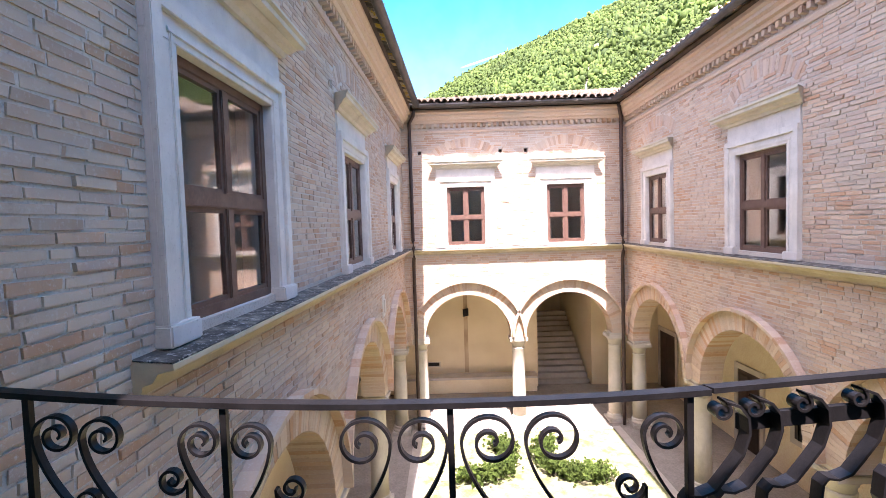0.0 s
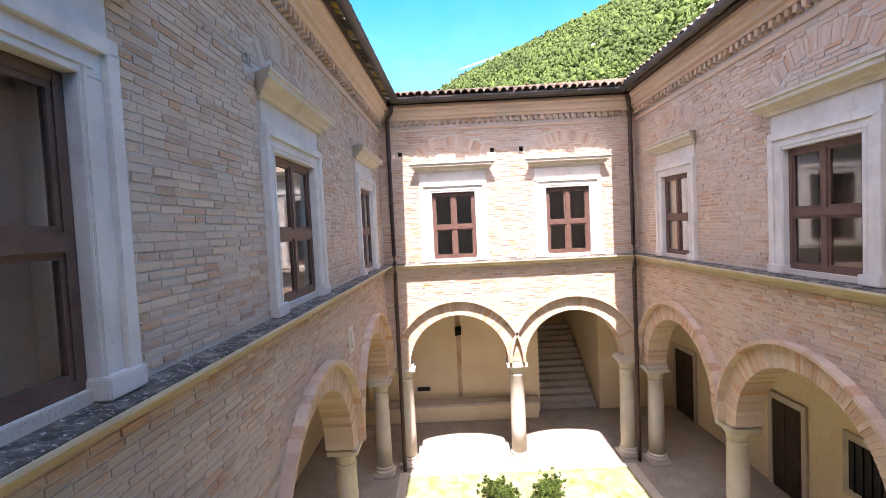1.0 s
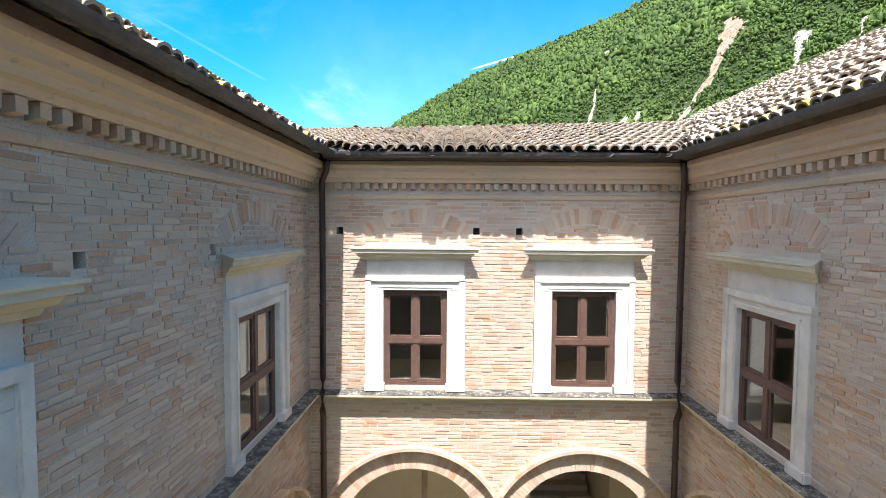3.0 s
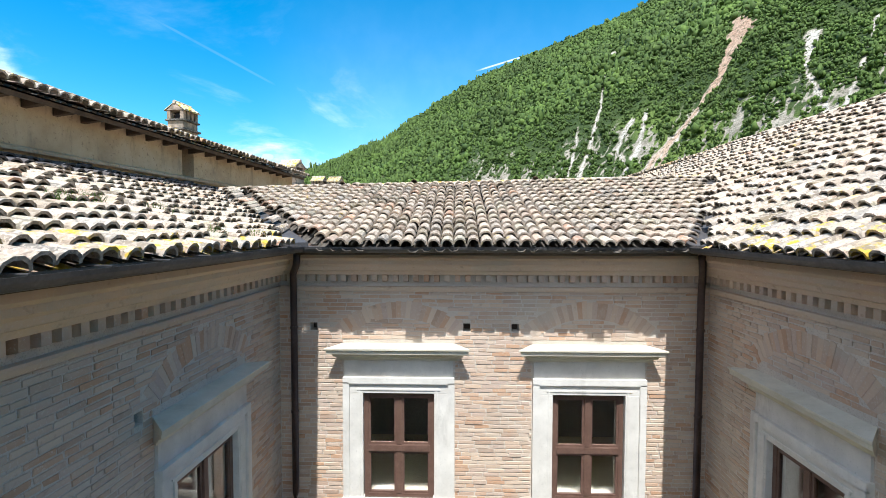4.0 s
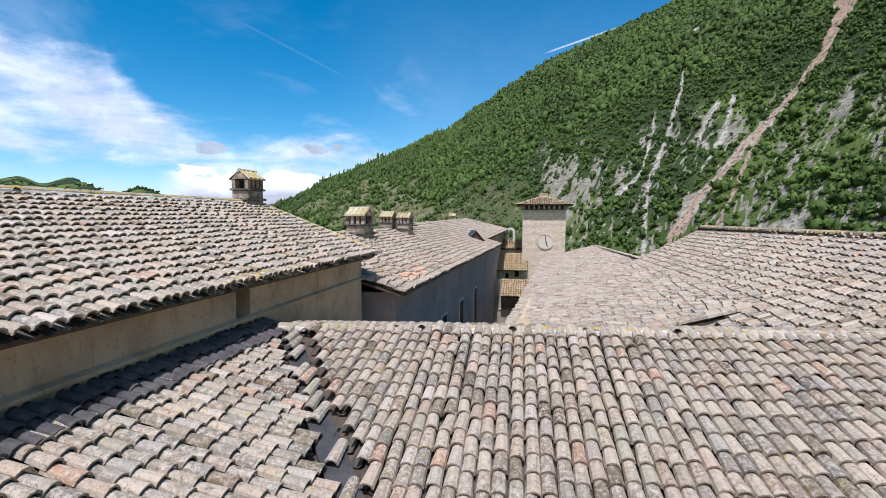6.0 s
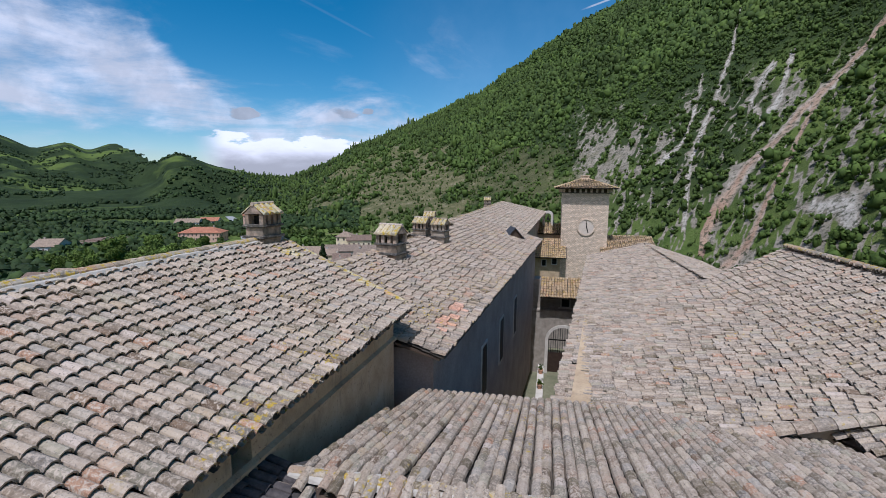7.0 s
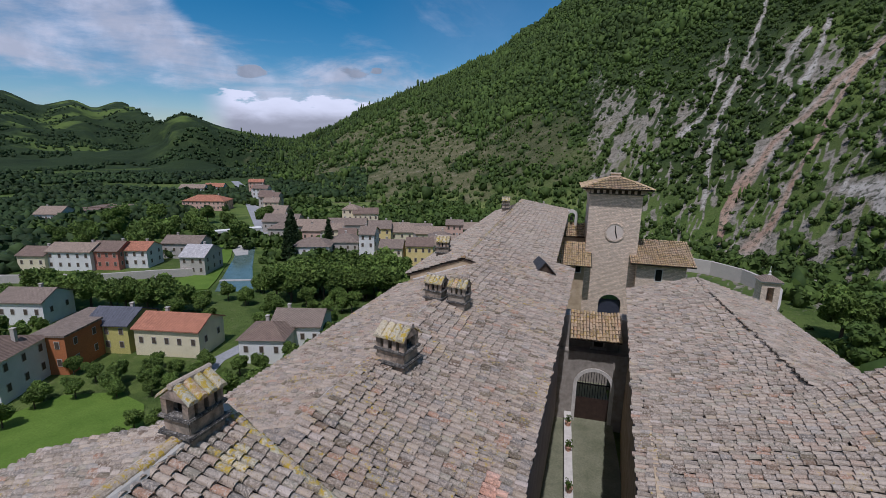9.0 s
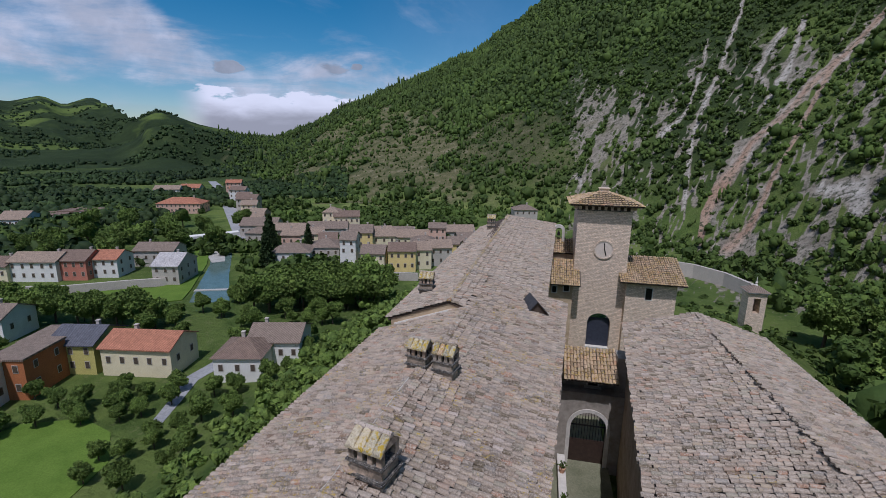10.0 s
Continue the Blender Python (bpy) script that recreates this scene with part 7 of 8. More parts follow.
def house(x, y, z, w, d, h, rot, kind, wall, rf):
    """A town house: the middle of its front foot, size, heading, roof kind and colours."""
    ob = thing("house", "%s rendered town house with %s" % (HLABEL[wall], RLABEL[rf]), "house", "town houses")
    o = 0.45
    s = Soup()
    t = 0.22 * d
    body = Soup().box(-w / 2, w / 2, 0, d, -4, h)
    if kind == "gable":
        body.add([(sx * w / 2, q, z) for sx in (-1, 1) for q, z in ((0, h), (d, h), (d / 2, h + t))], [(0, 1, 2), (5, 4, 3), (0, 2, 5, 3), (2, 1, 4, 5), (1, 0, 3, 4)])
    part("wall", body, M["w_" + wall], ob)
    if kind == "flat":
        s.box(-w / 2 - .2, w / 2 + .2, -.2, d + .2, h + .002, h + .35)
    elif kind == "hip":
        e = min(d / 2, w / 2 - .3)
        a, b = -w / 2 - o, w / 2 + o
        s.add([(a, -o, h - .1), (b, -o, h - .1), (b, d + o, h - .1), (a, d + o, h - .1), (a + e, d / 2, h + t), (b - e, d / 2, h + t)], [(0, 1, 5, 4), (2, 3, 4, 5), (1, 2, 5), (3, 0, 4), (3, 2, 1, 0)])
    else:
        a, b, ze = -w / 2 - .3, w / 2 + .3, h - o * 2 * t / d
        for y0, y1 in ((-o, d / 2), (d + o, d / 2)):
            s.hexa([(a, y0, ze + .03), (b, y0, ze + .03), (b, y1, h + t + .03), (a, y1, h + t + .03), (a, y0, ze + .25), (b, y0, ze + .25), (b, y1, h + t + .25), (a, y1, h + t + .25)])
    r = part("roof", s, M["r_" + (hrng.choice(("grey", "brown", "tan")) if rf == "grey" else rf)], ob)
    if kind != "flat":
        cx = hrng.uniform(-w / 3, w / 3)
        part("chimney", Soup().box(cx - .3, cx + .3, d / 2 + .6, d / 2 + 1.2, h, h + t + .7).box(cx - .38, cx + .38, d / 2 + .52, d / 2 + 1.28, h + t + .7, h + t + .82), M["w_greywall"], r)
    st = max(1, int(h / 2.55))
    n = max(1, int(w / 2.3))
    for i in range(st):
        zc = (i + .55) * h / st
        for k in range(n):
            wx = -w / 2 + (k + .5) * w / n + hrng.uniform(-.15, .15)
            wo = new("window", WIN_FRAME)
            wo.parent = ob
            wo.location = (wx, -.03, zc)
            po = new("pane", WIN_PANE)
            po.parent = wo
        for k in range(max(1, int(d / 3.2))):
            wo = new("window", WIN_FRAME)
            wo.parent = ob
            wo.matrix_local = pose(w / 2 + .03, (k + .5) * d / max(1, int(d / 3.2)), zc, 0, 0, 90)
            po = new("pane", WIN_PANE)
            po.parent = wo
    ob.matrix_world = pose(x, y, z, 0, 0, rot + (hrng.uniform(-7, 7) if y > 155 else 0))
    return ob


house(-74, 86.5, -20.5, 13.2, 8.5, 5.0, 9, "gable", "cream", "red")
house(-86, 84.5, -20.5, 8.5, 9, 5.4, 12, "gable", "olive", "slate")
house(-87.5, 75, -20.5, 6.0, 9, 6.6, 14, "flat", "orange", "grey")
house(-88.5, 63.5, -20.5, 9.0, 11, 6.8, 20, "hip", "white", "grey")
house(-117, 90, -20.5, 10.5, 9, 4.9, 15, "gable", "white", "grey")
house(-93, 83, -20.5, 4.4, 8, 5.5, 14, "flat", "greywall", "grey")
house(-55, 89, -20.5, 8.4, 9, 4.4, 14, "hip", "white", "grey")
house(-52, 96, -20.5, 9.9, 9, 4.7, 14, "gable", "white", "grey")
house(-151, 127, -20.5, 13.7, 9, 5.7, 15, "gable", "white", "grey")
house(-142, 131, -20.5, 9.3, 10, 5.7, 16, "gable", "redwall", "grey")
house(-135, 136, -20.5, 7.8, 9, 5.4, 16, "gable", "white", "red")
house(-161, 123, -20.5, 8.5, 9, 4.6, 15, "gable", "cream", "grey")
house(-131, 151, -20.5, 13.3, 9, 5.0, 16, "gable", "greywall", "grey")
house(-111, 134, -20.5, 7.6, 12, 5.5, 15, "gable", "greywall", "pale")
house(-209, 251, -20.5, 24.3, 14, 5.3, 18, "hip", "pinkwall", "red")
house(-244, 218, -20.5, 17.0, 14, 3.6, 18, "flat", "white", "grey")
house(-247, 206, -20.5, 13.8, 12, 3.2, 18, "flat", "white", "grey")
house(-246, 189, -20.5, 11.6, 14, 3.8, 17, "gable", "white", "grey")
house(-288, 329, -20.5, 18.6, 12, 3.2, 20, "gable", "white", "grey")
house(-281, 345, -20.5, 15.1, 12, 3.2, 20, "gable", "white", "red")
house(-233, 335, -16.0, 11.1, 9, 5.2, 21, "gable", "pinkwall", "red")
house(-199, 292, -16.0, 10.1, 9, 5.2, 20, "gable", "white", "grey")
house(-165, 252, -16.0, 11.1, 10, 5.1, 19, "gable", "greywall", "grey")
house(-147, 230, -20.5, 11.9, 10, 5.3, 17, "gable", "pinkwall", "grey")
house(-127, 205, -20.5, 16.0, 12, 4.7, 17, "gable", "greywall", "grey")
house(-110, 201, -20.5, 19.4, 10, 4.3, 17, "gable", "greywall", "grey")
house(-94, 206, -20.5, 17.2, 10, 5.0, 17, "gable", "greywall", "grey")
house(-88, 165, -20.5, 13.0, 11, 4.1, 16, "hip", "white", "grey")
house(-80, 175, -20.5, 10.3, 11, 4.3, 16, "hip", "greywall", "grey")
house(-67, 166, -16.0, 5.4, 9, 5.2, 16, "gable", "white", "grey")
house(-98, 218, -16.0, 7.3, 9, 5.8, 17, "hip", "cream", "grey")
house(-90, 218, -16.0, 11.6, 9, 4.2, 17, "gable", "cream", "grey")
house(-69, 183, -20.5, 8.6, 10, 8.8, 16, "gable", "yellow", "grey")
house(-62, 189, -20.5, 8.8, 10, 6.8, 16, "gable", "cream", "grey")
house(-57, 163, -20.5, 7.9, 9, 6.2, 16, "gable", "cream", "grey")
house(-48, 167, -20.5, 9.2, 9, 6.7, 16, "gable", "yellow", "grey")
house(-42, 172, -20.5, 5.9, 9, 6.4, 16, "gable", "cream", "grey")
house(-37, 178, -20.5, 8.1, 9, 6.2, 16, "gable", "greywall", "grey")
house(-54, 204, -20.5, 14.9, 10, 3.9, 16, "gable", "cream", "grey")
house(-62, 209, -20.5, 12.2, 10, 4.0, 17, "gable", "greywall", "grey")
house(-44, 203, -20.5, 7.0, 7, 8.5, 16, "gable", "pinkwall", "grey")
house(-39, 223, -20.5, 15.4, 10, 3.6, 17, "gable", "greywall", "grey")
house(-30, 207, -20.5, 11.8, 10, 3.6, 16, "gable", "greywall", "grey")
house(-10, 245, -12.0, 11.1, 9, 3.3, 18, "hip", "greywall", "grey")
for i, (hx, hy, hw, hh, hc) in enumerate(((-118, 190, 9, 4.6, "greywall"), (-101, 188, 8, 5.0, "pinkwall"), (-93, 191, 9, 5.4, "cream"), (-76, 196, 9, 5.2, "white"), (-66, 199, 8, 6.0, "cream"), (-84, 186, 7, 4.6, "greywall"), (-46, 188, 9, 5.6, "cream"), (-33, 190, 8, 5.2, "yellow"), (-25, 184, 8, 5.4, "cream"), (-176, 268, 8, 5.0, "redwall"), (-184, 276, 8, 5.0, "cream"), (-208, 303, 9, 5.2, "pinkwall"), (-217, 314, 9, 5.2, "white"), (-156, 241, 8, 5.2, "cream"), (-138, 217, 9, 5.0, "pinkwall"))):
    house(hx, hy, -20.5 if hx > -150 else -17.5, hw, 9, hh, 16 + (i % 3) * 2, "gable" if i % 3 else "hip", hc, "red" if i in (9, 11) else "grey")
# ---- river, road, bridge, walls ----
def sheet(name, pts, z, mat, label, cat):
    s = Soup()
    slab(s, pts, z - .6, z)
    return tagged(part(name, s, mat), label, cat, "", "structure")


M["water"] = mat_plain("river_water", (0.10, 0.15, 0.13), (0.14, 0.20, 0.18), 0.3, 2.0, 0.12, 0, 0.2, 0.05, 0.5)
M["meadow"] = mat_plain("pale_meadow", (0.13, 0.19, 0.04), (0.19, 0.25, 0.06), 0.05, 2.0, 0.95, 0, 0.5, 0.05, 0.15)
M["gravel"] = mat_plain("pale_gravel", (0.34, 0.32, 0.28), (0.46, 0.44, 0.40), 0.3, 3.0, 0.95)
M["asphalt"] = mat_plain("pale_road", (0.26, 0.26, 0.26), (0.34, 0.34, 0.34), 0.2, 2.0, 0.9)
sheet("river", [(-94, 123), (-84, 126), (-101, 149), (-118, 174), (-131, 189), (-138, 185), (-127, 174), (-114.5, 157), (-99, 131)], -20.9, M["water"], "grey-green shallow river between grassy banks", "river")
sheet("river_bank", [(-128, 117), (-101, 121), (-97, 124), (-101, 132), (-116, 157.5), (-128, 174), (-140, 181), (-144, 178), (-126, 160), (-109, 138), (-112, 131), (-130, 121)], -20.7, M["grass"], "bright green grassy river bank", "bank")
sheet("meadow", [(-205, 150), (-228, 150), (-300, 268), (-282, 280)], -20.85, M["meadow"], "long pale green meadow beyond the town", "meadow")
sheet("gravel_bank", [(-116, 160), (-113, 163), (-124, 178), (-131, 187), (-137, 184), (-126, 170)], -20.8, M["gravel"], "pale gravel bank in the river", "gravel")
sheet("weir", [(-99.5, 131.2), (-91.2, 134.6), (-91.5, 135.8), (-100, 132.6)], -20.75, M["gravel"], "low pale weir across the river", "weir")
sheet("road", [(-134, 198), (-128, 202), (-222, 318), (-272, 378), (-330, 440), (-336, 436), (-278, 372), (-228, 312)], -20.85, M["asphalt"], "pale straight road leading out of the town", "road")
sheet("lane", [(-59.6, 73.0), (-58.0, 73.6), (-60.6, 82.0), (-62.6, 88.0), (-61.5, 97.0), (-64.5, 97.0), (-65.5, 88.0), (-62.4, 81.0)], -20.92, M["asphalt"], "narrow paved lane between gardens", "lane")
sheet("garden_lawn", [(-86, 48), (-60, 50), (-57, 58), (-58.5, 66), (-64, 71.5), (-71, 73.5), (-79, 70)], -20.9, M["grass"], "bright mown garden lawn", "lawn")
br = thing("bridge", "low concrete bridge over the river", "bridge")
part("deck", Soup().hexa([(-146, 176, -18.2), (-130, 196, -18.2), (-133, 199, -18.2), (-149, 179, -18.2), (-146, 176, -17.2), (-130, 196, -17.2), (-133, 199, -17.2), (-149, 179, -17.2)]), M["w_white"], br)
for q in ((-143, 181), (-136, 190)):
    part("pier", Soup().box(q[0] - 1, q[0] + 1, q[1] - .6, q[1] + .6, -22, -18.2), M["w_greywall"], br)


def long_wall(name, pts, z0, z1, th, mat, label):
    ob = thing(name, label, "wall", "", "structure")
    s = Soup()
    for a, b in zip(pts, pts[1:]):
        d = Vector((b[0] - a[0], b[1] - a[1], 0)).normalized()
        n = Vector((-d.y, d.x, 0)) * th / 2
        s.hexa([tuple(Vector((p[0], p[1], z)) + k) for z in (z0, z1) for p, k in ((a, -n), (b, -n), (b, n), (a, n))])
    part("stretch", s, mat, ob)
    return ob


long_wall("river_wall", [(-160, 110), (-132, 120.5), (-120, 129), (-109, 135.5)], -23, -18.6, .8, M["w_greywall"], "grey retaining wall along the river")
long_wall("street_wall", [(-58, 156), (-40, 158.5)], -22, -18.4, .6, M["w_greywall"], "grey retaining wall below the yellow houses")
long_wall("garden_wall", [(20, 178), (28, 178.5), (36, 177), (44, 173), (50, 165), (53, 155), (52, 146), (46, 132), (38, 117)], -22, -13.2, .9, M["w_greywall"], "long curved stone garden wall below the mountain")
tur = thing("turret", "small square stone watch turret with a tiled cap", "turret")
part("shaft", Soup().box(30.2, 31.05, 101.6, 104.2, -20, -.7).box(32.05, 32.9, 101.6, 104.2, -20, -.7).box(31.05, 32.05, 101.6, 104.2, -20, -4.0).box(31.05, 32.05, 101.6, 104.2, -1.5, -.7).box(31.05, 32.05, 103.8, 104.2, -4.0, -1.5), M["tower"], tur)
part("cornice", Soup().box(29.95, 33.15, 101.35, 104.45, -.7, -.45), M["stone"], tur)
part("cap", Soup().add([(29.8, 101.2, -.45), (33.3, 101.2, -.45), (33.3, 104.6, -.45), (29.8, 104.6, -.45), (31.55, 102.9, .55)], [(0, 1, 4), (1, 2, 4), (2, 3, 4), (3, 0, 4), (3, 2, 1, 0)]), M["r_grey"], tur)
part("finial", Soup().lathe([(.3, .4), (.12, .6), (.2, .85), (.05, 1.1), (.05, 1.8)], 31.55, 102.9, 10), M["stone"], tur)

# ---- trees ----
def tree_crown(w, lobes, n, size):
    """Leaf sprays round lobes, with a dim lumpy heart in each lobe that closes the crown."""
    pts = []
    for _ in range(n):
        cx, cy, cz, r = lobes[w.randint(len(lobes))]
        v = w.normal(0, 1, 3)
        v /= np.linalg.norm(v)
        rr = r * w.uniform(0.5, 1.08) ** 0.5
        pts.append(((cx + v[0] * rr, cy + v[1] * rr, cz + v[2] * rr * 0.9), w.uniform(.6, 1.25)))
    me = leaf_cloud(pts, size, w)
    bm = bmesh.new()
    bm.from_mesh(me)
    v, f = ICO1
    for cx, cy, cz, r in lobes:
        k = r * 0.78 * (1 + w.normal(0, 0.14, len(v)))
        vs = [bm.verts.new((cx + p[0] * q, cy + p[1] * q, cz + p[2] * q * .9)) for p, q in zip(v, k)]
        for t in f:
            bm.faces.new([vs[i] for i in t])
    bm.to_mesh(me)
    bm.free()
    me.polygons.foreach_set("use_smooth", [True] * len(me.polygons))
    return me


def broad_tree(seed):
    """A broadleaf of about 9 m: tapered trunk, limbs, crown of leaf sprays."""
    w = np.random.RandomState(seed)
    ob = thing("tree", "leafy green broadleaf tree in the valley", "tree", "valley trees")
    s = Soup()
    def limb(a, b, r0, r1):
        a, b = Vector(a), Vector(b)
        d = (b - a).normalized()
        sd = d.cross(Vector((0.3, 1, 0.2))).normalized()
        u = sd.cross(d)
        vs = [tuple(p + (sd * math.cos(k * 1.0472) + u * math.sin(k * 1.0472)) * r) for p, r in ((a, r0), (b, r1)) for k in range(6)]
        s.add(vs, [(k, (k + 1) % 6, 6 + (k + 1) % 6, 6 + k) for k in range(6)])
    limb((0, 0, -1), (0.1, 0, 3.0), .28, .2)
    lobes = [(0, 0, 5.6, 2.4)]
    for k in range(7):
        a = k * 0.9 + w.uniform(0, .5)
        q = (math.cos(a) * w.uniform(1.2, 2.4), math.sin(a) * w.uniform(1.2, 2.4), w.uniform(3.6, 7.4))
        limb((0.1, 0, 2.2 + k * .15), q, .12, .04)
        lobes.append((*q, w.uniform(1.2, 1.9)))
    part("trunk", s, M["bark"], ob)
    me = tree_crown(w, lobes, 1500, 0.27)
    me.materials.append(M["tree"])
    part("crown", me, None, ob)
    return ob


def conifer(seed):
    w = np.random.RandomState(seed)
    ob = thing("conifer", "tall dark green conifer among the houses", "tree", "valley conifers")
    part("trunk", Soup().lathe([(.3, -1), (.22, 4), (.1, 10), (.03, 13)], 0, 0, 7), M["bark"], ob)
    pts = []
    for _ in range(620):
        z = w.uniform(1.2, 13.2)
        r = (13.6 - z) * 0.24 * w.uniform(.5, 1.05)
        a = w.uniform(0, 6.283)
        pts.append(((r * math.cos(a), r * math.sin(a), z - r * .15), w.uniform(.6, 1.2)))
    me = leaf_cloud(pts, 0.34, w)
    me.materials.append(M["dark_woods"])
    part("crown", me, None, ob)
    return ob


first = [broad_tree(1), broad_tree(2), broad_tree(3)]
cone = conifer(4)
tr = random.Random(9)
used = set()


def plant(kinds, x, y, k=1.0):
    src = kinds[tr.randrange(len(kinds))]
    m = pose(x, y, height(x, y), 0, 0, tr.uniform(0, 360)) @ Matrix.Scale(k * tr.uniform(.85, 1.15), 4)
    if src.name not in used:
        used.add(src.name)
        src.matrix_world = m
        return src
    return copy_thing(src, m)


for i in range(9):                                   # plane trees in a double row
    for j in range(2):
        plant(first, -73 + i * 3.6 + tr.uniform(-.6, .6), 121 + i * 1.3 + j * 6 + tr.uniform(-.6, .6), 1.15)
for i in range(9):                                   # row along the river walk
    plant(first, -128 + i * 5.0 + tr.uniform(-1, 1), 102 + i * 0.4 + tr.uniform(-1, 1), 0.85)
for q in ((-108, 184), (-100, 172), (-94, 160), (-88, 178)):
    plant([cone], *q, 1.0)
big = plant([cone], -121, 130, 1.35)
big.matrix_world = big.matrix_world @ Matrix.Diagonal((1.35, 1.35, 1, 1))
for q in ((-78, 75), (-74, 76), (-72, 73), (-70, 72), (-60, 66), (-57, 72), (-54, 74), (-67, 77), (-76, 70), (-79, 66), (-78, 61), (-56, 84), (-53, 86), (-49, 90), (-47, 100), (-44, 104), (-41, 110), (-65, 74), (-63, 76), (-80, 68), (-61, 80), (-57, 67), (-55, 70), (-51, 72), (-66, 80), (-63, 84), (-70, 79), (-84, 76), (-48, 78), (-46, 84), (-88, 66), (-58, 62), (-52, 62), (-92, 70), (-45, 90), (-43, 96), (-49, 66)):
    plant(first, *q, 0.36)
garden = random.Random(33)
homes = [(o.matrix_world.translation.x, o.matrix_world.translation.y) for o in bpy.data.objects if o.name.startswith("house")]
for _ in range(150):                                 # fruit trees and bushes in the gardens
    x, y = garden.uniform(-135, -48), garden.uniform(62, 150)
    if min(math.hypot(x - a, y - b - 4) for a, b in homes) < 8.5 or (-72 < x < -57 and y < 100 and abs(x + 62) < 4) or (x < -58 and y < 73) or (-126 < x < -90 and 112 < y):
        continue
    plant(first, x, y, garden.uniform(0.28, 0.62))
for q in ((-150, 165), (-160, 160), (-140, 172), (-170, 175), (-155, 185), (-128, 178), (-180, 170), (-165, 195), (-190, 200), (-150, 200), (-175, 215), (-140, 212), (-200, 185), (-212, 200), (-160, 140), (-172, 150), (-185, 150), (-146, 150)):
    plant(first, *q, 1.0)


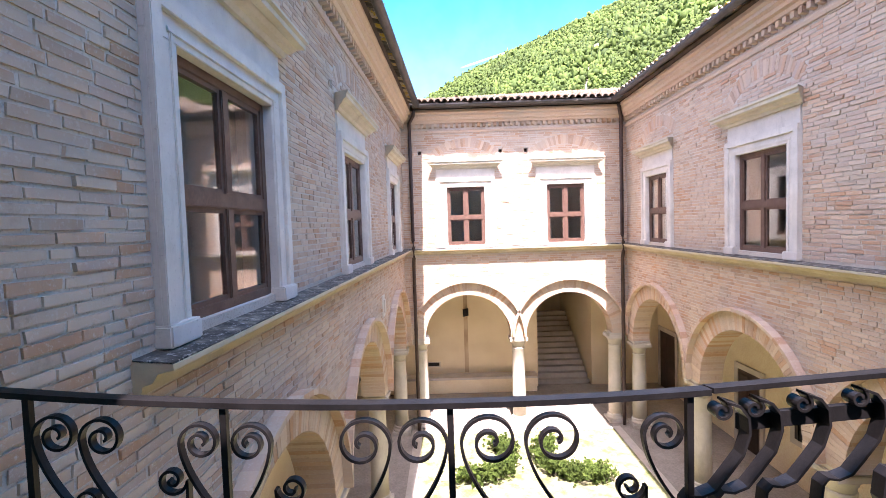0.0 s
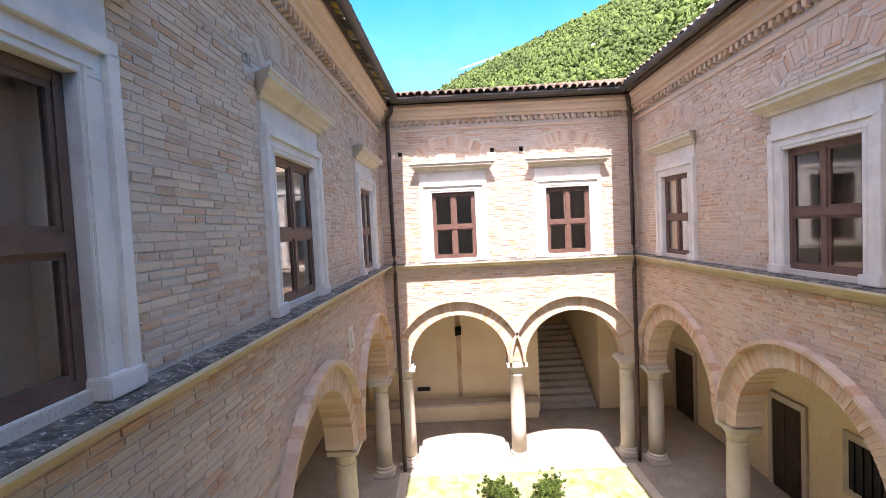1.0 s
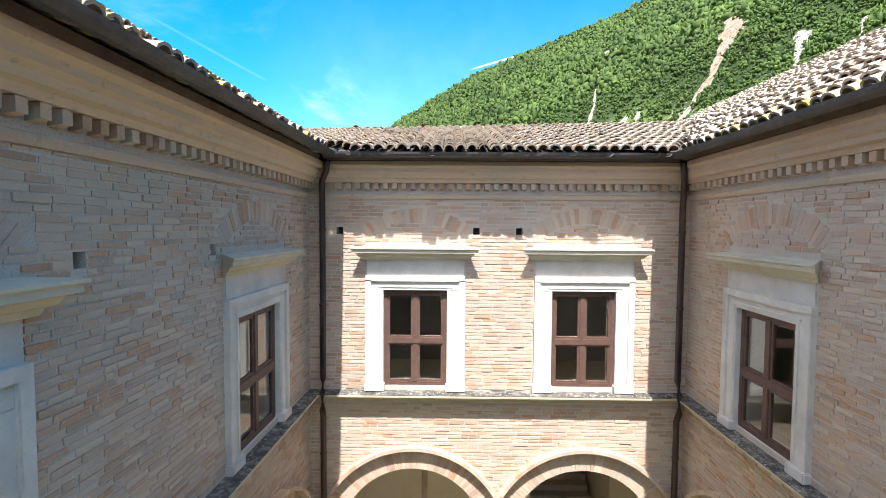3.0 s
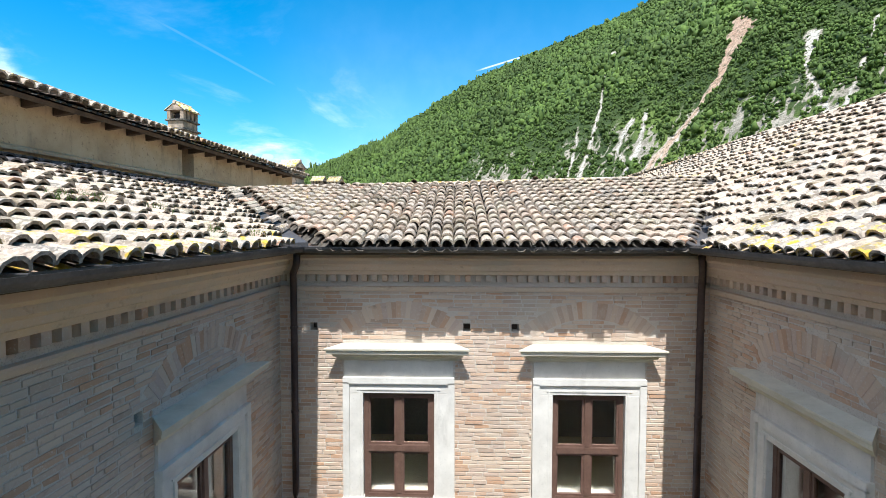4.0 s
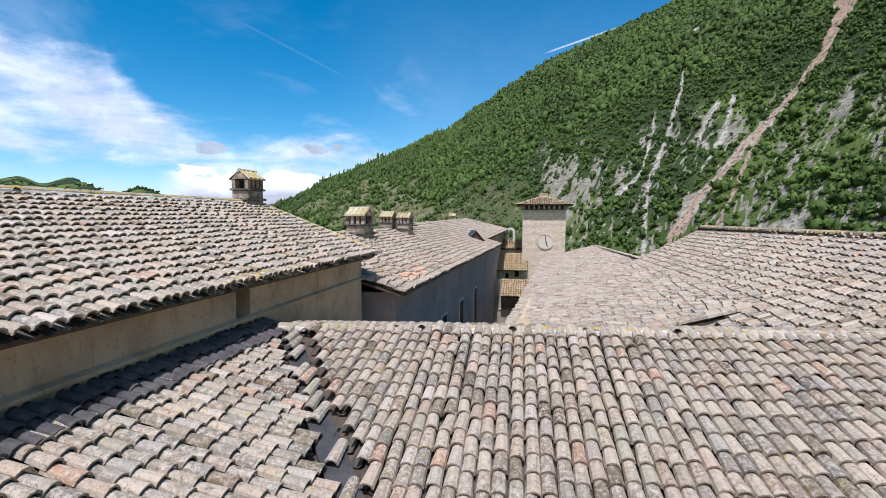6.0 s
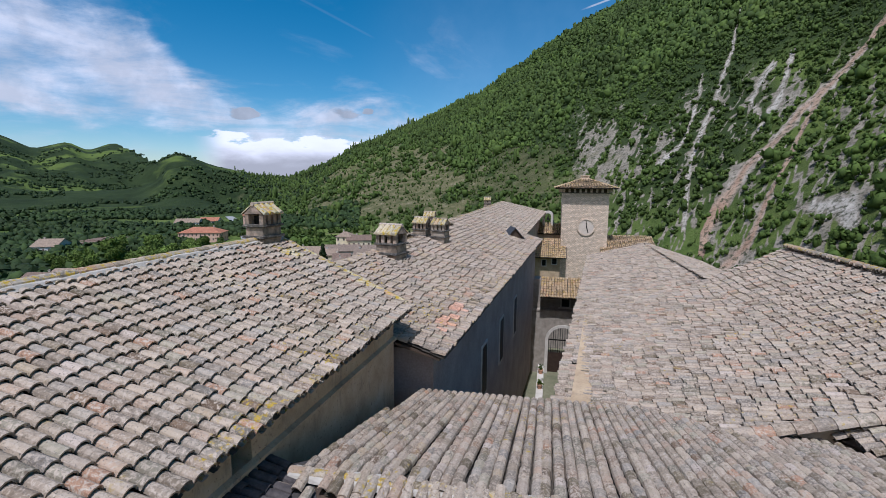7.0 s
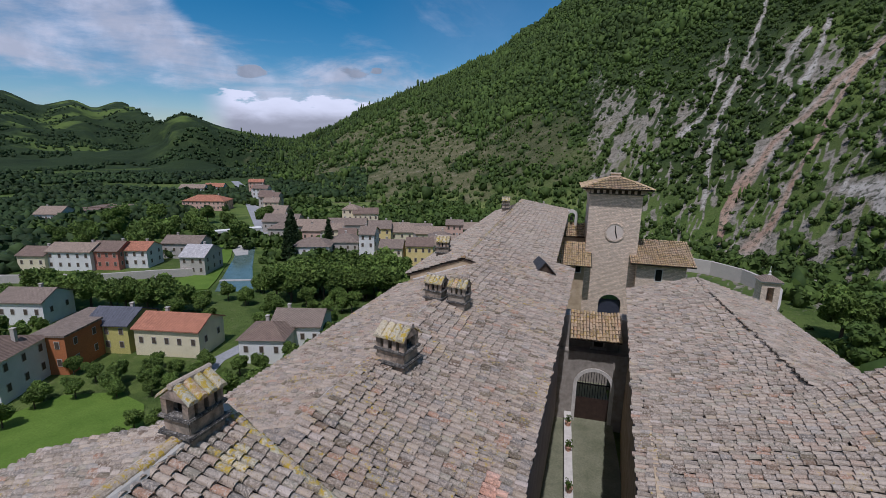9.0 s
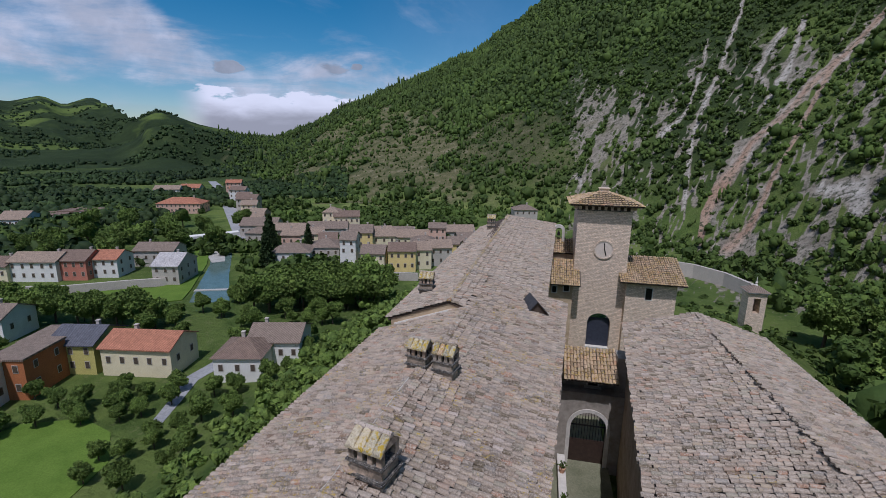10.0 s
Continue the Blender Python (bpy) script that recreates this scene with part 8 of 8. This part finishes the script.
def woods():
    """Scrub on the palace hill, belts in the valley, woods on the far hills."""
    w = np.random.RandomState(8)
    spots = []
    slope = []
    while len(slope) < 2600:                         # thick growth on the hillside under the wing
        x, y = w.uniform(-47, -13), w.uniform(24, 140)
        if x < -30 - 12 * smooth(40, 100, y) and w.uniform() < .75:
            continue
        if x > -14.5 + 0.075 * (y - 30):
            continue
        R = w.uniform(1.1, 2.6)
        z = height(x, y) + w.uniform(0, 1.2)
        for _ in range(6):
            v = w.normal(0, 1, 3)
            v *= R * w.uniform(.5, 1) / np.linalg.norm(v)
            r = w.uniform(.5, 1.1)
            slope.append((x + v[0], y + v[1], z + abs(v[2]), r, r * w.uniform(.8, 1.2)))
    ob = new("hillside_shrubs", leafy("hillside_shrubs", slope, M["tree"], w, 14, 0.82, 0.40))
    tagged(ob, "thick fresh green shrubs and saplings on the palace hillside", "shrubs", "", "stuff")
    while len(spots) < 1200:                         # tall trees hard by the east range
        x, y = w.uniform(22, 72), w.uniform(34, 112)
        if y > 58 and x < 4 + (y - 19) * 0.427:
            continue
        z, R = height(x, y) + w.uniform(1.5, 4), w.uniform(2.2, 3.4)
        for _ in range(15):                          # each crown of many small clumps
            v = w.normal(0, 1, 3)
            v *= R * w.uniform(.6, 1) / np.linalg.norm(v)
            r = w.uniform(.7, 1.25)
            spots.append((x + v[0], y + v[1], z + abs(v[2]), r, r * w.uniform(.8, 1.1)))
    while len(spots) < 1450:                         # low scrub between the palace and the garden wall
        x, y = w.uniform(18, 50), w.uniform(66, 150)
        r = w.uniform(.4, 1.0)
        spots.append((x, y, height(x, y) - .2, r, r * w.uniform(.6, 1.0)))
    while len(spots) < 2200:                         # below the east range and round the garden wall
        x, y = w.uniform(18, 150), w.uniform(20, 205)
        if x < 54 and 80 < y < 180:
            continue
        if x < 40 and y < 80 and w.uniform() < .7:
            continue
        r = w.uniform(1.2, 3.0)
        spots.append((x, y, height(x, y) - .3, r, r * w.uniform(.9, 1.5)))
    far = []
    while len(far) < 9500:                           # valley belts and far woods
        a, d = w.uniform(-66, -24), 120 + 2900 * w.uniform(0, 1) ** 1.9
        x, y = CX + d * math.sin(radians(a)), CY + d * math.cos(radians(a))
        n = noise.fractal(Vector((x * .006, y * .006, 7)), .9, 2, 4)
        near = d < 330
        if n < (0.12 if near else 0.06):
            continue
        if near and (-165 < x < -40 and 60 < y < 215):
            continue
        r = w.uniform(1.6, 3.6) * (1 if d < 500 else 1 + (d - 500) / 3200)
        far.append((x, y, height(x, y) - .5, r, r * w.uniform(.8, 1.3)))
    while len(spots) < 2900:                         # street trees among the houses
        x, y = w.uniform(-260, -20), w.uniform(150, 330)
        n = noise.fractal(Vector((x * .02, y * .02, 3)), .9, 2, 3)
        if n < 0.02:
            continue
        r = w.uniform(1.5, 3.2)
        spots.append((x, y, height(x, y) - .3, r, r * 1.2))
    ob = new("woods", leafy("woods", spots, M["forest"], w, 26, 0.85, 0.36))
    tagged(ob, "green scrub and garden trees round the palace hill", "woods", "", "stuff")
    # the far crowns carry the hills' cloud shadow in their colour
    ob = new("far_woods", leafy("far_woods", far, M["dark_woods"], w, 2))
    tagged(ob, "woods and belts of trees across the valley, dark with painted cloud shade", "woods", "", "stuff")


woods()
for _ in range(34):                                  # tall trees on the slope east of the palace
    x, y = tr.uniform(40, 84), tr.uniform(40, 122)
    if x < 52 and y > 84:
        x += 16
    plant(first, x, y, 1.25)

# ---- brick courses on the courtyard walls ----
for side in ("far", "left", "right"):
    u0, u1 = SPAN[side]
    if side == "far":
        u0, u1 = XL, XR
    holes = []
    for c, w in WIN[side]:
        jw = 0.34 if side == "far" else 0.30
        holes.append((c - w / 2 - jw, c + w / 2 + jw, STR - 0.22, 8.36))
    start = 2.58 if side == "left" else u0
    holes.append((start, u1 + 1, STR - 0.21, STR + 0.0))
    for u, z in PUTLOG[side]:
        holes.append((u - 0.065, u + 0.065, z - 0.065, z + 0.075))
    holes_fan = [(c, 1.34, 1.63) for c, w in WIN[side]]
    arcs = [(c, r + 0.42, s) for c, r, s in ARC[side]]
    near = (lambda u, z: 1.2 < u < 5.6 and 5.2 < z < 7.4) if side == "left" else None
    rest, picked = brick_rows(PLACE[side], u0 + 0.01, u1 - 0.01, 2.5 if side != "far" else SPRING, 9.2, holes, arcs, near, holes_fan)
    part("bricks", rest, M["brick"], WALLS[side], clean=False)["kind"] = "stuff"
    for q in picked:
        part("brick", q, M["brick"], WALLS[side], clean=False)
